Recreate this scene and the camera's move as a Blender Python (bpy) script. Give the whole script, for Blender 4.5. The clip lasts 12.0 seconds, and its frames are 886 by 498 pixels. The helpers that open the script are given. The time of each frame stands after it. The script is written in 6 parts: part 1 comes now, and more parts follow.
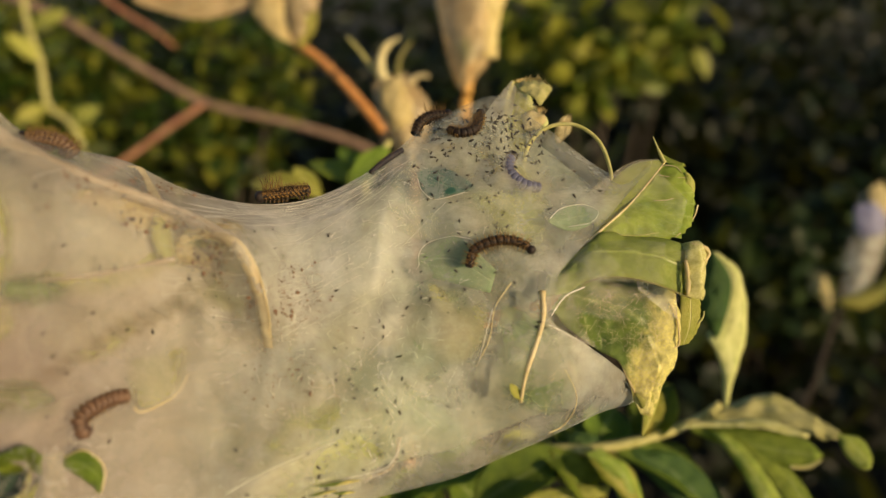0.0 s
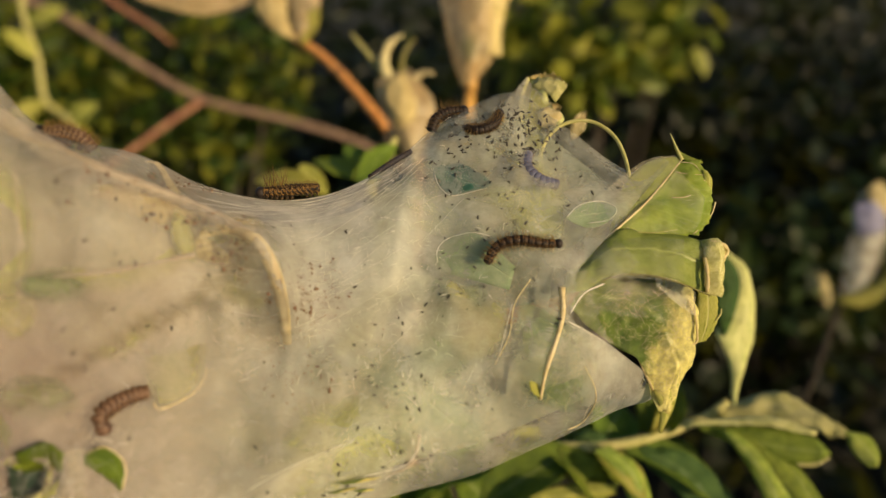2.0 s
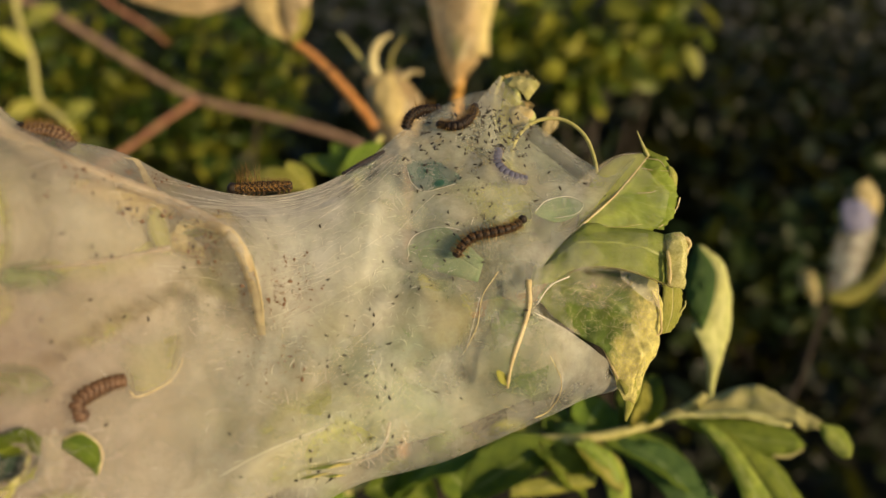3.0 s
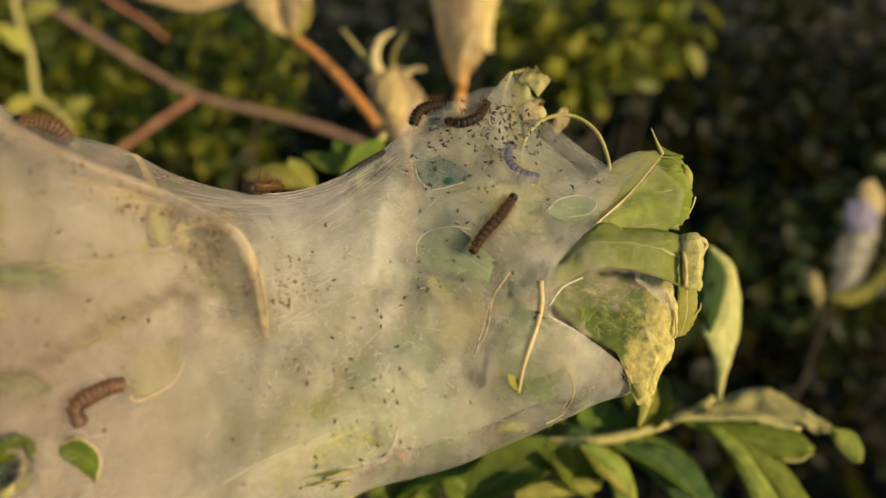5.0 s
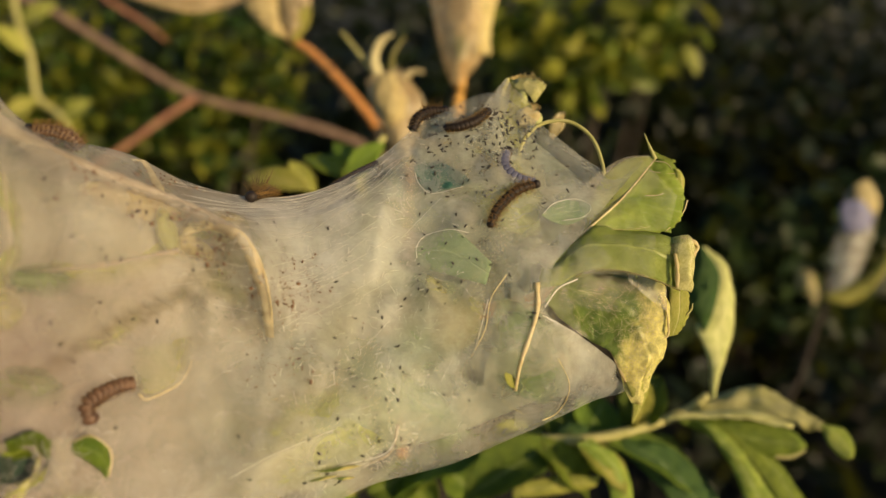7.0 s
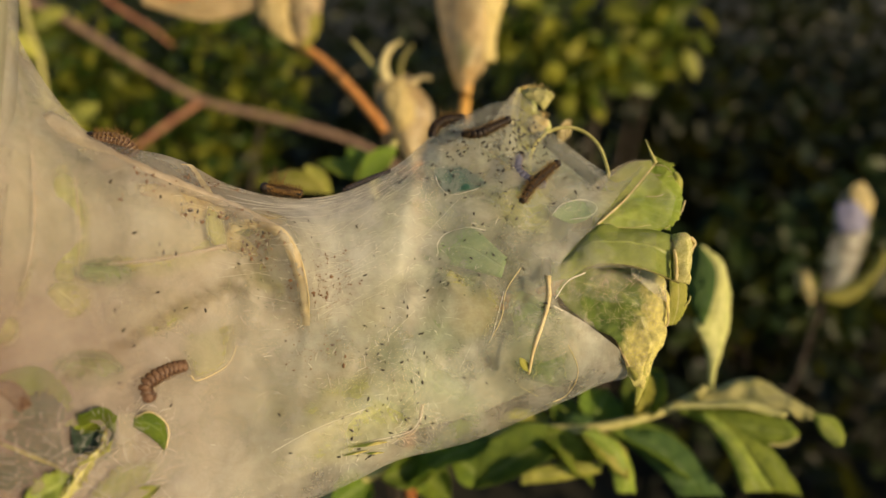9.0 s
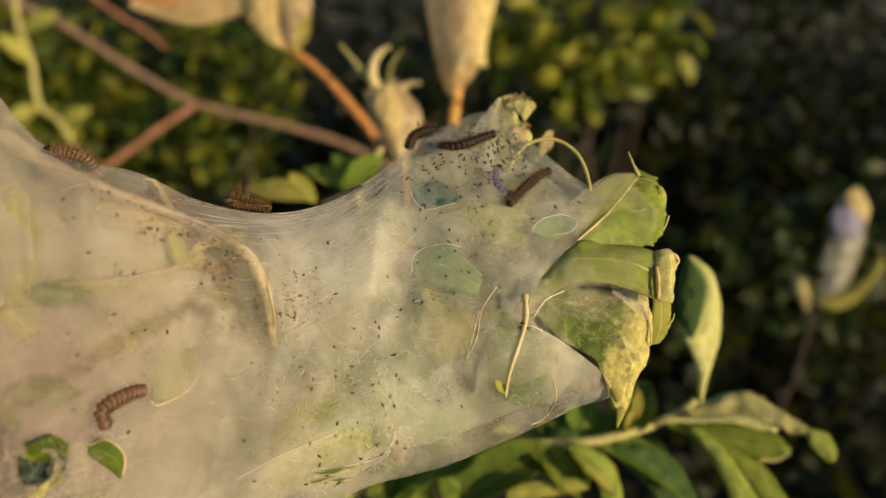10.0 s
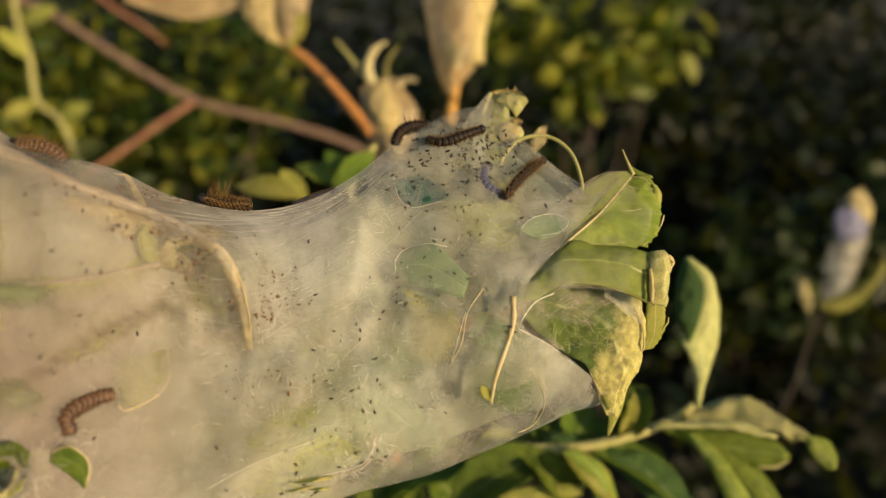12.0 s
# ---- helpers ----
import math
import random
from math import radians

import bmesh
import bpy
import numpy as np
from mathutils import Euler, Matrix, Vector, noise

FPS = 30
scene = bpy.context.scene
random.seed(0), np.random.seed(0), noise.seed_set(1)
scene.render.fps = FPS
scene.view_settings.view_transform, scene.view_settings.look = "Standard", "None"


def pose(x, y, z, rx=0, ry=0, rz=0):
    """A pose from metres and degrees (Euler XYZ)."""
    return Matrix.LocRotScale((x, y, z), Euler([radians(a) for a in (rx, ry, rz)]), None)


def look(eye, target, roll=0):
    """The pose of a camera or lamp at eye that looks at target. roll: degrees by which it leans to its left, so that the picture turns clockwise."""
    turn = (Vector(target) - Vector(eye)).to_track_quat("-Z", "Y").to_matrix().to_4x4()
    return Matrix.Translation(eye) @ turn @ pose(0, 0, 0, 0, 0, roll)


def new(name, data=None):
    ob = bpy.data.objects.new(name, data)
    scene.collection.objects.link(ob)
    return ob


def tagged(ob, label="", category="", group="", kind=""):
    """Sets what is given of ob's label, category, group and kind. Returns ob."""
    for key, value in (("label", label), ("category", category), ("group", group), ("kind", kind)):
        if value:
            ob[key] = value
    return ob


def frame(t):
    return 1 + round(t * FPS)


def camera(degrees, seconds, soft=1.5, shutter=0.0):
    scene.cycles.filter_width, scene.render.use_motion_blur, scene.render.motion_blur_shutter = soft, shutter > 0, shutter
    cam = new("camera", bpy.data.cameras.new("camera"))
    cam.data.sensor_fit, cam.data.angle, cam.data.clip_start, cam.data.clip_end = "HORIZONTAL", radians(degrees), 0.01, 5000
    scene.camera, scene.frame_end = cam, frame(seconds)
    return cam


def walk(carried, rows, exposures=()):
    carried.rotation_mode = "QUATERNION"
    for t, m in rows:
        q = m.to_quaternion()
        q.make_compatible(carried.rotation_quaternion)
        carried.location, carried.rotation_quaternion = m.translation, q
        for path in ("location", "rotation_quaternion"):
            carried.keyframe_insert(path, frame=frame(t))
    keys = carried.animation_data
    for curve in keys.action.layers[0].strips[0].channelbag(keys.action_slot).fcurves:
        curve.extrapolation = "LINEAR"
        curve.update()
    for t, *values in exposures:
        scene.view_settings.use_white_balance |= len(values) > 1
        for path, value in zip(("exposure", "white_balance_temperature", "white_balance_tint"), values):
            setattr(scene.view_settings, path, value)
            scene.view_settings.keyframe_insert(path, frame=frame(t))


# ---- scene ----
cam = camera(67.2, 12.0, soft=1.4)
# A close-focus pocket camera: sharp at the web's tip, soft behind it
cam.data.dof.use_dof = True
cam.data.dof.focus_distance = 0.155
cam.data.dof.aperture_fstop = 7.2
METRES, EYE, TILT, LEAN, TURN = 0.08, 1.0, -26.0, 0.0, 0.0
ROWS = [
    (0.0, 0.0, 0.0, 0.0, -0.0, 0.0, -0.0),
    (0.5, 0.0172, 0.0387, -0.0059, -0.02, -0.05, -0.19),
    (1.0, -0.0745, -0.0016, -0.0227, -0.14, -0.12, -0.16),
    (1.5, -0.0753, -0.0205, 0.0114, -0.23, -0.13, -0.01),
    (2.0, -0.063, 0.008, -0.0044, -0.4, -0.16, -0.12),
    (2.5, -0.029, -0.001, -0.0238, -0.56, -0.18, -0.12),
    (3.0, 0.0111, -0.0489, -0.0198, -0.6, -0.21, -0.07),
    (3.2, -0.0054, -0.0575, -0.021, -0.6, -0.21, -0.08),
    (4.8, -0.0257, 0.01, -0.022, -0.71, -0.34, -0.29),
    (5.0, -0.0173, 0.0063, -0.0162, -0.71, -0.34, -0.29),
    (5.5, 0.0006, 0.0001, -0.0001, -0.71, -0.33, -0.18),
    (6.0, -0.0353, -0.0114, -0.0061, -0.8, -0.35, -0.22),
    (6.5, -0.0147, -0.0318, -0.0203, -0.77, -0.4, -0.18),
    (7.0, -0.0186, -0.0485, -0.0073, -0.82, -0.39, -0.21),
    (7.2, -0.0157, -0.0477, -0.0002, -0.82, -0.39, -0.21),
    (8.8, -0.0807, -0.2201, -0.0133, -0.86, -0.17, -0.15),
    (9.0, -0.0809, -0.2236, -0.0252, -0.86, -0.17, -0.15),
    (9.5, 0.0141, -0.1679, -0.0042, -0.9, -0.07, -0.01),
    (10.0, -0.0075, -0.1535, 0.0198, -0.97, -0.0, -0.18),
    (10.5, 0.0021, -0.1274, 0.0242, -0.94, 0.02, -0.32),
    (11.0, 0.0282, -0.0968, 0.0255, -0.93, -0.01, -0.37),
    (11.5, 0.0485, -0.084, 0.034, -0.89, -0.03, -0.45),
    (12.0, 0.0426, -0.077, 0.023, -0.79, -0.1, -0.56),
]
walk(cam, [(t, pose(0, 0, EYE, TILT, LEAN, TURN) @ pose(METRES * x, METRES * y, METRES * z, 90 + pitch, roll, yaw)) for t, x, y, z, yaw, pitch, roll in ROWS],
     exposures=[(0, 0.0), (12, 0.0)])

# ---- light ----
SUN_AZIMUTH, SUN_HEIGHT = 130.0, 20.0      # degrees: where the sun stands, clockwise from +y; above the horizon
az, el = radians(SUN_AZIMUTH), radians(SUN_HEIGHT)
to_sun = Vector((math.sin(az) * math.cos(el), math.cos(az) * math.cos(el), math.sin(el)))
world = bpy.data.worlds.new("evening_sky")
scene.world = world
world.use_nodes = True
wt = world.node_tree
wt.nodes.clear()
sky = wt.nodes.new("ShaderNodeTexSky")
sky.sky_type, sky.sun_disc = "NISHITA", False
sky.sun_elevation, sky.sun_rotation = el, az
sky.air_density, sky.dust_density = 1.0, 1.5
wbg = wt.nodes.new("ShaderNodeBackground")
wbg.inputs["Strength"].default_value = 0.083
wo = wt.nodes.new("ShaderNodeOutputWorld")
wt.links.new(sky.outputs[0], wbg.inputs[0])
wt.links.new(wbg.outputs[0], wo.inputs[0])
sun_data = bpy.data.lights.new("sun", "SUN")
sun_data.energy, sun_data.angle, sun_data.color = 4.55, radians(0.6), (1.0, 0.715, 0.385)
sun = new("sun", sun_data)
sun.matrix_world = look(to_sun * 20, (0, 0, 0))

# ---- frame of the web: centimetres, x right, y ahead, z up, origin at the first eye ----
BASE = pose(0, 0, EYE, TILT, 0, 0) @ Matrix.Diagonal((0.01, 0.01, 0.01, 1))
BASE_INV = BASE.inverted()


def W(p):
    """A place of the web's frame, in the world."""
    return BASE @ Vector(p)


# ---- materials ----
class Nodes:
    def __init__(self, name):
        self.mat = bpy.data.materials.new(name)
        self.mat.use_nodes = True
        self.t = self.mat.node_tree
        self.t.nodes.clear()
        self.out = self.n("OutputMaterial")

    def n(self, kind, **inputs):
        node = self.t.nodes.new("ShaderNode" + kind)
        for k, v in inputs.items():
            self.set(node, k, v)
        return node

    def set(self, node, k, v):
        key = int(k[1:]) if k[0] == "i" and k[1:].isdigit() else k.replace("_", " ")
        sock = node.inputs[key]
        if isinstance(v, bpy.types.NodeSocket):
            self.t.links.new(v, sock)
        else:
            sock.default_value = v

    def noise(self, scale, detail=3.0, rough=0.55, vec=None, distort=0.0):
        node = self.n("TexNoise", Scale=scale, Detail=detail, Roughness=rough, Distortion=distort)
        self.t.links.new(vec if vec is not None else self.coord(), node.inputs["Vector"])
        return node.outputs["Fac"]

    def coord(self, kind="Object"):
        return self.n("TexCoord").outputs[kind]

    def scaled(self, vec, s, rot=(0, 0, 0)):
        return self.n("Mapping", Vector=vec, Scale=s, Rotation=rot).outputs[0]

    def ramp(self, fac, *stops):
        node = self.n("ValToRGB", Fac=fac)
        els = node.color_ramp.elements
        while len(els) < len(stops):
            els.new(0.5)
        for e, (p, c) in zip(els, stops):
            e.position = p
            e.color = (*c, 1) if isinstance(c, tuple) else (c, c, c, 1)
        return node.outputs["Color"]

    def mixc(self, fac, a, b, how="MIX"):
        node = self.n("Mix")
        node.data_type, node.blend_type = "RGBA", how
        for sock, v in ((node.inputs[0], fac), (node.inputs[6], a), (node.inputs[7], b)):
            if isinstance(v, bpy.types.NodeSocket):
                self.t.links.new(v, sock)
            else:
                sock.default_value = (*v, 1) if isinstance(v, tuple) else v
        return node.outputs[2]

    def math(self, op, a, b=0.0, clamp=False):
        node = self.n("Math", i0=a, i1=b)
        node.operation, node.use_clamp = op, clamp
        return node.outputs[0]

    def bump(self, height, strength=0.3, distance=0.0005):
        return self.n("Bump", Height=height, Strength=strength, Distance=distance).outputs[0]

    def done(self, shader):
        self.t.links.new(shader, self.out.inputs["Surface"])
        return self.mat


def leaf_material(name, dark, light, vein, rough=0.42, glow=0.45, dry=None, gild=None, spec=0.32, edge_fade=0.0):
    """A living leaf: veins along its length and to the sides, blotches, gloss, light through the blade."""
    k = Nodes(name)
    uv = k.n("UVMap").outputs[0]
    sep = k.n("SeparateXYZ", Vector=uv)
    a, b = sep.outputs[0], sep.outputs[1]
    side = k.math("ABSOLUTE", b)
    rnd = k.n("ObjectInfo").outputs["Random"]
    blot = k.noise(260.0, 4.0)
    fine = k.noise(1700.0, 3.0)
    tone = k.math("ADD", k.math("MULTIPLY", blot, 0.75), k.math("MULTIPLY", fine, 0.25))
    base = k.ramp(tone, (0.34, dark), (0.66, light))
    # side veins run obliquely from the midrib
    slant = k.math("SUBTRACT", k.math("MULTIPLY", a, 11.0), k.math("MULTIPLY", side, 3.4))
    wob = k.math("ADD", slant, k.math("MULTIPLY", blot, 0.9))
    saw = k.math("ABSOLUTE", k.math("SUBTRACT", k.math("FRACT", wob), 0.5))
    sidev = k.n("MapRange", Value=saw, i1=0.0, i2=0.07, i3=1.0, i4=0.0).outputs[0]
    midv = k.n("MapRange", Value=side, i1=0.02, i2=0.09, i3=1.0, i4=0.0).outputs[0]
    web = k.n("TexVoronoi", Scale=900.0)
    web.feature = "DISTANCE_TO_EDGE"
    net = k.n("MapRange", Value=web.outputs["Distance"], i1=0.0, i2=0.12, i3=0.35, i4=0.0).outputs[0]
    veins = k.math("MAXIMUM", k.math("MAXIMUM", k.math("MULTIPLY", sidev, 0.6), midv), net)
    col = k.mixc(k.math("MULTIPLY", veins, 0.75), base, vein)
    if dry:
        stain = k.ramp(k.noise(340.0, 5.0, 0.65), (0.52, 0.0), (0.64, 1.0))
        col = k.mixc(k.math("MULTIPLY", stain, 0.8), col, dry)
    if gild:
        # far end painted gold as if sunlit, with a ragged border
        reach = k.math("ADD", k.math("ADD", a, k.math("MULTIPLY", b, 0.16)), k.math("MULTIPLY", k.math("SUBTRACT", k.noise(230.0, 5.0, 0.7), 0.5), 0.55))
        grain = k.ramp(k.noise(900.0, 4.0, 0.7), (0.36, tuple(c * 0.68 for c in gild)), (0.62, gild))
        col = k.mixc(k.n("MapRange", Value=reach, i1=0.46, i2=0.60).outputs[0], col, grain)
    hsv = k.n("HueSaturation", Color=col, Value=k.math("ADD", 0.82, k.math("MULTIPLY", rnd, 0.36)),
              Hue=k.math("ADD", 0.488, k.math("MULTIPLY", rnd, 0.024)))
    col = hsv.outputs[0]
    nrm = k.bump(k.math("ADD", k.math("MULTIPLY", veins, 0.8), k.math("MULTIPLY", fine, 0.5)), 0.5, 0.00035)
    gloss = k.n("BsdfPrincipled", Base_Color=col, Normal=nrm,
                Roughness=k.math("ADD", rough, k.math("MULTIPLY", fine, 0.2)), Specular_IOR_Level=spec)
    through_light = k.n("BsdfTranslucent", Color=k.mixc(0.35, col, (0.45, 0.50, 0.04)), Normal=nrm)
    body = k.n("MixShader", Fac=glow, i1=gloss.outputs[0], i2=through_light.outputs[0]).outputs[0]
    if edge_fade:
        # margins fade to clear, imitating edges blurred by the veil
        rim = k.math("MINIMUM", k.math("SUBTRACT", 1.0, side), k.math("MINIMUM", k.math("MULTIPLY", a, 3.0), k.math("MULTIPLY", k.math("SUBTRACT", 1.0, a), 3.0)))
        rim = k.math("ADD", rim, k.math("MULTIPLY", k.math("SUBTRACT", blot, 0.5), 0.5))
        left = k.n("MapRange", Value=rim, i1=0.0, i2=edge_fade, i3=0.0, i4=1.0).outputs[0]
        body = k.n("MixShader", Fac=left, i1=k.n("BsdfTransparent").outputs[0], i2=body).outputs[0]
    return k.done(body)


def silk_material(name, cover, colour, seed, contrast=0.035, dense=0.0, tan_shade=None, taut=0.0):
    """Spun silk: a fine felt with thinner and thicker places, that scatters light on both sides. dense: how much
    thicker it is towards the left end of the nest."""
    k = Nodes(name)
    co = k.coord()
    off = k.n("VectorMath", i0=co, i1=(seed, seed * 0.7, -seed)).outputs[0]
    along = k.scaled(off, (1.0, 6.0, 6.0), (0.1, 0.3, 0.1))
    across = k.scaled(off, (5.0, 5.0, 1.0), (0.0, -0.6, 0.3))
    fib1 = k.noise(330.0, 6.0, 0.75, along, 0.8)
    fib2 = k.noise(360.0, 6.0, 0.75, across, 0.9)
    cloud = k.noise(120.0, 4.0, 0.6, off, 0.5)
    patch = k.noise(38.0, 3.0, 0.55, off, 0.3)
    fib = k.math("MAXIMUM", fib1, fib2)
    f1 = k.n("MapRange", Value=fib, i1=0.48, i2=0.72, i3=-contrast, i4=contrast * 1.6).outputs[0]
    c1 = k.n("MapRange", Value=cloud, i1=0.32, i2=0.68, i3=-0.13, i4=0.15).outputs[0]
    p1 = k.n("MapRange", Value=patch, i1=0.35, i2=0.65, i3=-0.14, i4=0.15).outputs[0]
    fac = k.math("ADD", k.math("ADD", f1, c1), k.math("ADD", p1, cover))
    if dense:
        x = k.n("SeparateXYZ", Vector=co).outputs[0]
        fac = k.math("ADD", fac, k.n("MapRange", Value=x, i1=0.05, i2=-0.03, i3=0.0, i4=dense).outputs[0])
    if taut:
        # across the saddle: more cover for the grazing view, paler for sky light
        saddle = k.n("VectorMath", i0=co, i1=tuple(W((-2.6, 14.6, 0.4)) - W((-4, 14, -1))))
        saddle.operation = "DISTANCE"
        saddle_mask = k.n("MapRange", Value=saddle.outputs["Value"], i1=0.008, i2=0.030, i3=1.0, i4=0.0).outputs[0]
        fac = k.math("ADD", fac, k.math("MULTIPLY", saddle_mask, taut))
    fac = k.math("MINIMUM", k.math("MAXIMUM", fac, 0.05), 0.97)
    warm = tuple(min(1, c * m) for c, m in zip(colour, (0.98, 0.86, 0.72)))
    tint = k.ramp(k.noise(55.0, 4.0, 0.65, off), (0.36, colour), (0.70, warm))
    # tan tint towards the left, darkened further in place of missing shade
    if tan_shade:
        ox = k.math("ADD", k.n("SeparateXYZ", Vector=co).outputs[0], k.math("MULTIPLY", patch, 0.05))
        tan_mix = k.n("MapRange", Value=ox, i1=0.045, i2=-0.02, i3=0.0, i4=1.0).outputs[0]
        # the dark tint eases off round a spot high on the nest's thick end
        pale_spot = k.n("VectorMath", i0=co, i1=tuple(W((-9.0, 11.5, 3.4)) - W((-4, 14, -1))))
        pale_spot.operation = "DISTANCE"
        near = k.math("ADD", pale_spot.outputs["Value"], k.math("MULTIPLY", k.math("SUBTRACT", patch, 0.5), 0.03))
        tan_mix = k.math("MULTIPLY", tan_mix, k.n("MapRange", Value=near, i1=0.015, i2=0.055, i3=0.35, i4=1.0).outputs[0])
        tint = k.mixc(tan_mix, tint, k.mixc(k.n("MapRange", Value=cloud, i1=0.35, i2=0.65).outputs[0], tan_shade, tuple(c * m for c, m in zip(tan_shade, (0.70, 0.64, 0.60)))))
    # pale tint puts the sky's light on the saddle into the colour
    if taut:
        tint = k.mixc(k.math("MULTIPLY", saddle_mask, 0.8), tint, (0.82, 0.83, 0.80))
    nrm = k.bump(k.math("ADD", k.math("MULTIPLY", fib, 0.6), k.math("MULTIPLY", cloud, 1.2)), 0.5, 0.0006)
    d = k.n("BsdfDiffuse", Color=tint, Normal=nrm)
    tr = k.n("BsdfTranslucent", Color=tint, Normal=nrm)
    gl = k.n("BsdfGlossy", Color=(0.9, 0.9, 0.9, 1), Roughness=0.36, Normal=nrm)
    body = k.n("MixShader", Fac=0.36, i1=d.outputs[0], i2=tr.outputs[0]).outputs[0]
    body = k.n("MixShader", Fac=0.06, i1=body, i2=gl.outputs[0]).outputs[0]
    clear = k.n("BsdfTransparent")
    return k.done(k.n("MixShader", Fac=fac, i1=clear.outputs[0], i2=body).outputs[0])


def plain_material(name, dark, light, rough, scale, bump=0.4, depth=0.0004, spec=0.5, glow=0.0, stretch=None, shift=0.3):
    k = Nodes(name)
    co = k.coord()
    if stretch:
        co = k.scaled(co, stretch)
    big, small = k.noise(scale, 4.0, 0.6, co), k.noise(scale * 6.5, 3.0, 0.6, co)
    tone = k.math("ADD", k.math("MULTIPLY", big, 0.65), k.math("MULTIPLY", small, 0.35))
    col = k.ramp(tone, (0.35, dark), (0.65, light))
    rnd = k.n("ObjectInfo").outputs["Random"]
    col = k.n("HueSaturation", Color=col, Value=k.math("ADD", 1 - shift / 2, k.math("MULTIPLY", rnd, shift))).outputs[0]
    nrm = k.bump(tone, bump, depth)
    p = k.n("BsdfPrincipled", Base_Color=col, Roughness=rough, Normal=nrm, Specular_IOR_Level=spec).outputs[0]
    if glow:
        p = k.n("MixShader", Fac=glow, i1=p, i2=k.n("BsdfTranslucent", Color=col, Normal=nrm).outputs[0]).outputs[0]
    return k.done(p)


def foliage_material(name, dark, mid, light, glow=0.4, scale=9.0):
    """Many small leaves: tone varies leaf by leaf and in drifts."""
    k = Nodes(name)
    isl = k.n("NewGeometry").outputs["Random Per Island"]
    drift = k.noise(scale, 2.0)
    f = k.math("ADD", k.math("MULTIPLY", isl, 0.6), k.math("MULTIPLY", drift, 0.4))
    col = k.ramp(f, (0.25, dark), (0.5, mid), (0.8, light))
    p = k.n("BsdfPrincipled", Base_Color=col, Roughness=0.5, Specular_IOR_Level=0.4)
    t = k.n("BsdfTranslucent", Color=k.mixc(0.3, col, (0.30, 0.32, 0.02)))
    return k.done(k.n("MixShader", Fac=glow, i1=p.outputs[0], i2=t.outputs[0]).outputs[0])


def mottled_material(name, dark, gold, scale, share):
    """Caterpillar skin: a net of pale and dark flecks over the rings."""
    k = Nodes(name)
    co = k.coord()
    cell = k.n("TexVoronoi", Scale=scale, Vector=co)
    fleck = k.math("ADD", k.n("SeparateColor", Color=cell.outputs["Color"]).outputs[0], k.math("MULTIPLY", k.noise(scale * 0.7, 3.0, 0.6, co), 0.5))
    pick = k.n("MapRange", Value=fleck, i1=1.25 - share - 0.12, i2=1.25 - share + 0.12).outputs[0]
    col = k.mixc(pick, dark, gold)
    col = k.n("HueSaturation", Color=col, Value=k.math("ADD", 0.85, k.math("MULTIPLY", k.n("ObjectInfo").outputs["Random"], 0.3))).outputs[0]
    nrm = k.bump(fleck, 0.5, 0.0002)
    return k.done(k.n("BsdfPrincipled", Base_Color=col, Roughness=0.55, Normal=nrm, Specular_IOR_Level=0.35).outputs[0])


SILK_OUTER = silk_material("silk_outer", 0.295, (0.71, 0.755, 0.69), 0.013, dense=0.15, tan_shade=(0.405, 0.322, 0.278), taut=0.20)
SILK_INNER = silk_material("silk_inner", 0.36, (0.62, 0.695, 0.53), 0.071, dense=0.40, tan_shade=(0.335, 0.265, 0.212))
SILK_THICK = silk_material("silk_wrapping", 0.60, (0.76, 0.63, 0.36), 0.034)
SILK_RIM = silk_material("silk_over_leaf_edge", 0.44, (0.93, 0.84, 0.54), 0.023)
SILK_FILM = silk_material("silk_film", 0.22, (0.80, 0.82, 0.66), 0.081)
SILK_HEM = silk_material("silk_hem", 0.62, (0.74, 0.70, 0.58), 0.094, tan_shade=(0.58, 0.47, 0.35))
SILK_VEIL = silk_material("silk_veil", 0.36, (0.82, 0.85, 0.75), 0.062)
SILK_THIN = silk_material("silk_gauze", 0.13, (0.86, 0.85, 0.78), 0.051)
THREAD = plain_material("silk_thread", (0.80, 0.77, 0.68), (0.93, 0.91, 0.84), 0.20, 900.0, spec=1.0, glow=0.15)
THREAD_GOLD = plain_material("silk_thread_golden", (0.62, 0.55, 0.26), (0.84, 0.78, 0.48), 0.30, 900.0, spec=0.8, glow=0.2)
LEAF_GREEN = leaf_material("willow_leaf_green", (0.13, 0.24, 0.016), (0.33, 0.45, 0.04), (0.42, 0.50, 0.15))
LEAF_DEEP = leaf_material("willow_leaf_deep_green", (0.075, 0.165, 0.013), (0.20, 0.31, 0.024), (0.34, 0.43, 0.13))
# dark base colour puts shade into leaf sides turned from the sun
LEAF_DARK = leaf_material("willow_leaf_dark_as_shaded", (0.026, 0.075, 0.016), (0.07, 0.14, 0.026), (0.12, 0.19, 0.05), glow=0.25)
LEAF_LIME = leaf_material("willow_leaf_lime", (0.38, 0.46, 0.05), (0.68, 0.68, 0.16), (0.80, 0.78, 0.36), rough=0.20, glow=0.42)
LEAF_FRESH = leaf_material("willow_leaf_fresh", (0.21, 0.34, 0.027), (0.47, 0.56, 0.08), (0.56, 0.60, 0.24), rough=0.25, glow=0.42)
LEAF_FOLD = leaf_material("willow_leaf_folded", (0.24, 0.33, 0.06), (0.46, 0.53, 0.12), (0.48, 0.54, 0.16), rough=0.20, glow=0.42, spec=0.55)
# paled to make up for light lost under the veil
LEAF_SILKED = leaf_material("leaf_under_silk", (0.22, 0.35, 0.17), (0.38, 0.49, 0.26), (0.44, 0.52, 0.30), rough=0.5, glow=0.35, edge_fade=0.70)
# gold base colour carries low sun as well as pale leaf
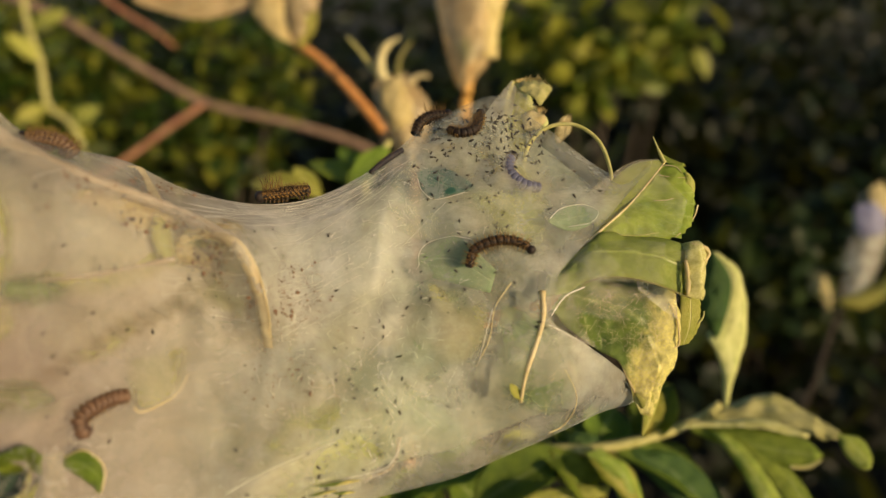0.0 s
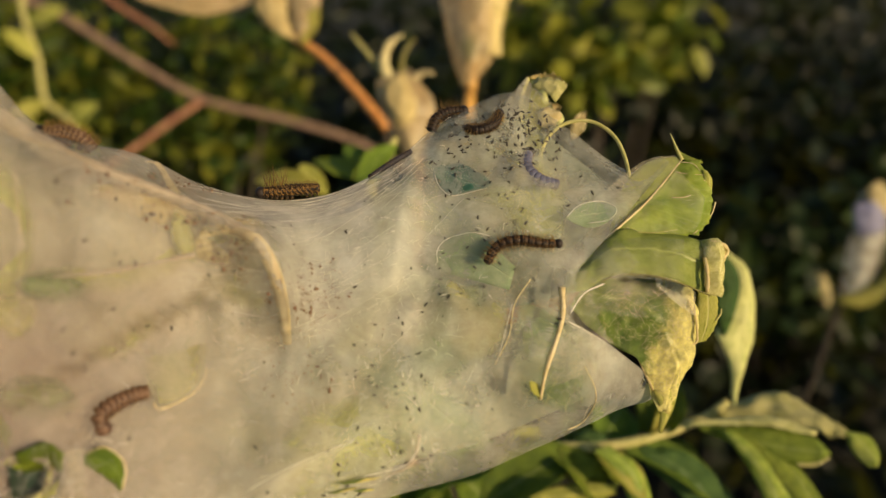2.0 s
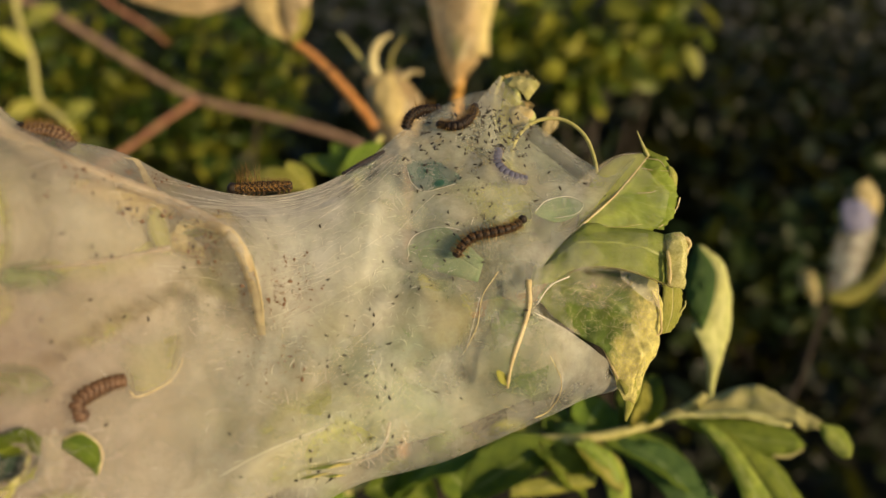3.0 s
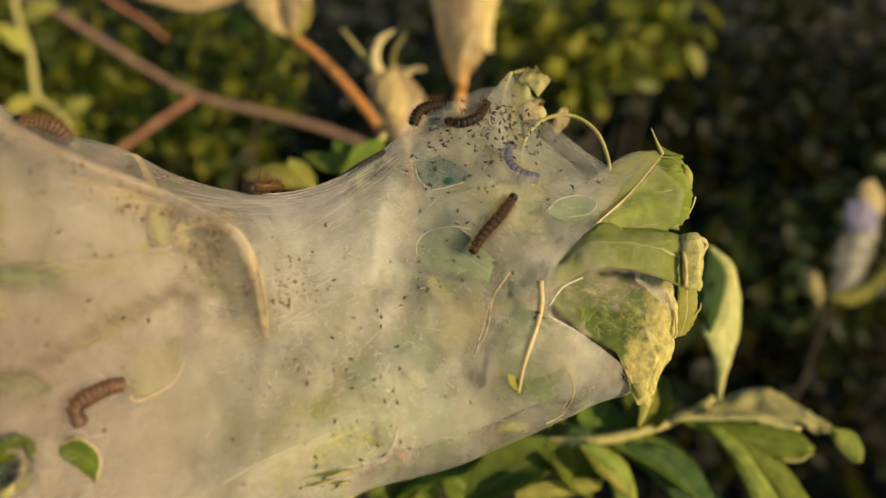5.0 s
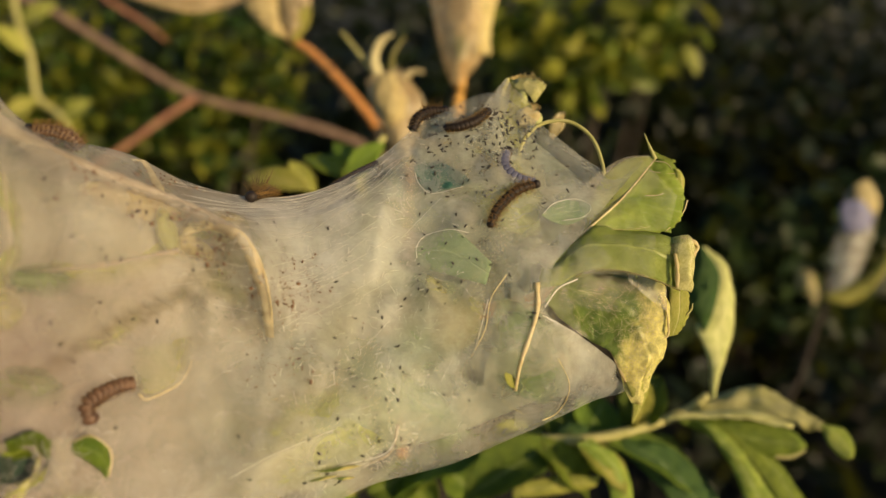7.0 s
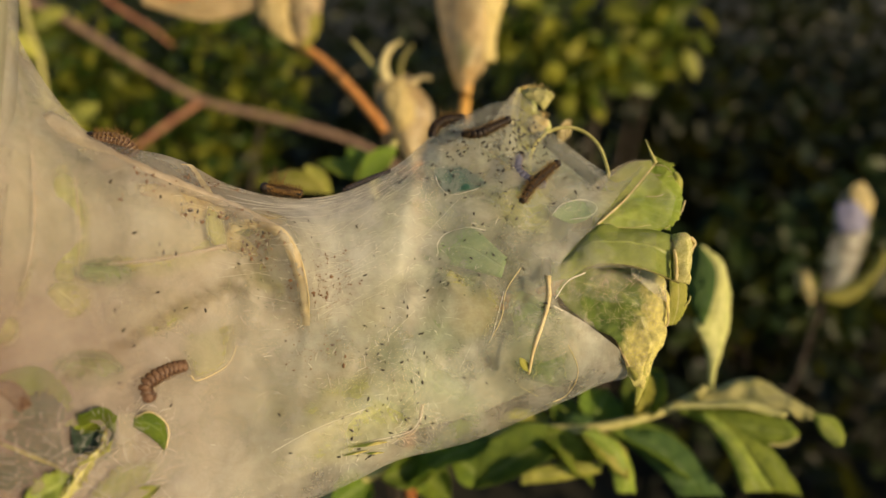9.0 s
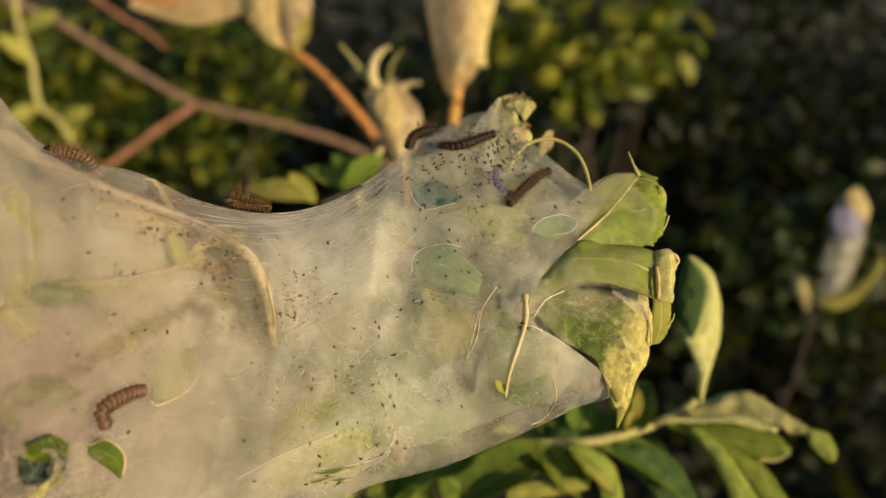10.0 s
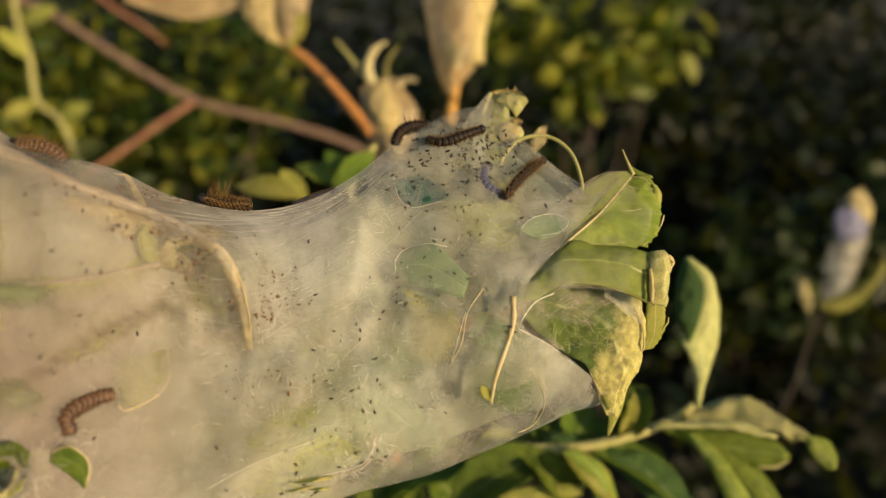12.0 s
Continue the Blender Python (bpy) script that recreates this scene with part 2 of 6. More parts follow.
LEAF_GOLD = leaf_material("leaf_gold_and_sunlit", (0.58, 0.58, 0.15), (0.86, 0.83, 0.36), (0.86, 0.83, 0.38), rough=0.18, glow=0.30, spec=0.7)
# bright yellow base colour stands in for light through the silk
LEAF_GLOW = leaf_material("leaf_bright_as_lit_through", (0.54, 0.58, 0.15), (0.72, 0.74, 0.28), (0.74, 0.75, 0.32), rough=0.5, glow=0.5, edge_fade=0.75)
LEAF_CUP = leaf_material("leaf_hollow_green", (0.05, 0.12, 0.012), (0.17, 0.25, 0.03), (0.24, 0.30, 0.07), rough=0.34, glow=0.3, gild=(0.94, 0.87, 0.30), spec=0.6)
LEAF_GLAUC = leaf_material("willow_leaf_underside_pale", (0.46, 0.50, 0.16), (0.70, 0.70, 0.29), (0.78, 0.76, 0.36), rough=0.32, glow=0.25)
LEAF_RIM = leaf_material("leaf_edge_under_silk", (0.62, 0.50, 0.20), (0.86, 0.76, 0.42), (0.86, 0.78, 0.46), rough=0.5, glow=0.35)
LEAF_CREAM = leaf_material("leaf_withered_cream", (0.60, 0.47, 0.19), (0.84, 0.71, 0.37), (0.84, 0.72, 0.40), rough=0.5, glow=0.4)
# dark base colour stands in for the shaded hole and dim low silk
LEAF_BLUE_SHADE = leaf_material("leaf_blue_green_as_shade", (0.030, 0.060, 0.045), (0.055, 0.095, 0.070), (0.07, 0.11, 0.08), rough=0.5, glow=0.2)
LEAF_MINT = leaf_material("leaf_mint_under_silk", (0.20, 0.36, 0.17), (0.33, 0.47, 0.24), (0.38, 0.50, 0.28), rough=0.5, glow=0.3)
LEAF_TEAL = leaf_material("leaf_teal", (0.03, 0.12, 0.10), (0.07, 0.22, 0.16), (0.10, 0.24, 0.16), rough=0.5, glow=0.2)
# darker base colour stands in for shade inside the nest
LEAF_SHADE = leaf_material("leaf_dark_as_shaded", (0.10, 0.19, 0.05), (0.21, 0.31, 0.09), (0.26, 0.35, 0.13), rough=0.5, glow=0.3, edge_fade=0.80)
LEAF_YELLOW = leaf_material("willow_leaf_yellowing", (0.36, 0.40, 0.05), (0.62, 0.60, 0.13), (0.74, 0.70, 0.32), glow=0.5)
LEAF_PALE = leaf_material("willow_leaf_eaten_pale", (0.40, 0.46, 0.16), (0.62, 0.64, 0.30), (0.76, 0.74, 0.46), glow=0.5, dry=(0.36, 0.26, 0.10))
LEAF_DRY = leaf_material("leaf_withered", (0.52, 0.42, 0.20), (0.78, 0.68, 0.40), (0.70, 0.60, 0.34), rough=0.6, glow=0.45, dry=(0.46, 0.32, 0.14), edge_fade=0.60)
STALK = plain_material("leaf_stalk", (0.42, 0.42, 0.12), (0.62, 0.58, 0.24), 0.5, 300.0, glow=0.2)
STALK_OLIVE = plain_material("leaf_margin_olive", (0.10, 0.10, 0.02), (0.24, 0.22, 0.05), 0.45, 300.0, glow=0.1)
STALK_TAN = plain_material("stalk_stripped", (0.62, 0.50, 0.22), (0.86, 0.76, 0.46), 0.5, 350.0, glow=0.15)
TWIG_RED = plain_material("twig_bark_red", (0.40, 0.14, 0.04), (0.66, 0.29, 0.09), 0.45, 120.0)
TWIG_ORANGE = plain_material("twig_bark_orange", (0.52, 0.27, 0.05), (0.76, 0.46, 0.12), 0.45, 120.0)
TWIG_RUST = plain_material("twig_bark_rust", (0.44, 0.18, 0.045), (0.70, 0.35, 0.10), 0.45, 120.0)
BARK = plain_material("branch_bark", (0.13, 0.085, 0.06), (0.32, 0.22, 0.15), 0.75, 60.0, depth=0.002)
BARK_RED = plain_material("branch_bark_red", (0.21, 0.09, 0.05), (0.38, 0.19, 0.11), 0.7, 60.0, depth=0.002)
FRASS = plain_material("droppings", (0.008, 0.007, 0.006), (0.035, 0.028, 0.022), 0.55, 1500.0)
CRUMB = plain_material("brown_crumbs", (0.075, 0.036, 0.018), (0.23, 0.13, 0.07), 0.7, 900.0)
# ground shade is put into this dark base colour
SOIL = plain_material("soil_dark_as_shaded", (0.008, 0.009, 0.005), (0.022, 0.022, 0.012), 0.9, 9.0, depth=0.01)
BODY_DARK = mottled_material("caterpillar_skin_dark", (0.005, 0.0035, 0.003), (0.07, 0.034, 0.010), 2600.0, 0.28)
BODY_RUST = mottled_material("caterpillar_skin_rust", (0.010, 0.006, 0.004), (0.32, 0.18, 0.045), 3200.0, 0.30)
BODY_BROWN = mottled_material("caterpillar_skin_brown", (0.055, 0.028, 0.018), (0.14, 0.082, 0.050), 1900.0, 0.5)
BODY_BLACK = mottled_material("caterpillar_skin_black", (0.004, 0.003, 0.003), (0.024, 0.013, 0.009), 2400.0, 0.30)
BODY_SLATE = plain_material("caterpillar_skin_slate_dark", (0.014, 0.014, 0.020), (0.045, 0.042, 0.055), 0.6, 900.0, shift=0.2)
BODY_GREY = plain_material("caterpillar_skin_slate", (0.07, 0.075, 0.13), (0.12, 0.13, 0.20), 0.8, 700.0, shift=0.2)
HEAD = plain_material("caterpillar_head", (0.008, 0.006, 0.005), (0.030, 0.022, 0.018), 0.5, 900.0, spec=0.3)
HAIR = plain_material("caterpillar_hair", (0.08, 0.045, 0.015), (0.46, 0.30, 0.09), 0.4, 400.0, glow=0.35)
BODY_TAN = plain_material("caterpillar_band_pale", (0.13, 0.09, 0.055), (0.26, 0.19, 0.125), 0.6, 900.0)
# stems darkened in base colour, as if no sun reached them
STEM_DARK = plain_material("stems_dark_as_shaded", (0.02, 0.016, 0.010), (0.06, 0.045, 0.028), 0.8, 60.0)
# shrub leaves: sunlight and shade are put into these base colours
SHRUB_LEFT = foliage_material("shrub_leaves_bright_as_sunlit", (0.015, 0.045, 0.006), (0.052, 0.095, 0.009), (0.25, 0.26, 0.024))
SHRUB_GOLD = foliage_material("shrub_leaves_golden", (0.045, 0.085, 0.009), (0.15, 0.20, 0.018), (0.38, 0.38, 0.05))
SHRUB_DARK = foliage_material("shrub_leaves_dark_as_shaded", (0.0018, 0.005, 0.0018), (0.0045, 0.011, 0.003), (0.010, 0.022, 0.004), glow=0.2)
SHRUB_MID = foliage_material("shrub_leaves_dimmed_as_half_shade", (0.006, 0.020, 0.006), (0.018, 0.044, 0.012), (0.060, 0.090, 0.020), glow=0.3)
PETAL = plain_material("petal_lilac", (0.26, 0.27, 0.44), (0.42, 0.43, 0.60), 0.6, 200.0, glow=0.4)


# ---- building helpers ----
def thing(name, at, label, category, group="", kind=""):
    ob = new(name)
    ob.empty_display_size = 0.005
    ob.location = at
    return tagged(ob, label, category, group, kind)


def mesh_of(name, verts, faces, material, uvs=None, smooth=True):
    me = bpy.data.meshes.new(name)
    me.from_pydata([tuple(v) for v in verts], [], faces)
    if uvs is not None:
        layer = me.uv_layers.new(name="UVMap")
        for loop in me.loops:
            layer.data[loop.index].uv = uvs[loop.vertex_index]
    me.materials.append(material)
    if smooth:
        me.polygons.foreach_set("use_smooth", [True] * len(me.polygons))
    me.update()
    return me


def part(name, geo, material, parent=None, label="", kind=""):
    """One mesh object from (verts, faces[, uvs]) in world places, under a thing or a part."""
    verts, faces, *rest = geo
    origin = Vector((0, 0, 0))
    p = parent
    while p is not None:
        origin += p.location
        p = p.parent
    ob = new(name, mesh_of(name, [Vector(v) - origin for v in verts], faces, material, rest[0] if rest else None))
    ob.parent = parent
    if label:
        ob["label"] = label
    if kind:
        ob["kind"] = kind
    return ob


def joined(geos):
    V, Fs, U = [], [], []
    for g in geos:
        n = len(V)
        V += list(g[0])
        Fs += [tuple(i + n for i in f) for f in g[1]]
        U += list(g[2]) if len(g) > 2 else [(0, 0)] * len(g[0])
    return V, Fs, U


def spline(points, per=6):
    """A smooth line through points."""
    P = [Vector(p) for p in points]
    P = [P[0] * 2 - P[1]] + P + [P[-1] * 2 - P[-2]]
    out = []
    for i in range(1, len(P) - 2):
        a, b, c, d = P[i - 1:i + 3]
        for j in range(per):
            t = j / per
            out.append(0.5 * (2 * b + (c - a) * t + (2 * a - 5 * b + 4 * c - d) * t * t + (3 * b - a - 3 * c + d) * t ** 3))
    out.append(P[-2])
    return out


def tube(points, r0, r1, sides=8, per=6, knots=0.0, seed=0):
    """A tapered round stem through points, with closed ends. Centimetres of the web's frame."""
    line = spline(points, per)
    n = len(line)
    V, Fs = [], []
    rng = random.Random(seed)
    up = Vector((0.13, 0.2, 0.97))
    for i, p in enumerate(line):
        d = (line[min(i + 1, n - 1)] - line[max(i - 1, 0)]).normalized()
        s = d.cross(up).normalized()
        q = s.cross(d).normalized()
        r = r0 + (r1 - r0) * i / (n - 1)
        r *= 1 + knots * (rng.random() - 0.4)
        for k in range(sides):
            a = 2 * math.pi * k / sides
            V.append(p + s * (r * math.cos(a)) + q * (r * math.sin(a)))
    for i in range(n - 1):
        for k in range(sides):
            a, b = i * sides + k, i * sides + (k + 1) % sides
            Fs.append((a, b, b + sides, a + sides))
    Fs.append(tuple(range(sides))[::-1])
    Fs.append(tuple((n - 1) * sides + k for k in range(sides)))
    return [W(v) for v in V], Fs


def leaf_geo(base, tip, facing, width, arch=0.15, cup=0.15, twist=0.0, teeth=0.0, full=0.5, wave=0.0, seed=0,
             left=1.0, right=1.0, thick=0.018, nl=26, nw=6, curl=0.0, droop=0.0, crinkle=0.03, blunt=(0.0, 0.0)):
    """A leaf blade from base to tip, broad at the share `full` of its length, its upper face towards `facing`.
    arch bends it along, cup lifts its margins, curl rolls the margins in, left and right scale its halves,
    blunt keeps that share of the halves' breadth up to the end. Centimetres."""
    b, t = Vector(base), Vector(tip)
    ax = t - b
    L = ax.length
    ax.normalize()
    n0 = Vector(facing)
    n0 = (n0 - ax * n0.dot(ax)).normalized()
    s0 = ax.cross(n0)
    rng = random.Random(seed)
    ph = rng.random() * 6
    rows = []
    for i in range(nl + 1):
        a = i / nl
        prof = (math.sin(math.pi * min(1, a ** (math.log(0.5) / math.log(full)))) ** 0.80) if 0 < a < 1 else 0.0
        prof = max(prof, 0.03)
        c = b + ax * (L * a) + n0 * (arch * L * math.sin(math.pi * a) - droop * L * a * a)
        tw = twist * a
        n = n0 * math.cos(tw) + s0 * math.sin(tw)
        s = s0 * math.cos(tw) - n0 * math.sin(tw)
        row = []
        for j in range(-nw, nw + 1):
            f = j / nw
            w = width * 0.5 * (max(prof, blunt[f > 0]) if a > full else prof) * (right if f > 0 else left)
            if teeth and abs(j) == nw:
                w *= 1 + teeth * (((i * 2) % 5) / 4 - 0.6 + rng.uniform(-0.5, 0.5))
            af = abs(f)
            if curl:
                ang = curl * af
                x, h = math.sin(ang) / curl, (1 - math.cos(ang)) / curl
            else:
                x, h = af, 0.0
            h = h * w + cup * w * af * af
            h += wave * width * math.sin(9 * a + ph + 2 * f) * af
            p = c + s * (math.copysign(x, f) * w)
            if i == nl and max(blunt) and abs(j) > 1:
                p -= ax * (teeth * rng.uniform(0.0, 1.2) * af)
            h += crinkle * (noise.noise(p * 1.6 + Vector((seed, 0, 0))) + 0.5 * noise.noise(p * 4.0)) * (0.3 + af)
            row.append((p + n * h, n, (a, f)))
        rows.append(row)
    m = 2 * nw + 1
    V, U, Fs = [], [], []
    for sgn in (0.5, -0.5):
        for row in rows:
            for p, n, uv in row:
                rib = max(0.0, 1 - abs(uv[1]) * nw) * 1.5 * (1 - uv[0] * 0.7)
                V.append(W(p + n * (sgn * thick * (1 + (rib if sgn < 0 else -0.4 * rib)))))
                U.append(uv)
    off = (nl + 1) * m
    for i in range(nl):
        for j in range(m - 1):
            a = i * m + j
            Fs.append((a, a + 1, a + m + 1, a + m))
            Fs.append((off + a, off + a + m, off + a + m + 1, off + a + 1))
        for j in (0, m - 1):
            a = i * m + j
            Fs.append((a, a + m, off + a + m, off + a) if j == 0 else (a, off + a, off + a + m, a + m))
    for i in (0, nl):
        for j in range(m - 1):
            a = i * m + j
            Fs.append((a, off + a, off + a + 1, a + 1) if i == 0 else (a, a + 1, off + a + 1, off + a))
    return V, Fs, U


def loft(one, two, bulge=0.0, thick=0.012, nl=26, nw=9, crinkle=0.04, teeth=0.0, seed=0, half=False, waves=0.0):
    """A blade spanned between its two margins (centimetres of the web's frame), swollen towards the viewer by bulge.
    half: the first margin is the midrib. thick 0: a single sheet, as of silk."""
    rng = random.Random(seed)
    per = 8
    A, B = spline(one, per), spline(two, per)

    def pick(line, g):
        x = g * (len(line) - 1)
        i = min(int(x), len(line) - 2)
        return line[i].lerp(line[i + 1], x - i)

    rows = []
    for i in range(nl + 1):
        g = i / nl
        a, b = pick(A, g), pick(B, g)
        along = (pick(A, min(g + 0.03, 1)) + pick(B, min(g + 0.03, 1)) - pick(A, max(g - 0.03, 0)) - pick(B, max(g - 0.03, 0))).normalized()
        over = b - a
        n = over.cross(along)
        n = n.normalized() if n.length > 1e-6 else Vector((0, -1, 0))
        if n.y > 0:
            n = -n
        tooth = teeth * (((i * 2) % 5) / 4 - 0.5 + rng.uniform(-0.3, 0.3))
        row = []
        for j in range(nw + 1):
            f = j / nw
            p = a + over * f
            if j == nw and teeth:
                p = p + over.normalized() * tooth
            h = bulge * 4 * f * (1 - f) * min(1.0, 4 * g + 0.3, 4 * (1 - g) + 0.3)
            h += crinkle * (noise.noise(p * 1.7 + Vector((seed, 0, 0))) + 0.5 * noise.noise(p * 4.3 + Vector((0, seed, 0))) + 0.3 * noise.noise(p * 9.0))
            h += waves * math.sin(g * 15 + seed) * f
            row.append((p + n * h, n, (g, f if half else 2 * f - 1)))
        rows.append(row)
    m = nw + 1
    V, U, Fs = [], [], []
    for sgn in ((0.5, -0.5) if thick else (0.0,)):
        for row in rows:
            for p, n, uv in row:
                V.append(W(p + n * (sgn * thick)))
                U.append(uv)
    off = (nl + 1) * m
    for i in range(nl):
        for j in range(nw):
            a = i * m + j
            Fs.append((a, a + 1, a + m + 1, a + m))
            if thick:
                Fs.append((off + a, off + a + m, off + a + m + 1, off + a + 1))
        if thick:
            for j in (0, nw):
                a = i * m + j
                Fs.append((a, a + m, off + a + m, off + a) if j == 0 else (a, off + a, off + a + m, a + m))
    if thick:
        for i in (0, nl):
            for j in range(nw):
                a = i * m + j
                Fs.append((a, off + a, off + a + 1, a + 1) if i == 0 else (a, a + 1, off + a + 1, off + a))
    return V, Fs, U


# ---- ground ----
def ground():
    n, V, Fs = 60, [], []
    for i in range(n + 1):
        for j in range(n + 1):
            x, y = [math.copysign(abs(v) ** 3, v) * 400 for v in (2 * i / n - 1, 2 * j / n - 1)]
            V.append((x, y, 0.05 * noise.noise((x * 1.3, y * 1.3, 0)) if abs(x) + abs(y) < 60 else 0.0))
    for i in range(n):
        for j in range(n):
            a = i * (n + 1) + j
            Fs.append((a, a + n + 1, a + n + 2, a + 1))
    ob = part("ground", (V, Fs), SOIL)
    tagged(ob, "soil under the shrubs, shade in its dark colour", "ground", kind="structure")


ground()


# ---- shrubs behind ----
def leaf_cloud(centres, count, size, seed, lean=0.0):
    """Small pointed leaves strewn in clumps round centres (x, y, z, radius); metres of the world."""
    rng = random.Random(seed)
    V, Fs = [], []
    for i in range(count):
        x, y, z, r = centres[rng.randrange(len(centres))]
        d = Vector((rng.gauss(0, 1), rng.gauss(0, 1), rng.gauss(0, 1))).normalized() * (r * rng.random() ** 0.45)
        p = Vector((x, y, z)) + d
        L = size * rng.uniform(0.6, 1.3)
        ax = (Vector((rng.gauss(0, 1), rng.gauss(0, 1), rng.gauss(0, 0.8) + lean)) + d.normalized() * 0.6).normalized()
        nr = Vector((rng.gauss(0, 1), rng.gauss(0, 1), rng.gauss(0.6, 1)))
        s = ax.cross(nr).normalized()
        nr = s.cross(ax)
        w = L * rng.uniform(0.22, 0.34)
        k = len(V)
        V += [p, p + ax * (0.35 * L) + s * w + nr * (0.12 * L), p + ax * (0.75 * L) + s * (w * 0.7) + nr * (0.10 * L), p + ax * L - nr * (0.05 * L),
              p + ax * (0.75 * L) - s * (w * 0.7) + nr * (0.10 * L), p + ax * (0.35 * L) - s * w + nr * (0.12 * L), p + ax * (0.5 * L)]
        Fs += [(k, k + 1, k + 6), (k + 1, k + 2, k + 6), (k + 2, k + 3, k + 6), (k + 3, k + 4, k + 6), (k + 4, k + 5, k + 6), (k + 5, k, k + 6)]
    return V, Fs


def bent_stem(a, b, r0, r1, seed, sides=6):
    rng = random.Random(seed)
    a, b = Vector(a), Vector(b)
    d = b - a
    pts = [BASE_INV @ (a + d * f + Vector((rng.uniform(-1, 1), rng.uniform(-1, 1), 0)) * d.length * 0.06 * math.sin(math.pi * f)) for f in (0, 0.3, 0.6, 1)]
    return tube(pts, r0 * 100, r1 * 100, sides, 4)


def shrub(name, root, clumps, count, size, material, label, seed, stem_r=0.008, lean=0.0, bark=None):
    """A shrub: stems from its root to each clump of leaves."""
    root = Vector(root)
    ob = thing(name, root, label, "shrub", "shrubs behind the web")
    for i, c in enumerate(clumps):
        part("stem", bent_stem(root + Vector((0.02 * math.sin(i * 2.4), 0.02 * math.cos(i * 2.4), -0.03)), Vector(c[:3]), stem_r, stem_r * 0.4, seed + i), bark or STEM_DARK, ob)
    part("leaves", leaf_cloud(clumps, count, size, seed, lean), material, ob, kind="stuff")
    return ob


def clump(p, r):
    return (*W(p), r * 0.01)


def ground_below(p):
    w = W(p)
    return (w.x, w.y, 0.0)

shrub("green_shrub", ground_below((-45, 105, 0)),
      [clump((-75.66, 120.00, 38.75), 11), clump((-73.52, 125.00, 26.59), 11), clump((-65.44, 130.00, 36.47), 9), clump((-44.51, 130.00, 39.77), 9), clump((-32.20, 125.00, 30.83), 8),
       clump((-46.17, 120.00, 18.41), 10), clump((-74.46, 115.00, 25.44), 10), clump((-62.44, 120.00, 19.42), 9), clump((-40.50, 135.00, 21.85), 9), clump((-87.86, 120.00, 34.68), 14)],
      1800, 0.036, SHRUB_LEFT, "leafy green shrub, small leaves coloured as sunlit", 3)
shrub("golden_shrub", ground_below((30, 110, 0)),
      [clump((19.54, 102.00, 33.80), 8), clump((25.93, 100.00, 28.05), 5.5), clump((34.35, 105.00, 35.68), 7), clump((13.36, 108.00, 34.87), 6), clump((21.69, 100.00, 24.66), 3.5), clump((34.23, 102.00, 31.20), 4)],
      340, 0.046, SHRUB_GOLD, "sunlit yellow-green shrub with drooping young leaves", 11, lean=-0.7)
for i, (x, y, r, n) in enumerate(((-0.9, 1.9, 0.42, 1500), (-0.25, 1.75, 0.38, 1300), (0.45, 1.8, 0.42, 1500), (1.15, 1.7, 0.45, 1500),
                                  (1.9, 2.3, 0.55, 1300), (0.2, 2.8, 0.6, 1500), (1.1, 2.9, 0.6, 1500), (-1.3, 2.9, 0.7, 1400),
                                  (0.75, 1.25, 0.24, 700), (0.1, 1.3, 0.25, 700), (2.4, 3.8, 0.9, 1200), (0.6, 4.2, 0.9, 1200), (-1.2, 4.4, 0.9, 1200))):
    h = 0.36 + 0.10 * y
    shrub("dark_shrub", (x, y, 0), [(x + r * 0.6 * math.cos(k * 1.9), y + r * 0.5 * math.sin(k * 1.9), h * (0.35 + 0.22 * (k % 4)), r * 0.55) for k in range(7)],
          n, 0.05 + 0.008 * y, SHRUB_MID if y < 1.5 else SHRUB_DARK, "low green shrub, half shade in its colour" if y < 1.5 else "dark green shrub, deep shade in its colour", 40 + i)


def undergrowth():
    """Low herbs added over the soil, near-black in place of shade."""
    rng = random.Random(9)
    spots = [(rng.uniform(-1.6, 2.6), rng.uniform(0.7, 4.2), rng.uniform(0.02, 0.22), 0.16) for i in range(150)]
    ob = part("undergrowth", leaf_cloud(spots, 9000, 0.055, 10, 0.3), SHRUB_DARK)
    tagged(ob, "low herbs covering the soil, darkened as if shaded", "undergrowth", kind="stuff")


undergrowth()


# ---- branches and web-wrapped shoots behind ----
def branch():
    root = ground_below((-75.08, 98.00, 39.95))
    ob = thing("brown_branch", root, "slender brown branch with a reddish side shoot", "branch")
    part("limb", tube([(-91.83, 90.00, 38.21), (-75.08, 98.00, 39.95), (-59.66, 100.00, 35.68), (-46.56, 101.00, 27.90), (-36.48, 102.00, 22.39), (-24.79, 103.00, 19.73), (-12.81, 105.00, 16.28), (-2.20, 108.00, 10.16), (7.21, 112.00, 3.89)], 0.68, 0.52, 10, 6, 0.12, 4), BARK, ob)
    part("side_shoot", tube([(-36.48, 102.00, 22.21), (-40.20, 98.00, 17.94), (-45.00, 95.00, 12.96), (-51.77, 92.00, 7.09)], 0.48, 0.42, 8), BARK_RED, ob, "reddish side shoot")
    part("upper_shoot", tube([(-56.27, 100.00, 42.46), (-49.62, 102.00, 36.82), (-44.87, 103.00, 33.95), (-42.40, 106.00, 31.89)], 0.5, 0.2, 8), BARK_RED, ob, "reddish side shoot")
    part("stem", bent_stem((root[0], root[1], -0.03), W((-91.83, 90.00, 38.21)), 0.016, 0.012, 5), BARK, ob)


branch()


def silk_sack(label, stalk, bark, spans, thick):
    """A shoot whose leaves are drawn into a torn sack of silk, on its bark stalk. Spans: name, label, material, the two margins, swell."""
    ob = thing("webbed_shoot", W(stalk[0]), label, "webbed shoot", "webbed shoots")
    part("stalk", tube(stalk, 0.34 * thick, 0.26 * thick, 8), bark, ob)
    foot = W(stalk[0])
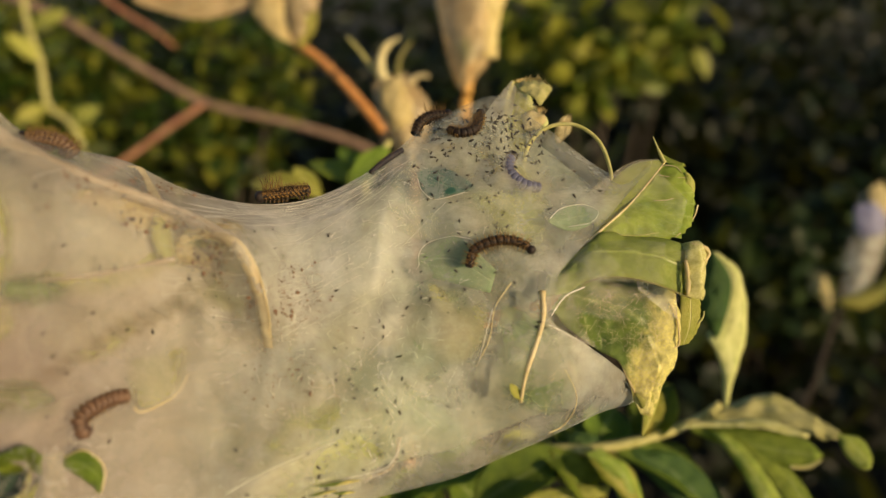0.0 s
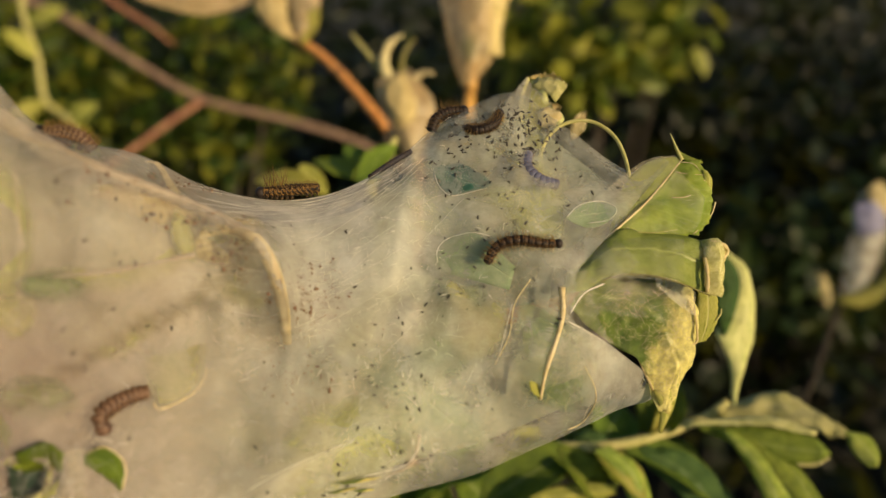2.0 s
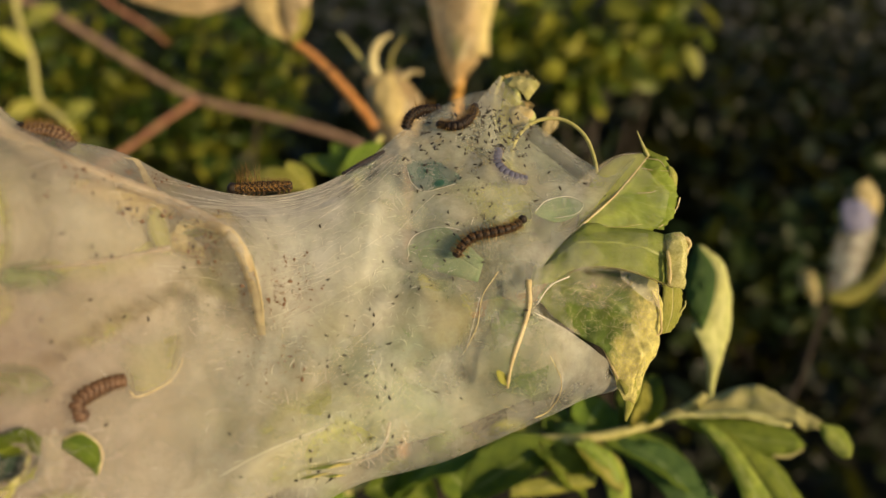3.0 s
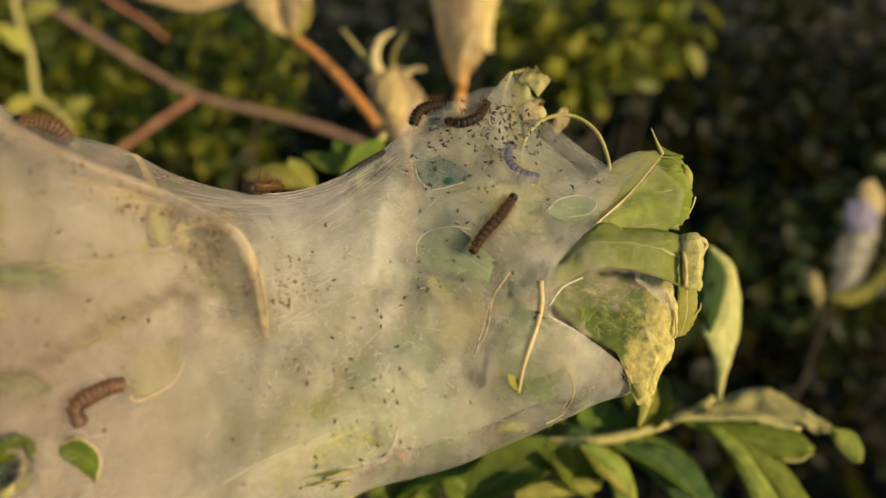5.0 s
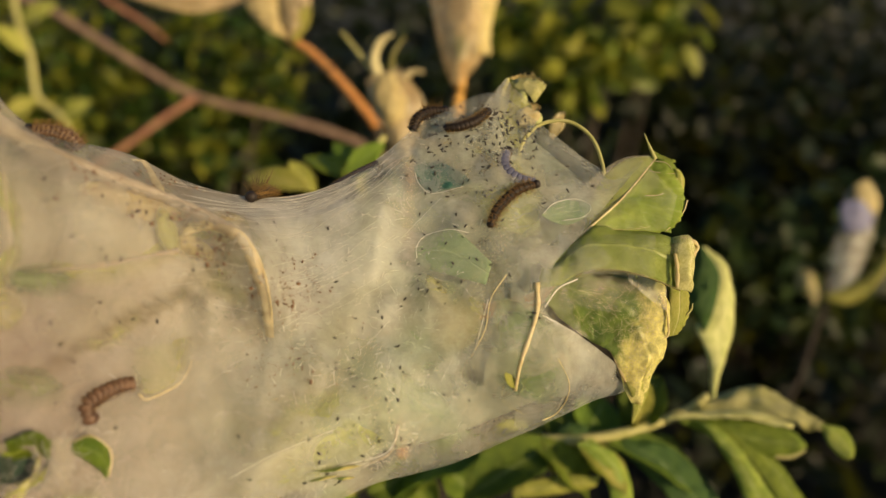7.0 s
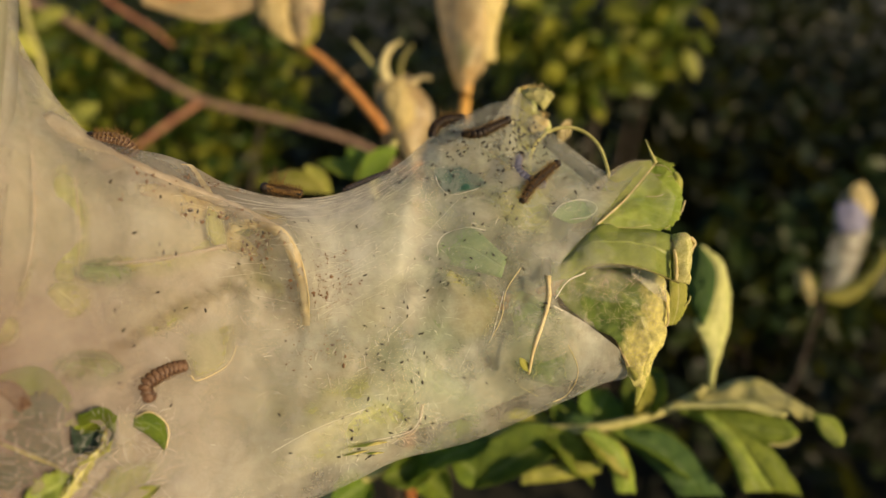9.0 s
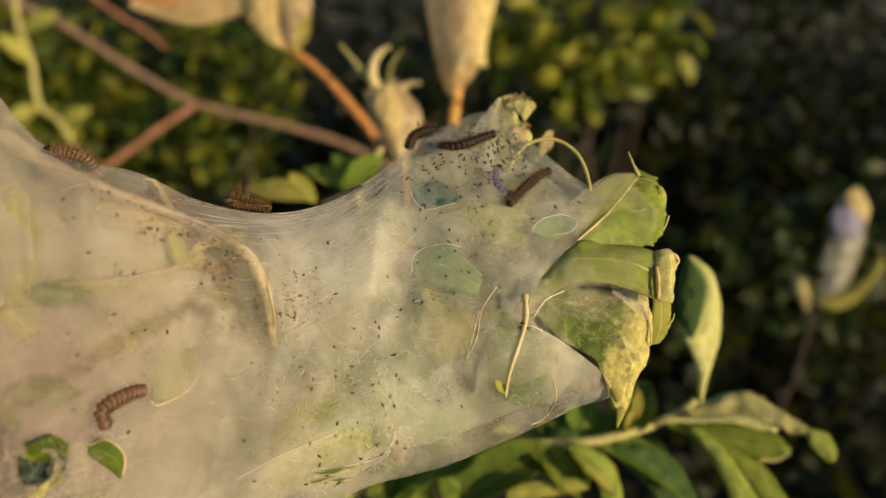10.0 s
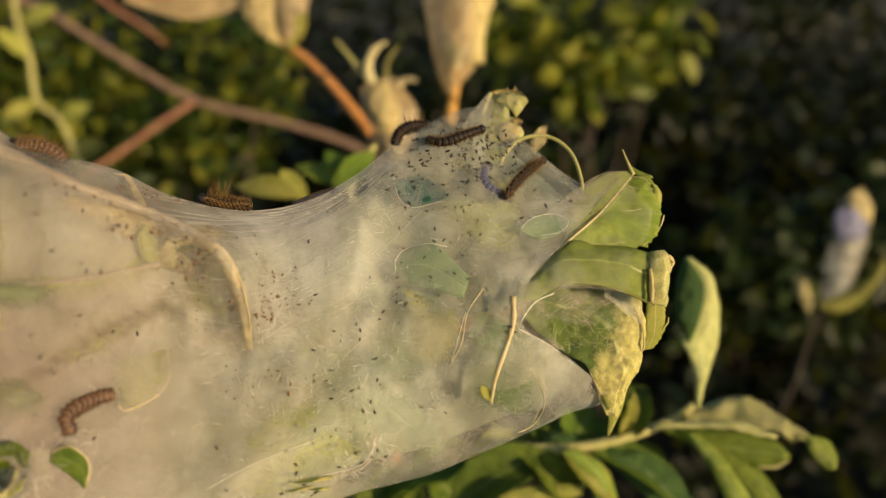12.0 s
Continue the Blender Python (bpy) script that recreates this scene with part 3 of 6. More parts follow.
    part("stem", bent_stem((foot.x - 0.04, foot.y + 0.09, -0.03), foot, 0.005, 0.0025, 23), STEM_DARK, ob)
    for name, words, material, one, two, swell in spans:
        part(name, loft(one, two, swell, 0.0 if name == "silk_cup" else 0.05, 26, 12, 0.22, 0.0, len(ob.children) + int(stalk[0][2] * 10)), material, ob, words)
    return ob


# cream leaves carry the shoots' lit sides in their colour
silk_sack("web-wrapped shoot on an orange stalk", [(1.27, 41.50, 8.06), (1.49, 42.00, 9.75), (1.70, 42.00, 11.17), (2.20, 42.20, 12.23)], TWIG_ORANGE, (
    ("silk_cup", "pale felted silk cup", SILK_THICK, [(-0.68, 43.00, 17.96), (-0.45, 42.40, 15.56), (-0.01, 42.00, 13.29), (0.35, 42.00, 11.70), (0.96, 42.00, 10.03)], [(4.41, 43.00, 18.00), (3.87, 42.60, 15.67), (3.42, 42.20, 13.38), (2.84, 42.00, 11.71), (1.49, 42.00, 10.04)], 1.5),
    ("silk_cup", "pale felted silk cup", SILK_THICK, [(-0.61, 43.20, 18.04), (-0.38, 42.80, 15.71), (0.06, 42.60, 13.48), (0.42, 42.40, 11.81), (1.00, 42.20, 10.15)], [(4.36, 43.20, 18.08), (3.84, 43.00, 15.81), (3.39, 42.80, 13.57), (2.73, 42.50, 11.85), (1.46, 42.20, 10.15)], -1.2),
    ("leaf", "cream leaf with sun in its colour", LEAF_CREAM, [(2.65, 41.60, 17.40), (2.35, 41.20, 15.14), (2.22, 41.20, 13.40), (2.51, 41.40, 11.86)], [(4.49, 42.40, 17.75), (3.89, 42.00, 15.45), (3.45, 41.80, 13.60), (3.44, 41.60, 11.85)], 0.15),
    # olive blade put in for the shadow low in the cup
    ("leaf", "olive blade for the shade in the cup", LEAF_SHADE, [(0.69, 41.80, 13.16), (0.91, 41.80, 12.17), (1.27, 41.80, 11.40)], [(2.31, 41.60, 13.25), (2.39, 41.70, 12.16), (1.83, 41.80, 11.40)], 0.1)), 1.1)
silk_sack("torn web-wrapped shoot on a red stalk", [(-3.99, 45.00, 7.95), (-5.38, 45.50, 9.68), (-7.27, 46.50, 11.92), (-9.03, 47.50, 13.69), (-10.34, 48.00, 14.63), (-11.11, 48.00, 15.31)], TWIG_RUST, (
    ("silk_cup", "pale felted silk cup", SILK_THICK, [(-12.45, 48.50, 19.75), (-11.84, 48.00, 17.53), (-11.34, 47.60, 15.78), (-10.69, 47.60, 14.59)], [(-8.80, 48.60, 19.82), (-9.09, 48.40, 17.70), (-9.33, 48.00, 15.93), (-10.10, 47.80, 14.49)], 0.8),
    ("leaf", "golden cream leaf with sun in its colour", LEAF_CREAM, [(-13.84, 47.40, 18.89), (-13.41, 47.00, 16.75), (-12.62, 47.00, 15.50), (-11.08, 47.20, 14.62)], [(-11.33, 47.20, 18.83), (-11.15, 46.80, 16.70), (-10.99, 46.80, 15.52), (-10.45, 47.20, 14.46)], 0.4),
    ("leaf", "yellow-green leaf in the sun", LEAF_YELLOW, [(-10.01, 47.40, 16.52), (-10.07, 47.30, 15.37), (-10.31, 47.30, 14.34)], [(-8.97, 47.80, 17.16), (-9.09, 47.60, 15.64), (-10.01, 47.40, 14.21)], 0.1)), 1.15)


def withered_shoot():
    ob = thing("withered_shoot", W((-2.05, 40.94, 6.21)), "withered shoot with curled pale leaves bound in silk", "withered shoot")
    foot = W((-1.70, 40.94, 5.41))
    part("stem", bent_stem((foot.x + 0.05, foot.y + 0.05, -0.03), foot, 0.006, 0.003, 21), TWIG_RED, ob)
    part("stalk", tube([(-1.86, 40.94, 4.98), (-2.21, 40.94, 6.72), (-2.63, 40.94, 8.45), (-3.26, 40.94, 10.17)], 0.40, 0.30, 8), STALK_TAN, ob)
    for line, r0, r1, bark in (([(-3.24, 40.76, 9.78), (-3.78, 40.58, 10.83), (-3.69, 40.41, 11.81), (-3.20, 40.23, 12.43), (-2.65, 40.05, 12.66)], 0.36, 0.10, LEAF_RIM),
                               ([(-2.80, 41.30, 10.61), (-2.73, 41.30, 11.66), (-2.39, 41.30, 12.35), (-1.97, 41.30, 12.84)], 0.20, 0.08, STALK_OLIVE),
                               ([(-2.40, 40.58, 9.75), (-1.85, 40.41, 10.25), (-1.30, 40.23, 10.48), (-0.82, 40.05, 10.37)], 0.26, 0.10, LEAF_RIM),
                               ([(-3.81, 40.94, 10.44), (-4.50, 40.94, 11.34), (-5.13, 40.94, 12.16), (-5.89, 40.94, 13.05)], 0.16, 0.10, STALK)):
        part("shrivelled_leaf", tube(line, r0, r1, 9, 6, 0.35, len(ob.children)), bark, ob, "shrivelled rolled leaf")
    for name, words, material, one, two, swell in (
            ("silk_cup", "pale silk round the shoot", SILK_THICK, [(-4.31, 40.41, 9.96), (-4.01, 40.23, 8.29), (-3.33, 40.23, 6.86), (-2.39, 40.41, 5.20)], [(-2.27, 40.58, 10.77), (-0.76, 40.41, 8.69), (-0.95, 40.41, 6.77), (-1.64, 40.49, 5.14)], 0.8),
            ("leaf", "pale curled leaf", LEAF_CREAM, [(-3.73, 40.05, 9.94), (-3.62, 39.69, 8.52), (-3.02, 39.69, 7.01)], [(-2.58, 40.05, 10.36), (-1.82, 39.69, 8.70), (-1.94, 39.69, 7.01)], 0.4)):
        part(name, loft(one, two, swell, 0.0 if name == "silk_cup" else 0.04, 22, 10, 0.2, 0.0, len(ob.children)), material, ob, words)


withered_shoot()


def web_strip():
    """Pale web spun between shoots at the top."""
    ob = thing("web_strip", W((-19.69, 48.00, 17.53)), "pale web spun over a leafy twig", "web")
    part("twig", tube([(-24.57, 48.00, 19.16), (-19.69, 48.00, 18.26), (-15.62, 48.00, 18.43), (-11.55, 48.00, 17.94)], 0.22, 0.2, 8), TWIG_RED, ob)
    part("silk_cup", leaf_geo((-22.33, 48.00, 17.94), (-12.64, 47.50, 17.75), (0, -1, 0.3), 3.4, 0.0, 0.3, 0.2, 0.0, 0.5, 0.06, 5), SILK_THICK, ob, "pale felted silk")


web_strip()


# ---- willow sprig behind the tip ----
def sprig():
    ob = thing("willow_sprig", W((2.65, 27.00, -8.21)), "willow sprig with long green leaves in low sun", "sprig")
    part("stem", tube([(-8.33, 27.00, -13.02), (-1.92, 27.00, -9.36), (2.61, 26.50, -8.06), (5.64, 26.00, -7.80), (7.84, 26.00, -7.43), (10.02, 26.50, -6.83), (11.03, 26.50, -6.15)], 0.26, 0.16, 8, 6, 0.1), STALK, ob)
    spec = (
        ((6.61, 25.90, -7.75), (10.94, 25.60, -9.93), (0.3, -0.6, 0.8), 1.5, 0.06, LEAF_DEEP, 0.3, 0.1),
        ((5.53, 25.50, -7.76), (7.18, 24.50, -9.43), (0.3, -0.8, 0.5), 1.3, 0.05, LEAF_YELLOW, 0.25, 0.1),
        ((4.76, 26.00, -7.91), (0.97, 25.00, -9.83), (0.4, -0.6, 0.7), 2.1, 0.08, LEAF_DEEP, 0.2, 0.1),
        ((3.88, 26.00, -7.91), (5.85, 25.00, -9.83), (0.4, -0.8, 0.5), 1.6, 0.08, LEAF_GREEN, 0.2, 0.1),
        ((2.61, 26.50, -8.06), (-1.85, 26.00, -10.11), (0.3, -0.5, 0.9), 2.2, 0.08, LEAF_DEEP, 0.2, 0.1),
        ((7.77, 26.50, -7.61), (9.29, 27.00, -5.47), (-0.4, -0.9, 0.2), 2.0, 0.05, LEAF_DEEP, 0.2, 0.1),
        ((5.97, 26.50, -7.95), (7.13, 27.50, -6.50), (-0.3, -0.9, 0.3), 2.0, 0.05, LEAF_DEEP, 0.2, 0.1),
        ((4.85, 26.50, -8.06), (5.27, 27.50, -6.74), (0.1, -0.9, 0.3), 1.4, 0.05, LEAF_DEEP, 0.2, 0.1),
        ((3.28, 26.50, -8.06), (4.45, 25.50, -8.51), (0.3, -0.8, 0.6), 0.9, 0.05, LEAF_YELLOW, 0.2, 0.1),
        ((7.69, 27.00, -7.99), (10.86, 27.50, -9.76), (0.3, -0.8, 0.5), 1.5, 0.05, LEAF_DEEP, 0.3, 0.1),
        ((7.88, 26.50, -7.84), (8.23, 25.50, -5.38), (0.3, -0.9, 0.2), 0.8, 0.02, LEAF_YELLOW, 0.3, 0.0),
        ((1.71, 26.50, -8.29), (4.68, 27.50, -7.67), (0.3, -0.8, 0.5), 1.2, 0.05, LEAF_YELLOW, 0.3, 0.1),
        ((5.08, 26.50, -8.06), (7.32, 26.50, -9.30), (0.3, -0.8, 0.5), 1.2, 0.05, LEAF_GREEN, 0.3, 0.1),
        ((-0.55, 27.00, -9.36), (-2.73, 26.00, -9.89), (0.3, -0.8, 0.5), 1.6, 0.05, LEAF_DEEP, 0.3, 0.1),
        ((-1.46, 27.00, -9.59), (0.13, 26.00, -10.77), (0.3, -0.8, 0.5), 1.6, 0.05, LEAF_GREEN, 0.3, 0.1),
        ((-3.29, 27.00, -10.27), (-4.94, 26.00, -10.99), (0.3, -0.8, 0.5), 1.8, 0.05, LEAF_DEEP, 0.3, 0.1),
        ((-0.09, 27.00, -8.90), (1.74, 27.00, -10.50), (0.3, -0.8, 0.5), 1.6, 0.05, LEAF_DEEP, 0.3, 0.1),
    )
    for k, (a, b, n, w, ar, m, cup, dr) in enumerate(spec):
        part("leaf", leaf_geo(a, b, n, w * 1.1, ar, cup * 0.6, 0.45 * (-1) ** k, 0.03, 0.48, 0.05, 60 + k, droop=dr * 0.3, crinkle=0.14, curl=0.7), m, ob)
    # the broad leaves bend: sun and shade are painted into their halves' materials
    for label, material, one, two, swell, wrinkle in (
            ("leaf half painted dark for shade", LEAF_DARK, [(10.02, 25.10, -0.05), (9.77, 25.20, -1.17), (9.77, 25.20, -2.35), (10.21, 25.10, -3.34)], [(10.11, 24.90, -0.09), (10.67, 24.70, -1.15), (10.51, 24.80, -2.54), (10.25, 25.00, -3.37)], 0.15, 0.12),
            ("pale leaf half painted as sunlit", LEAF_GLAUC, [(10.27, 25.40, -0.09), (10.84, 25.20, -1.17), (10.63, 25.30, -2.51), (9.99, 25.20, -3.23), (10.43, 25.10, -4.37), (10.65, 25.30, -5.96)],
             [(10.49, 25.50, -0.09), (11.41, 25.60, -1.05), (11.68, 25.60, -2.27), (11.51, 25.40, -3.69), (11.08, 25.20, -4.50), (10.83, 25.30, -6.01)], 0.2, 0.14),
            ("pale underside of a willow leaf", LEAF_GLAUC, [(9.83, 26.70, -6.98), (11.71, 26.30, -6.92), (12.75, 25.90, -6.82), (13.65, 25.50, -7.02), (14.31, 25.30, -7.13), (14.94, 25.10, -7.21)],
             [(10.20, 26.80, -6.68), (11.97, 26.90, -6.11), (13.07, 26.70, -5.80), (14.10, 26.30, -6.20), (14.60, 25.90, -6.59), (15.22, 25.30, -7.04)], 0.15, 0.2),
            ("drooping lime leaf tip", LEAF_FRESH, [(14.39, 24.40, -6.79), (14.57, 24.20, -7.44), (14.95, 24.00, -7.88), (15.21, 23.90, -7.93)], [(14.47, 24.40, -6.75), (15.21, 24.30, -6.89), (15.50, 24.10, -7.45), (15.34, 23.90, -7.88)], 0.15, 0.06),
            ("upper leaf half painted as sunlit", LEAF_GOLD, [(8.88, 25.30, -6.83), (10.45, 24.90, -6.64), (11.75, 24.50, -6.62), (13.18, 24.10, -6.84)], [(8.91, 25.40, -6.73), (10.61, 25.20, -6.45), (12.05, 24.90, -6.33), (13.37, 24.30, -6.77)], 0.08, 0.08),
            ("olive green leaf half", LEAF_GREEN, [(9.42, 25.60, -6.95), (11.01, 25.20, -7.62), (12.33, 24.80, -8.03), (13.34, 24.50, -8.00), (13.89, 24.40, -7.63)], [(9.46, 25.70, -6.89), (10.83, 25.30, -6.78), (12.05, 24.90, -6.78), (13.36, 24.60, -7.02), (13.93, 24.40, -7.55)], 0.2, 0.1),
            ("leaf edge painted as sunlit", LEAF_GOLD, [(12.73, 24.50, -7.95), (13.30, 24.40, -7.92), (13.75, 24.30, -7.68)], [(12.77, 24.50, -8.08), (13.35, 24.40, -8.05), (13.83, 24.30, -7.72)], 0.03, 0.03),
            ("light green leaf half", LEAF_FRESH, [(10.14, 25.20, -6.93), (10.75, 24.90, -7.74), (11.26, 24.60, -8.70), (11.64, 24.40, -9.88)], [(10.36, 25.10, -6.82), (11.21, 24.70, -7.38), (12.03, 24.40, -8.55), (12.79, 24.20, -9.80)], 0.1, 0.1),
            ("green leaf half painted as shaded", LEAF_GREEN, [(10.44, 25.20, -6.84), (11.30, 24.80, -7.41), (12.12, 24.50, -8.58), (12.93, 24.30, -9.85)], [(10.70, 25.40, -6.94), (12.42, 25.20, -7.84), (13.57, 24.80, -8.94), (14.15, 24.60, -10.07)], 0.15, 0.1),
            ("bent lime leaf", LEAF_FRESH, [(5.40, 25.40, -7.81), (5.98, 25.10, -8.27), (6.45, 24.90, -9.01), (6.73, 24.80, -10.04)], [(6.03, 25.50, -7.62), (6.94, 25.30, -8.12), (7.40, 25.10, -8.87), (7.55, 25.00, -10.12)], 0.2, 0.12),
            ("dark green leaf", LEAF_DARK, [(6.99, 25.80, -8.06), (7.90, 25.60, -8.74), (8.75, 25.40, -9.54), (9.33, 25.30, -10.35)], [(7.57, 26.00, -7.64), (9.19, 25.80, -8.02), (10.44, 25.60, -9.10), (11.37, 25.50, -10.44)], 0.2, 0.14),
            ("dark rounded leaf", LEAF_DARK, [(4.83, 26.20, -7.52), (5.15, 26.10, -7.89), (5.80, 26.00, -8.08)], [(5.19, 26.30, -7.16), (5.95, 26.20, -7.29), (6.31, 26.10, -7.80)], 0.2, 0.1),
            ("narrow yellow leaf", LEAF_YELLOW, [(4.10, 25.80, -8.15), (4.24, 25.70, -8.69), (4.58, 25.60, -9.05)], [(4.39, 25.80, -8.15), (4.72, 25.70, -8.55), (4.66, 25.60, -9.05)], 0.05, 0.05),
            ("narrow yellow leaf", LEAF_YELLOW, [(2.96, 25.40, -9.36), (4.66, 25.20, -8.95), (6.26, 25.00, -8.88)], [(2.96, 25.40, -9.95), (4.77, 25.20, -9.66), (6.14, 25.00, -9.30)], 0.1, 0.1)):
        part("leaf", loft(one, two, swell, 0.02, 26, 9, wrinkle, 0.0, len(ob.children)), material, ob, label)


sprig()


def near_leaves():
    """Green leaves that rise behind the saddle of the web."""
    ob = thing("leafy_shoot", W((-3.66, 30.00, 2.82)), "leafy green willow shoot behind the web", "shoot")
    foot = W((-2.06, 29.00, -1.94))
    part("stalk", bent_stem((foot.x + 0.05, foot.y + 0.1, -0.03), foot, 0.004, 0.002, 22), STEM_DARK, ob)
    part("stem", tube([(-2.06, 29.00, -1.94), (-3.15, 30.00, 1.55), (-3.59, 30.50, 3.13), (-2.47, 31.00, 5.02)], 0.22, 0.14, 8), STALK, ob)
    for k, (a, b, n, w, m) in enumerate((
            ((-5.69, 30.00, 2.44), (-9.04, 31.00, 3.05), (-0.2, -0.8, 0.5), 1.3, LEAF_YELLOW), ((-4.17, 30.00, 2.82), (-2.39, 30.00, 4.55), (-0.2, -0.9, 0.3), 1.2, LEAF_GREEN),
            ((-3.52, 31.00, 2.92), (-6.48, 32.00, 4.09), (0, -0.8, 0.6), 1.3, LEAF_GREEN), ((-3.36, 32.00, 3.01), (-5.15, 33.00, 5.01), (-0.1, -0.9, 0.4), 1.2, LEAF_DEEP),
            ((-5.62, 31.00, 2.39), (-6.94, 31.00, 3.81), (-0.3, -0.9, 0.2), 1.0, LEAF_YELLOW))):
        part("leaf", leaf_geo(a, b, n, w, 0.08, 0.2, 0.2, 0.02, 0.5, 0.02, 90 + k), m, ob)


near_leaves()


def blossom():
    """A web-wrapped pale flower head far behind."""
    silk_sack("pale flower head wrapped in web on a dark stalk", [(35.61, 64.00, -12.78), (36.43, 63.00, -8.27), (37.15, 62.40, -5.79), (37.86, 62.00, -4.16)], STEM_DARK, (
        ("silk_cup", "thin web round the flower", SILK_VEIL, [(38.86, 62.00, 5.21), (37.89, 61.60, 1.91), (36.96, 61.60, -1.35), (37.01, 62.00, -4.43)], [(41.63, 62.00, 5.64), (41.42, 61.80, 1.93), (40.59, 61.80, -1.34), (39.03, 62.00, -4.53)], 0.8),
        ("petal", "cream petal", LEAF_RIM, [(39.24, 61.60, 5.60), (39.21, 61.20, 4.00), (39.85, 61.20, 2.75)], [(40.51, 61.60, 6.24), (41.45, 61.40, 4.54), (41.25, 61.40, 2.97)], 0.3),
        ("petal", "lilac petal", PETAL, [(37.61, 61.00, 3.87), (37.61, 60.80, 2.31), (38.14, 60.80, 1.11)], [(39.39, 61.00, 4.40), (40.53, 60.80, 2.84), (40.02, 60.80, 1.28)], 0.4),
        ("leaf", "yellow-green leaf in the sun", LEAF_YELLOW, [(36.33, 61.40, -5.02), (38.52, 61.00, -5.50), (40.48, 60.80, -4.13), (42.52, 60.60, -1.31)], [(36.45, 61.60, -4.61), (38.65, 61.40, -3.86), (40.52, 61.20, -2.58), (42.26, 61.00, -0.17)], 0.3),
        ("leaf", "small withered leaf", LEAF_DRY, [(34.65, 62.00, -2.32), (35.09, 62.00, -4.43), (35.84, 62.00, -5.76)], [(35.50, 62.00, -2.21), (36.26, 62.00, -4.17), (36.16, 62.00, -5.76)], 0.2)), 0.8)



blossom()


def yellow_shoot():
    ob = thing("yellow_shoot", ground_below((-45.79, 88.00, 8.28)), "bent yellow-green shoot before the shrub", "shoot")
    foot = W((-45.79, 88.00, 8.28))
    part("stem", bent_stem((foot.x, foot.y, -0.03), foot, 0.006, 0.005, 31), STEM_DARK, ob)
    part("stalk", tube([(-45.79, 88.00, 8.28), (-48.77, 88.00, 16.11), (-52.13, 88.00, 19.09), (-53.10, 88.00, 24.68), (-54.89, 88.00, 29.90), (-55.48, 88.00, 35.12)], 0.42, 0.35, 8), STALK, ob)
    for k, (a, b) in enumerate((((-53.10, 88.00, 24.68), (-56.41, 86.00, 27.77)), ((-52.13, 88.00, 19.09), (-55.68, 86.00, 15.38)), ((-48.77, 88.00, 16.11), (-44.38, 86.00, 18.29)), ((-54.37, 88.00, 28.41), (-48.39, 86.00, 30.68)), ((-47.28, 88.00, 12.01), (-42.56, 86.00, 13.19)))):
        part("leaf", leaf_geo(a, b, (0.5, -0.9, 0.3), 2.4, 0.08, 0.2, 0.2, 0.0, 0.5, 0.03, 70 + k), LEAF_YELLOW, ob)


yellow_shoot()


# ---- the silk nest ----
CREST = [(-8.97, 9.50, 6.93), (-8.40, 10.50, 4.99), (-9.29, 12.00, 4.37), (-8.76, 12.70, 2.97), (-8.09, 13.30, 2.18), (-6.65, 13.80, 1.85), (-5.69, 14.80, 1.33), (-4.39, 15.50, 1.04), (-3.00, 15.80, 1.22),
         (-1.70, 16.20, 1.94), (-0.69, 16.60, 2.86), (0.09, 17.00, 3.43), (1.42, 17.50, 3.99), (2.58, 17.30, 3.17), (4.11, 16.50, 1.86), (4.99, 16.10, 2.06), (5.27, 15.90, 0.55)]
KEEL = [(-9.38, 8.00, -7.18), (-9.05, 8.80, -7.15), (-8.65, 9.50, -7.16), (-8.07, 10.30, -7.15), (-7.12, 11.00, -6.98), (-6.04, 11.80, -6.79), (-4.77, 12.40, -6.40), (-3.62, 13.00, -5.99), (-2.47, 13.50, -5.59),
        (-1.47, 14.00, -5.24), (-0.53, 14.30, -5.10), (0.32, 14.60, -4.96), (1.21, 14.90, -4.68), (2.40, 15.20, -4.24), (3.63, 15.50, -3.77), (4.40, 15.70, -3.63), (4.90, 15.80, -3.33)]
BULGE = [1.3, 1.0, 0.8, 0.7, 0.6, 0.5, 0.5, 0.8, 1.0, 1.2, 1.2, 1.5, 1.9, 2.0, 1.6, 1.0, 0.25]
# folds over leaf edges: height, reach on the steep outer side (to the left of the line's way), reach on the inner side, line
FOLDS = [
    (3.0, 0.22, 1.5, [(-9.38, 10.60, 3.42), (-8.30, 11.20, 2.43), (-7.38, 11.70, 1.77), (-6.55, 12.20, 1.33), (-5.55, 12.50, 0.96), (-4.69, 12.60, 0.60), (-3.97, 12.60, 0.33), (-3.65, 12.70, -0.23), (-3.45, 12.90, -0.97), (-3.49, 13.10, -1.99)]),
    (0.30, 0.20, 0.35, [(-6.56, 13.60, 1.82), (-6.12, 13.40, 1.37), (-5.69, 13.20, 0.91)]),
    (0.22, 0.25, 0.8, [(-7.41, 10.90, 1.35), (-7.27, 10.80, 0.18), (-7.29, 10.80, -0.88)]),
    (0.30, 0.25, 0.7, [(-8.53, 10.80, 3.45), (-7.99, 10.50, 1.71), (-7.80, 10.30, 0.16), (-8.02, 10.30, -1.06)]),
    (0.16, 0.20, 0.6, [(-4.77, 12.40, -1.25), (-4.75, 12.30, -2.28), (-5.48, 12.10, -2.98)]),
    (0.18, 0.16, 0.5, [(-0.93, 13.90, -3.88), (-1.11, 13.90, -4.58), (-2.12, 13.60, -4.81)]),
    (0.20, 0.20, 0.6, [(2.58, 14.10, -2.38), (2.90, 14.40, -3.04), (2.69, 14.70, -3.82)]),
    (0.20, 0.30, 0.5, [(-1.21, 15.20, 1.43), (-1.40, 14.80, 0.26), (-1.51, 14.40, -0.96)]),
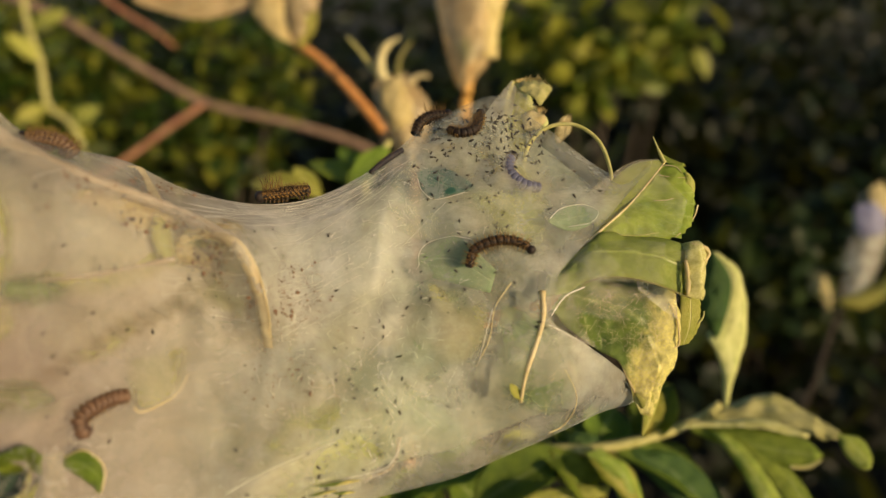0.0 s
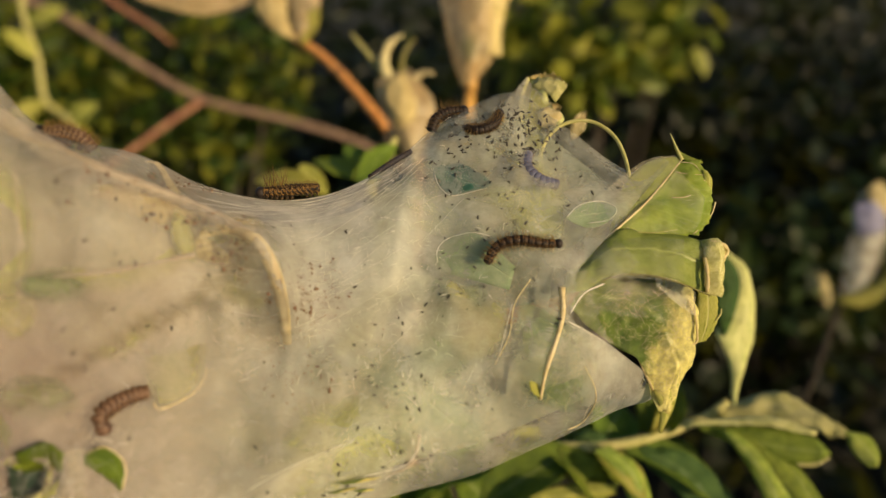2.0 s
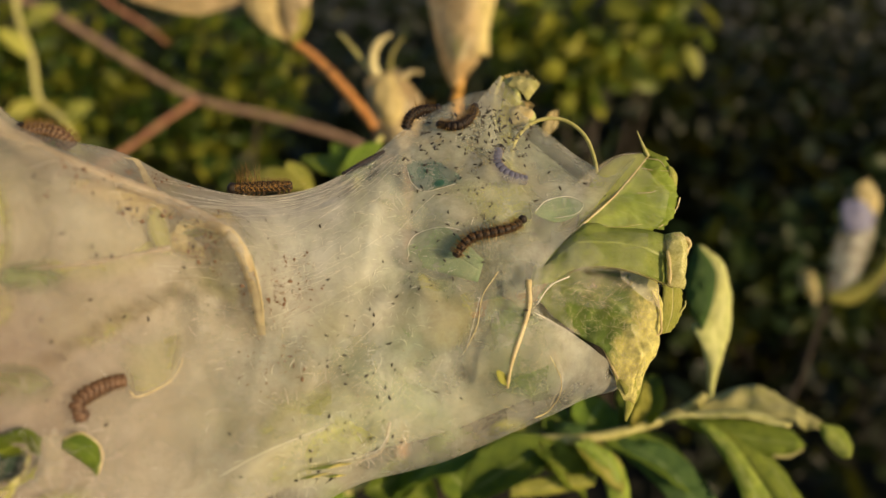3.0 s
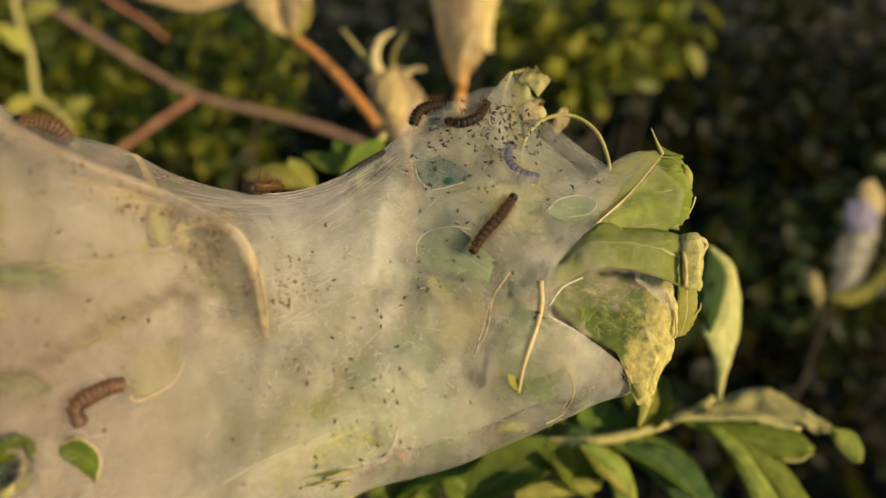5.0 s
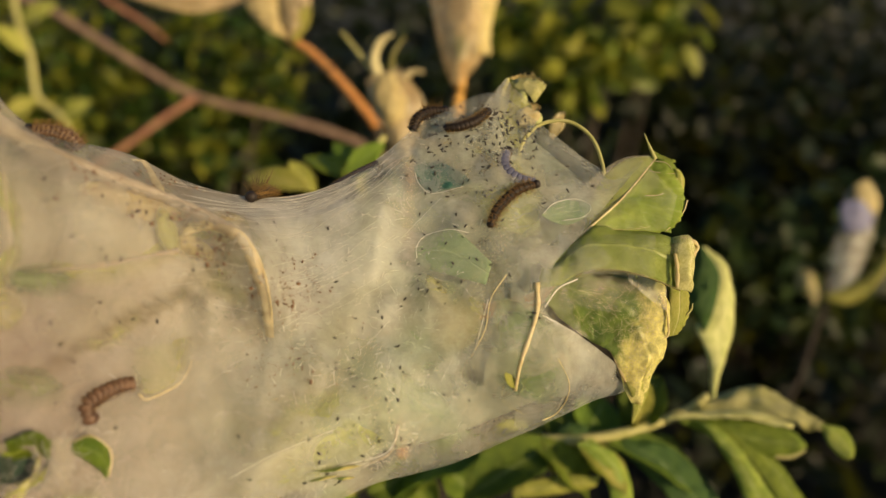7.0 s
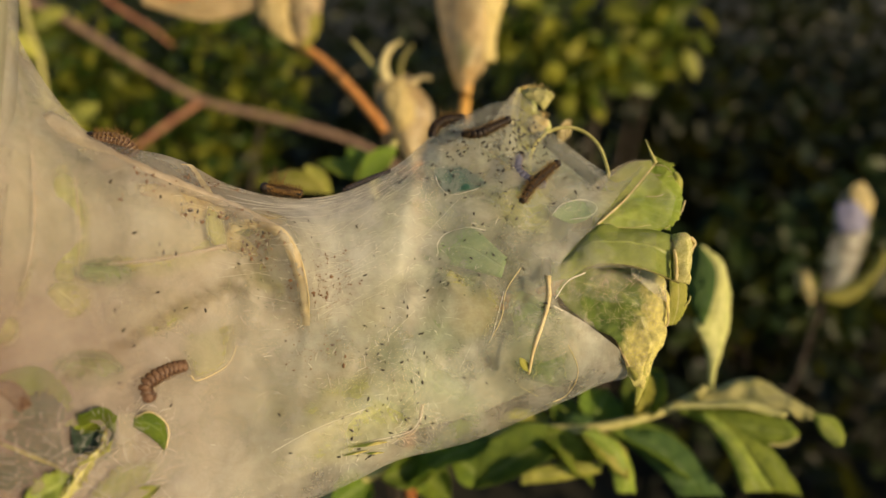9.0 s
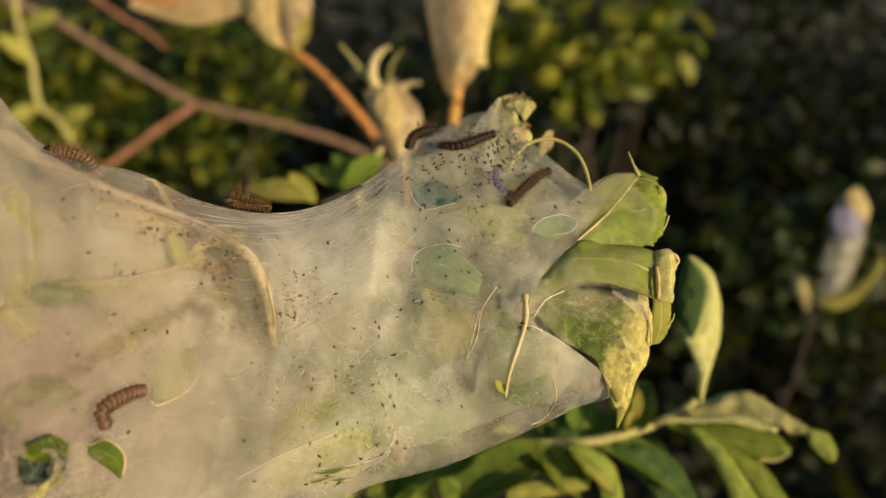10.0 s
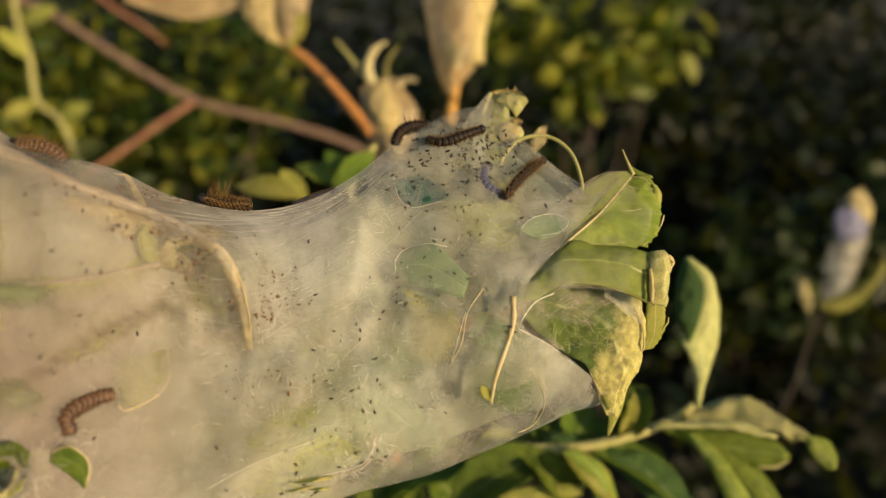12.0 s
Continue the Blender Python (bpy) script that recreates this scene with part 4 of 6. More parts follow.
    (0.15, 0.20, 0.5, [(-3.90, 13.00, -4.73), (-3.15, 13.10, -4.21), (-2.09, 13.40, -3.85)]),
]


def catmull(table, f):
    """The smooth value of a table of vectors at f from 0 to 1."""
    n = len(table) - 1
    x = min(max(f, 0.0), 1.0) * n
    i = min(int(x), n - 1)
    t = x - i
    g = lambda k: np.asarray(table[min(max(k, 0), n)], float)
    a, b, c, d = g(i - 1), g(i), g(i + 1), g(i + 2)
    return 0.5 * (2 * b + (c - a) * t + (2 * a - 5 * b + 4 * c - d) * t * t + (3 * b - a - 3 * c + d) * t ** 3)


def fold_height(p):
    """Sharp folds over leaf edges: steep on the outer side, long on the inner side."""
    total = 0.0
    for high, steep, reach, line in FOLDS:
        best = None
        for k in range(len(line) - 1):
            a, b = line[k], line[k + 1]
            dx, dz = b[0] - a[0], b[2] - a[2]
            s = min(max(((p[0] - a[0]) * dx + (p[2] - a[2]) * dz) / (dx * dx + dz * dz), 0), 1)
            ex, ez = p[0] - a[0] - s * dx, p[2] - a[2] - s * dz
            dist = math.hypot(ex, ez)
            if best is None or dist < best[0]:
                best = (dist, dx * ez - dz * ex, (k + s) / (len(line) - 1))
        dist, side, s = best
        soft = math.sqrt(dist * dist + 0.0025) - 0.05
        total += high * math.exp(-soft / (steep if side > 0 else reach)) * min(1.0, (1 - s) * 3.5 + 0.03)
    return total


def skin(f, th, inset=0.0, seed=0.0):
    """A place on the nest's skin: f along it, th round it (90 degrees: towards the viewer)."""
    top, low, bulge = catmull(CREST, f), catmull(KEEL, f), float(catmull(BULGE, f))
    mid, half = (top + low) / 2, (top - low) / 2
    L = np.linalg.norm(half)
    c, s = math.cos(th), math.sin(th)
    k = 1 - inset / max(L, 0.3)
    p = mid + half * (c * k)
    p = p + np.array((0.0, -1.0, 0.0)) * (s * max(bulge - inset, 0.03) if s > 0 else s * 0.8 * max(bulge - inset, 0.03))
    edge = max(0.0, s) ** 0.7
    q = Vector((p[0] * 0.55, p[2] * 0.55, seed + (1 if s < 0 else 0) * 5))
    lift = 0.22 * noise.noise(q) + 0.08 * noise.noise(q * 3.1) + 0.025 * noise.noise(q * 9.0)
    if s > 0:
        lift += fold_height(p)
    return p + np.array((0.0, -1.0, 0.0)) * lift * edge


# gap in the veil where the leaves of the tip stand free: corners (x, z)
GAP = [(2.49, 14.60, -0.53), (3.51, 15.00, 0.52), (5.10, 15.60, 2.13), (7.09, 15.60, 2.53), (7.09, 15.60, -2.63), (4.84, 15.60, -3.75), (4.55, 15.60, -3.53), (3.94, 15.20, -2.69), (3.09, 14.80, -2.06), (2.33, 14.40, -1.60)]


# torn place low down on the near side
TEAR = [(-7.66, 11.09, -3.76), (-7.42, 11.29, -3.59), (-7.10, 11.48, -3.73), (-7.08, 11.35, -4.05), (-7.20, 11.24, -4.26), (-7.54, 11.03, -4.15)]


def in_gap(p, rim):
    inside = False
    for k in range(len(rim)):
        (ax, _, az2), (bx, _, bz) = rim[k - 1], rim[k]
        if (az2 > p[2]) != (bz > p[2]) and p[0] < ax + (p[2] - az2) * (bx - ax) / (bz - az2):
            inside = not inside
    return inside


def to_rim(p, rim):
    """The nearest place on the gap's rim, at the same depth."""
    best = None
    for k in range(len(rim)):
        a, b = rim[k - 1], rim[k]
        dx, dz = b[0] - a[0], b[2] - a[2]
        s = min(max(((p[0] - a[0]) * dx + (p[2] - a[2]) * dz) / (dx * dx + dz * dz), 0), 1)
        q = (a[0] + s * dx, a[2] + s * dz)
        d = math.hypot(p[0] - q[0], p[2] - q[1])
        if best is None or d < best[0]:
            best = (d, q)
    return np.array((best[1][0], p[1], best[1][1]))


def skin_mesh(nu, nt, inset, seed):
    P = [skin(i / nu, 2 * math.pi * j / nt, inset, seed) for i in range(nu + 1) for j in range(nt)]
    open_at = [GAP if in_gap(p, GAP) else TEAR if 0 < k % nt < nt // 2 and in_gap(p, TEAR) else None for k, p in enumerate(P)]
    Fs = []
    for i in range(nu):
        for j in range(nt):
            q = (i * nt + j, i * nt + (j + 1) % nt, (i + 1) * nt + (j + 1) % nt, (i + 1) * nt + j)
            if not all(open_at[k] for k in q):
                Fs.append(q)
    Fs.append(tuple(range(nt))[::-1])
    for k in {k for q in Fs for k in q}:
        if open_at[k]:
            P[k] = to_rim(P[k], open_at[k])
    return [W(p) for p in P], Fs


nest = thing("silk_nest", W((-4, 14, -1)), "pale caterpillar nest of spun silk over willow leaves", "silk nest")
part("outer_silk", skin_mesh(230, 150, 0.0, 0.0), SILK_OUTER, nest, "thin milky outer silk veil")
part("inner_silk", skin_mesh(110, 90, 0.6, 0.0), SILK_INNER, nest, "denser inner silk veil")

# twig that carries the nest
part("twig", tube([(-42.58, 22.00, -19.74), (-22.83, 16.00, -7.58), (-11.94, 13.00, -2.19), (-6.93, 14.00, -1.89), (-2.49, 16.00, -2.16), (1.62, 16.50, -1.66), (3.16, 16.50, -1.10)], 0.35, 0.16, 8), TWIG_RED, nest, "willow twig inside the web")
wt_root = W((-42.58, 22.00, -19.74))
part("stem", bent_stem((wt_root.x - 0.03, wt_root.y + 0.02, -0.03), wt_root, 0.009, 0.004, 77), BARK, nest, "bush stem")


def nest_leaf(*a, material=LEAF_GREEN, label="", **k):
    k.setdefault("arch", -0.03)
    k.setdefault("cup", -0.05)
    return part("leaf", leaf_geo(*a, **k), material, nest, label)


def blade(one, two, material, label="", name="leaf", **k):
    return part(name, loft(one, two, **k), material, nest, label)


# leaves that stand out at the tip: the serrated one, half of it behind the veil
RIB = [(2.42, 14.75, -0.49), (3.06, 14.95, 0.01), (3.69, 15.15, 0.51), (4.41, 15.45, 1.12), (5.26, 15.85, 2.04)]
blade([(3.56, 15.14, 0.40), (4.12, 15.35, 0.85), (4.56, 15.52, 1.26), (5.03, 15.75, 1.78), (5.25, 15.85, 2.03)],
      [(3.63, 15.10, 0.32), (4.50, 15.30, 0.25), (5.45, 15.35, 0.28), (5.86, 15.45, 0.97), (5.66, 15.75, 2.03)],
      LEAF_FRESH, "serrated green leaf", bulge=0.10, nl=44, nw=14, crinkle=0.09, teeth=0.07, seed=1, half=True)
blade([(3.37, 15.20, 0.22), (4.13, 15.40, 0.85), (4.64, 15.58, 1.33), (5.25, 15.85, 2.03)],
      [(3.65, 15.60, 1.13), (4.02, 15.75, 1.65), (4.57, 15.90, 2.04), (5.17, 15.90, 2.14)],
      LEAF_FRESH, "leaf half behind milky silk", bulge=0.05, crinkle=0.05, seed=12, half=True)
blade([(5.67, 15.62, 1.80), (5.71, 15.58, 1.46), (5.71, 15.52, 1.10)], [(5.79, 15.66, 1.76), (5.92, 15.66, 1.51), (5.84, 15.60, 1.13)], LEAF_LIME, "thin yellow lobe of the leaf", bulge=0.05, nl=12, nw=5, seed=13)
blade([(5.30, 15.84, 2.06), (5.52, 15.80, 1.97), (5.73, 15.76, 1.95)], [(5.22, 15.86, 2.26), (5.41, 15.82, 2.14), (5.73, 15.76, 2.00)], LEAF_FRESH, "pointed tooth of the leaf", nl=10, nw=4, crinkle=0.01, seed=14)
part("leaf_tip", tube([(5.27, 15.86, 2.04), (5.17, 15.86, 2.26), (5.10, 15.86, 2.42), (4.99, 15.84, 2.67)], 0.06, 0.012, 7), STALK, nest, "drawn-out leaf tip")
part("leaf_rib", tube(RIB[1:], 0.030, 0.016, 6, 6, 0.3, 5), STALK_TAN, nest, "pale midrib")
for vein in ([(5.22, 15.80, 1.99), (5.49, 15.72, 1.94), (5.61, 15.62, 1.76)], [(5.07, 15.68, 1.74), (5.34, 15.60, 1.68), (5.67, 15.56, 1.66)], [(4.88, 15.40, 1.12), (5.22, 15.40, 1.14), (5.54, 15.48, 1.31), (5.70, 15.55, 1.55)]):
    part("leaf_rib", tube(vein, 0.011, 0.007, 5, 5), STALK_TAN, nest, "fine pale vein")
part("leaf_margin", tube([(5.90, 15.44, 1.02), (5.81, 15.42, 0.75), (5.61, 15.38, 0.49), (5.34, 15.34, 0.27)], 0.022, 0.012, 6, 5, 0.4, 7), STALK_TAN, nest, "torn pale leaf margin")
part("leaf_margin", tube([(5.57, 15.50, 1.42), (5.62, 15.48, 1.24), (5.71, 15.47, 1.10)], 0.016, 0.020, 6, 5, 0.3, 8), STALK_TAN, nest, "torn pale leaf margin")
# the folded leaf below it, with a rolled golden end
blade([(2.33, 14.72, -0.59), (3.05, 14.88, -0.04), (3.61, 15.02, 0.37), (4.39, 15.05, 0.30), (5.08, 14.98, 0.20), (5.57, 14.90, 0.07)],
      [(2.20, 14.30, -1.04), (2.63, 14.30, -0.94), (3.05, 14.28, -0.71), (3.59, 14.26, -0.62), (4.27, 14.28, -0.67), (5.30, 14.36, -1.03)],
      LEAF_FOLD, "folded glossy green leaf", bulge=0.16, nl=36, nw=12, crinkle=0.07, seed=2, waves=0.015)
blade([(2.25, 14.62, -0.64), (2.90, 14.78, -0.14), (3.51, 14.92, 0.32)], [(2.44, 14.58, -0.68), (3.04, 14.72, -0.25), (3.63, 14.88, 0.19)], LEAF_LIME, "bright yellow-green leaf base", bulge=0.06, nl=16, nw=5, crinkle=0.02, seed=15)
# gold and cream put the low sun on the rolled end into colour
blade([(5.35, 14.86, 0.14), (5.28, 14.62, -0.18), (5.21, 14.40, -0.64), (5.24, 14.36, -1.03)], [(5.70, 14.92, 0.15), (5.91, 14.80, -0.13), (5.75, 14.62, -0.60), (5.60, 14.50, -1.12)],
      LEAF_GOLD, "rolled golden end of the leaf", bulge=0.20, nl=30, nw=12, crinkle=0.13, seed=16)
part("leaf_margin", tube([(5.51, 14.74, 0.09), (5.79, 14.74, 0.02), (5.87, 14.72, -0.14), (5.62, 14.56, -0.30), (5.40, 14.52, -0.25)], 0.050, 0.035, 9, 6, 0.6, 4), LEAF_CREAM, nest, "rolled pale leaf edge")
part("leaf_margin", tube([(5.26, 14.46, -0.25), (5.25, 14.28, -0.60), (5.23, 14.24, -0.98)], 0.030, 0.042, 8, 6, 0.7, 5), LEAF_CREAM, nest, "rolled pale leaf edge")
part("leaf_margin", tube([(2.97, 14.24, -0.79), (3.16, 14.22, -0.67), (3.54, 14.21, -0.60), (4.08, 14.22, -0.64), (4.65, 14.26, -0.79), (5.33, 14.32, -1.06)], 0.014, 0.022, 6, 6, 0.2, 9), STALK_OLIVE, nest, "olive leaf margin")
part("leaf_margin", tube([(3.63, 15.00, 0.38), (3.97, 15.02, 0.31), (4.38, 15.02, 0.30), (4.88, 15.05, 0.37)], 0.010, 0.008, 5, 5), STALK, nest, "fine pale leaf margin")
# the hollow leaf under the fold: green as if shaded, gold as sunlit felt
blade([(2.35, 14.60, -1.33), (2.89, 14.68, -1.85), (3.47, 14.70, -2.26), (3.89, 14.68, -2.53), (4.21, 14.74, -3.17), (4.40, 14.86, -3.68)],
      [(2.94, 14.98, -0.65), (4.15, 15.20, -0.53), (5.15, 15.16, -0.83), (5.32, 14.98, -1.59), (5.27, 14.90, -2.19), (4.64, 14.90, -3.74)],
      LEAF_CUP, "hollow green leaf, golden and felted towards its end", bulge=0.08, nl=60, nw=24, crinkle=0.16, seed=3)
blade([(2.87, 14.62, -0.71), (4.01, 14.70, -0.64), (4.93, 14.80, -0.88), (5.15, 14.84, -1.57)], [(2.68, 14.56, -1.30), (3.62, 14.60, -1.55), (4.38, 14.66, -1.56), (4.79, 14.74, -1.82)],
      SILK_THIN, "thin silk across the hollow leaf", "silk_gauze", bulge=-0.05, thick=0, seed=19)
blade([(4.23, 14.56, -0.70), (4.74, 14.62, -0.81), (5.17, 14.70, -1.01)], [(4.26, 14.60, -0.87), (4.80, 14.70, -1.31), (5.21, 14.80, -1.57)],
      SILK_VEIL, "milky silk across the hollow leaf", "silk_gauze", bulge=-0.03, thick=0, nl=12, nw=6, seed=20)
blade([(4.28, 14.80, -3.21), (4.43, 14.86, -3.63), (4.43, 14.95, -4.16)], [(4.87, 14.90, -3.05), (4.80, 14.92, -3.52), (4.49, 14.98, -4.20)], LEAF_LIME, "hanging yellow-green leaf tip", bulge=0.05, nl=14, nw=6, seed=17)
# bright tubes: their cream colour stands in for sun on these margins
part("leaf_margin", tube([(5.06, 14.90, -1.18), (5.21, 14.90, -1.48), (5.26, 14.88, -1.83), (5.25, 14.86, -2.13), (5.05, 14.84, -2.23)], 0.016, 0.026, 7, 6, 0.5, 11), LEAF_CREAM, nest, "bright rolled leaf margin")
part("leaf_margin", tube([(3.87, 14.68, -2.43), (4.02, 14.68, -2.75), (4.23, 14.72, -3.17)], 0.014, 0.028, 7, 6, 0.5, 12), LEAF_CREAM, nest, "bright rolled leaf margin")
blade([(5.46, 15.30, -1.00), (5.41, 15.30, -1.62), (5.34, 15.25, -2.22)], [(5.89, 15.32, -1.10), (5.92, 15.35, -1.71), (5.65, 15.30, -2.17)], LEAF_LIME, "thin yellow leaf lobe lit through", bulge=0.04, nl=16, nw=6, crinkle=0.04, teeth=0.04, seed=5)
part("leaf_tip", tube([(5.86, 15.34, -1.71), (5.97, 15.32, -1.57), (5.99, 15.30, -1.43)], 0.035, 0.014, 6), STALK, nest, "bent leaf tooth")
# films of silk on the open leaves
blade([(3.61, 15.02, 0.45), (4.14, 15.20, 0.89), (4.58, 15.36, 1.27), (5.05, 15.60, 1.79)], [(3.68, 14.98, 0.34), (4.45, 15.12, 0.30), (5.31, 15.18, 0.35), (5.61, 15.30, 1.11)], SILK_FILM, "thin silk film on the leaf", "silk_gauze", bulge=0.04, thick=0, seed=21, crinkle=0.03)
blade([(2.26, 14.52, -0.56), (3.00, 14.64, -0.14), (3.64, 14.74, 0.19), (4.90, 14.72, 0.14)], [(2.18, 14.16, -1.15), (2.60, 14.16, -0.98), (3.14, 14.14, -0.69), (4.71, 14.16, -0.76)], SILK_FILM, "thin silk film on the leaf", "silk_gauze", bulge=0.14, thick=0, seed=22, crinkle=0.05)
blade([(2.10, 14.48, -0.68), (2.87, 14.62, -0.14), (3.40, 14.78, 0.24)], [(2.04, 14.16, -1.51), (2.60, 14.14, -1.02), (3.81, 14.16, -0.42)], SILK_FILM, "milky silk over the leaf base", "silk_gauze", bulge=0.10, thick=0, seed=23, crinkle=0.04)
# veil drawn over the serrated leaf's nearer half
blade([(2.52, 14.62, -0.41), (3.38, 14.90, 0.26), (4.32, 15.28, 1.08), (5.19, 15.70, 1.98)], [(3.09, 15.10, 1.06), (3.62, 15.42, 1.53), (4.40, 15.68, 2.03), (5.08, 15.78, 2.14)],
      SILK_FILM, "milky silk over the leaf", "silk_gauze", bulge=-0.05, thick=0, seed=18, crinkle=0.02)
# leaves held under the veil
blade([(-0.61, 14.74, -0.29), (-0.33, 14.61, -0.59), (0.26, 14.47, -0.75), (1.02, 14.38, -0.95)], [(-0.59, 14.77, -0.20), (-0.29, 14.83, 0.13), (0.31, 14.70, 0.28), (1.16, 14.42, -0.46)], LEAF_MINT, "mint green leaf close under the silk", bulge=0.03, crinkle=0.03, seed=6)
nest_leaf((2.35, 14.93, 0.62), (3.56, 15.11, 0.81), (0, -1, 0.2), 0.6, full=0.5, seed=7, material=LEAF_MINT)
blade([(-0.62, 15.56, 1.76), (-0.51, 15.34, 1.40), (-0.17, 15.15, 1.16), (0.54, 15.06, 1.29)], [(-0.39, 15.64, 1.88), (-0.02, 15.57, 1.90), (0.40, 15.32, 1.69), (0.75, 15.06, 1.38)], LEAF_TEAL, "blue-green leaf close under the silk", bulge=0.03, crinkle=0.04, seed=86)
nest_leaf((-0.61, 16.36, 2.51), (1.52, 15.51, 1.59), (0, -1, 0.3), 1.3, full=0.5, seed=22, material=LEAF_DRY)
blade([(1.67, 16.90, 2.47), (1.65, 17.40, 3.38), (1.74, 17.70, 3.97), (1.91, 17.90, 4.53)], [(2.08, 16.90, 2.47), (2.09, 17.30, 3.22), (2.32, 17.50, 3.81), (2.50, 17.80, 4.41)], LEAF_LIME, "gnawed crumpled pale leaf", bulge=0.10, nl=30, nw=10, crinkle=0.16, teeth=0.08, seed=95)
blade([(1.97, 17.60, 4.21), (2.30, 17.40, 3.99), (2.54, 17.40, 3.73)], [(2.08, 17.80, 4.50), (2.55, 17.70, 4.45), (2.90, 17.60, 4.22)], LEAF_GLAUC, "curled pale leaf edge", bulge=0.12, nl=20, nw=8, crinkle=0.14, teeth=0.10, seed=96)
blade([(2.03, 17.30, 3.44), (2.35, 17.30, 3.62), (2.53, 17.30, 3.35)], [(2.09, 17.10, 3.02), (2.44, 17.10, 3.05), (2.69, 17.20, 3.22)], LEAF_RIM, "curled pale leaf edge", bulge=0.12, nl=16, nw=7, crinkle=0.14, teeth=0.10, seed=97)
part("leaf_margin", tube([(1.65, 17.00, 2.86), (1.62, 17.30, 3.38), (1.67, 17.55, 3.90), (1.88, 17.85, 4.48)], 0.030, 0.045, 7, 6, 0.5, 14), STALK, nest, "pale leaf rim")
blade([(1.93, 17.75, 4.43), (2.06, 17.60, 4.12), (2.16, 17.40, 3.67)], [(2.20, 17.80, 4.53), (2.32, 17.55, 4.14), (2.36, 17.40, 3.73)], LEAF_GLAUC, "crumpled pale leaf fold", bulge=0.10, nl=16, nw=6, crinkle=0.14, teeth=0.06, seed=100)
blade([(2.47, 17.30, 3.50), (2.54, 17.20, 3.31), (2.47, 17.10, 3.08)], [(2.61, 17.30, 3.44), (2.72, 17.20, 3.25), (2.61, 17.10, 3.08)], LEAF_GLAUC, "crumpled pale leaf fold", bulge=0.06, nl=10, nw=5, crinkle=0.10, seed=101)
nest_leaf((3.00, 17.60, 2.77), (3.45, 18.00, 3.68), (-0.1, -1, 0.1), 0.45, full=0.5, wave=0.14, seed=10, material=LEAF_DRY)
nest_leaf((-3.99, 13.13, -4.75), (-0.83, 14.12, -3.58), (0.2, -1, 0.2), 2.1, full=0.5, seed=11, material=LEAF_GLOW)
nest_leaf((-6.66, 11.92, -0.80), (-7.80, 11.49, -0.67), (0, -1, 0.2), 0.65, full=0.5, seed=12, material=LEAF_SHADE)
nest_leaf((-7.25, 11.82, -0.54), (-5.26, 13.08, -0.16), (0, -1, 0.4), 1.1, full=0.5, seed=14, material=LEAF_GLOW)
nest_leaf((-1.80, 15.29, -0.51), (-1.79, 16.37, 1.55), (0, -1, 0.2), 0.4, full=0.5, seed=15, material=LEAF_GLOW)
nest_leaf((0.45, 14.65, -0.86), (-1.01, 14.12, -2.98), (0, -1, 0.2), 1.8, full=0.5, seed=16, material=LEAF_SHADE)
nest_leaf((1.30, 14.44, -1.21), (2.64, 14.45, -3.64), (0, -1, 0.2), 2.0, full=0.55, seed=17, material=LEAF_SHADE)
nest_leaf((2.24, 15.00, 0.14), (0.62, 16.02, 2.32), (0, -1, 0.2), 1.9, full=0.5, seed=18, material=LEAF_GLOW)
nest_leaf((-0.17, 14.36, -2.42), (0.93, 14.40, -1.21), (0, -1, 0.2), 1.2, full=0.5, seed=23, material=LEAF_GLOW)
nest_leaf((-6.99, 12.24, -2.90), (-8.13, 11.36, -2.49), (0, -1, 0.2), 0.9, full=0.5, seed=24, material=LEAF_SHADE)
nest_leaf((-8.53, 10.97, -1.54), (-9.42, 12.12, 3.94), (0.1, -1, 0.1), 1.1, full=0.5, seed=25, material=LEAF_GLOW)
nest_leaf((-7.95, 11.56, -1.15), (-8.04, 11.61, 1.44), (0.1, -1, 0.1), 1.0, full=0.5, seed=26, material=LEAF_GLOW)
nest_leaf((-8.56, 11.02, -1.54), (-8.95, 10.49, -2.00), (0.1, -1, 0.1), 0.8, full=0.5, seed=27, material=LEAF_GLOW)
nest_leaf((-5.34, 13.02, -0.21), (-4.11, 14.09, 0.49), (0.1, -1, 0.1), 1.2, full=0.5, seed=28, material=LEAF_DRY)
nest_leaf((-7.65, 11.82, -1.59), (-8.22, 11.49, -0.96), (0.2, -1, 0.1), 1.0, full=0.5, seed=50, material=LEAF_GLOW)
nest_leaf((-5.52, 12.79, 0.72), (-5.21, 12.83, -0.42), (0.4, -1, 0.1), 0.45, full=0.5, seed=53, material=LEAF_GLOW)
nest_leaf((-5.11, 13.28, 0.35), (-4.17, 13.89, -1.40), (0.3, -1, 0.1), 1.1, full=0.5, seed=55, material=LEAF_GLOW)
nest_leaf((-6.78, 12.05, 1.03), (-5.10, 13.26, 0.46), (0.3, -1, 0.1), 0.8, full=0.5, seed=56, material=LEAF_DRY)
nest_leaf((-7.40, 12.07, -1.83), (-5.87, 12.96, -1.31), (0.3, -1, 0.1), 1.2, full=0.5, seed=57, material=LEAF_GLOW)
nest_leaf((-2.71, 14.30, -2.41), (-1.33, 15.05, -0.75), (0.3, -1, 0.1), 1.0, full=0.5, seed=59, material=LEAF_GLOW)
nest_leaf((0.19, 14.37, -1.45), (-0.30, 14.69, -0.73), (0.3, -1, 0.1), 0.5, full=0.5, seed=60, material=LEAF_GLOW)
blade([(-6.43, 13.76, -1.48), (-6.33, 13.22, -1.98), (-6.12, 12.78, -2.45), (-5.91, 12.64, -2.90), (-5.74, 12.60, -3.08)],
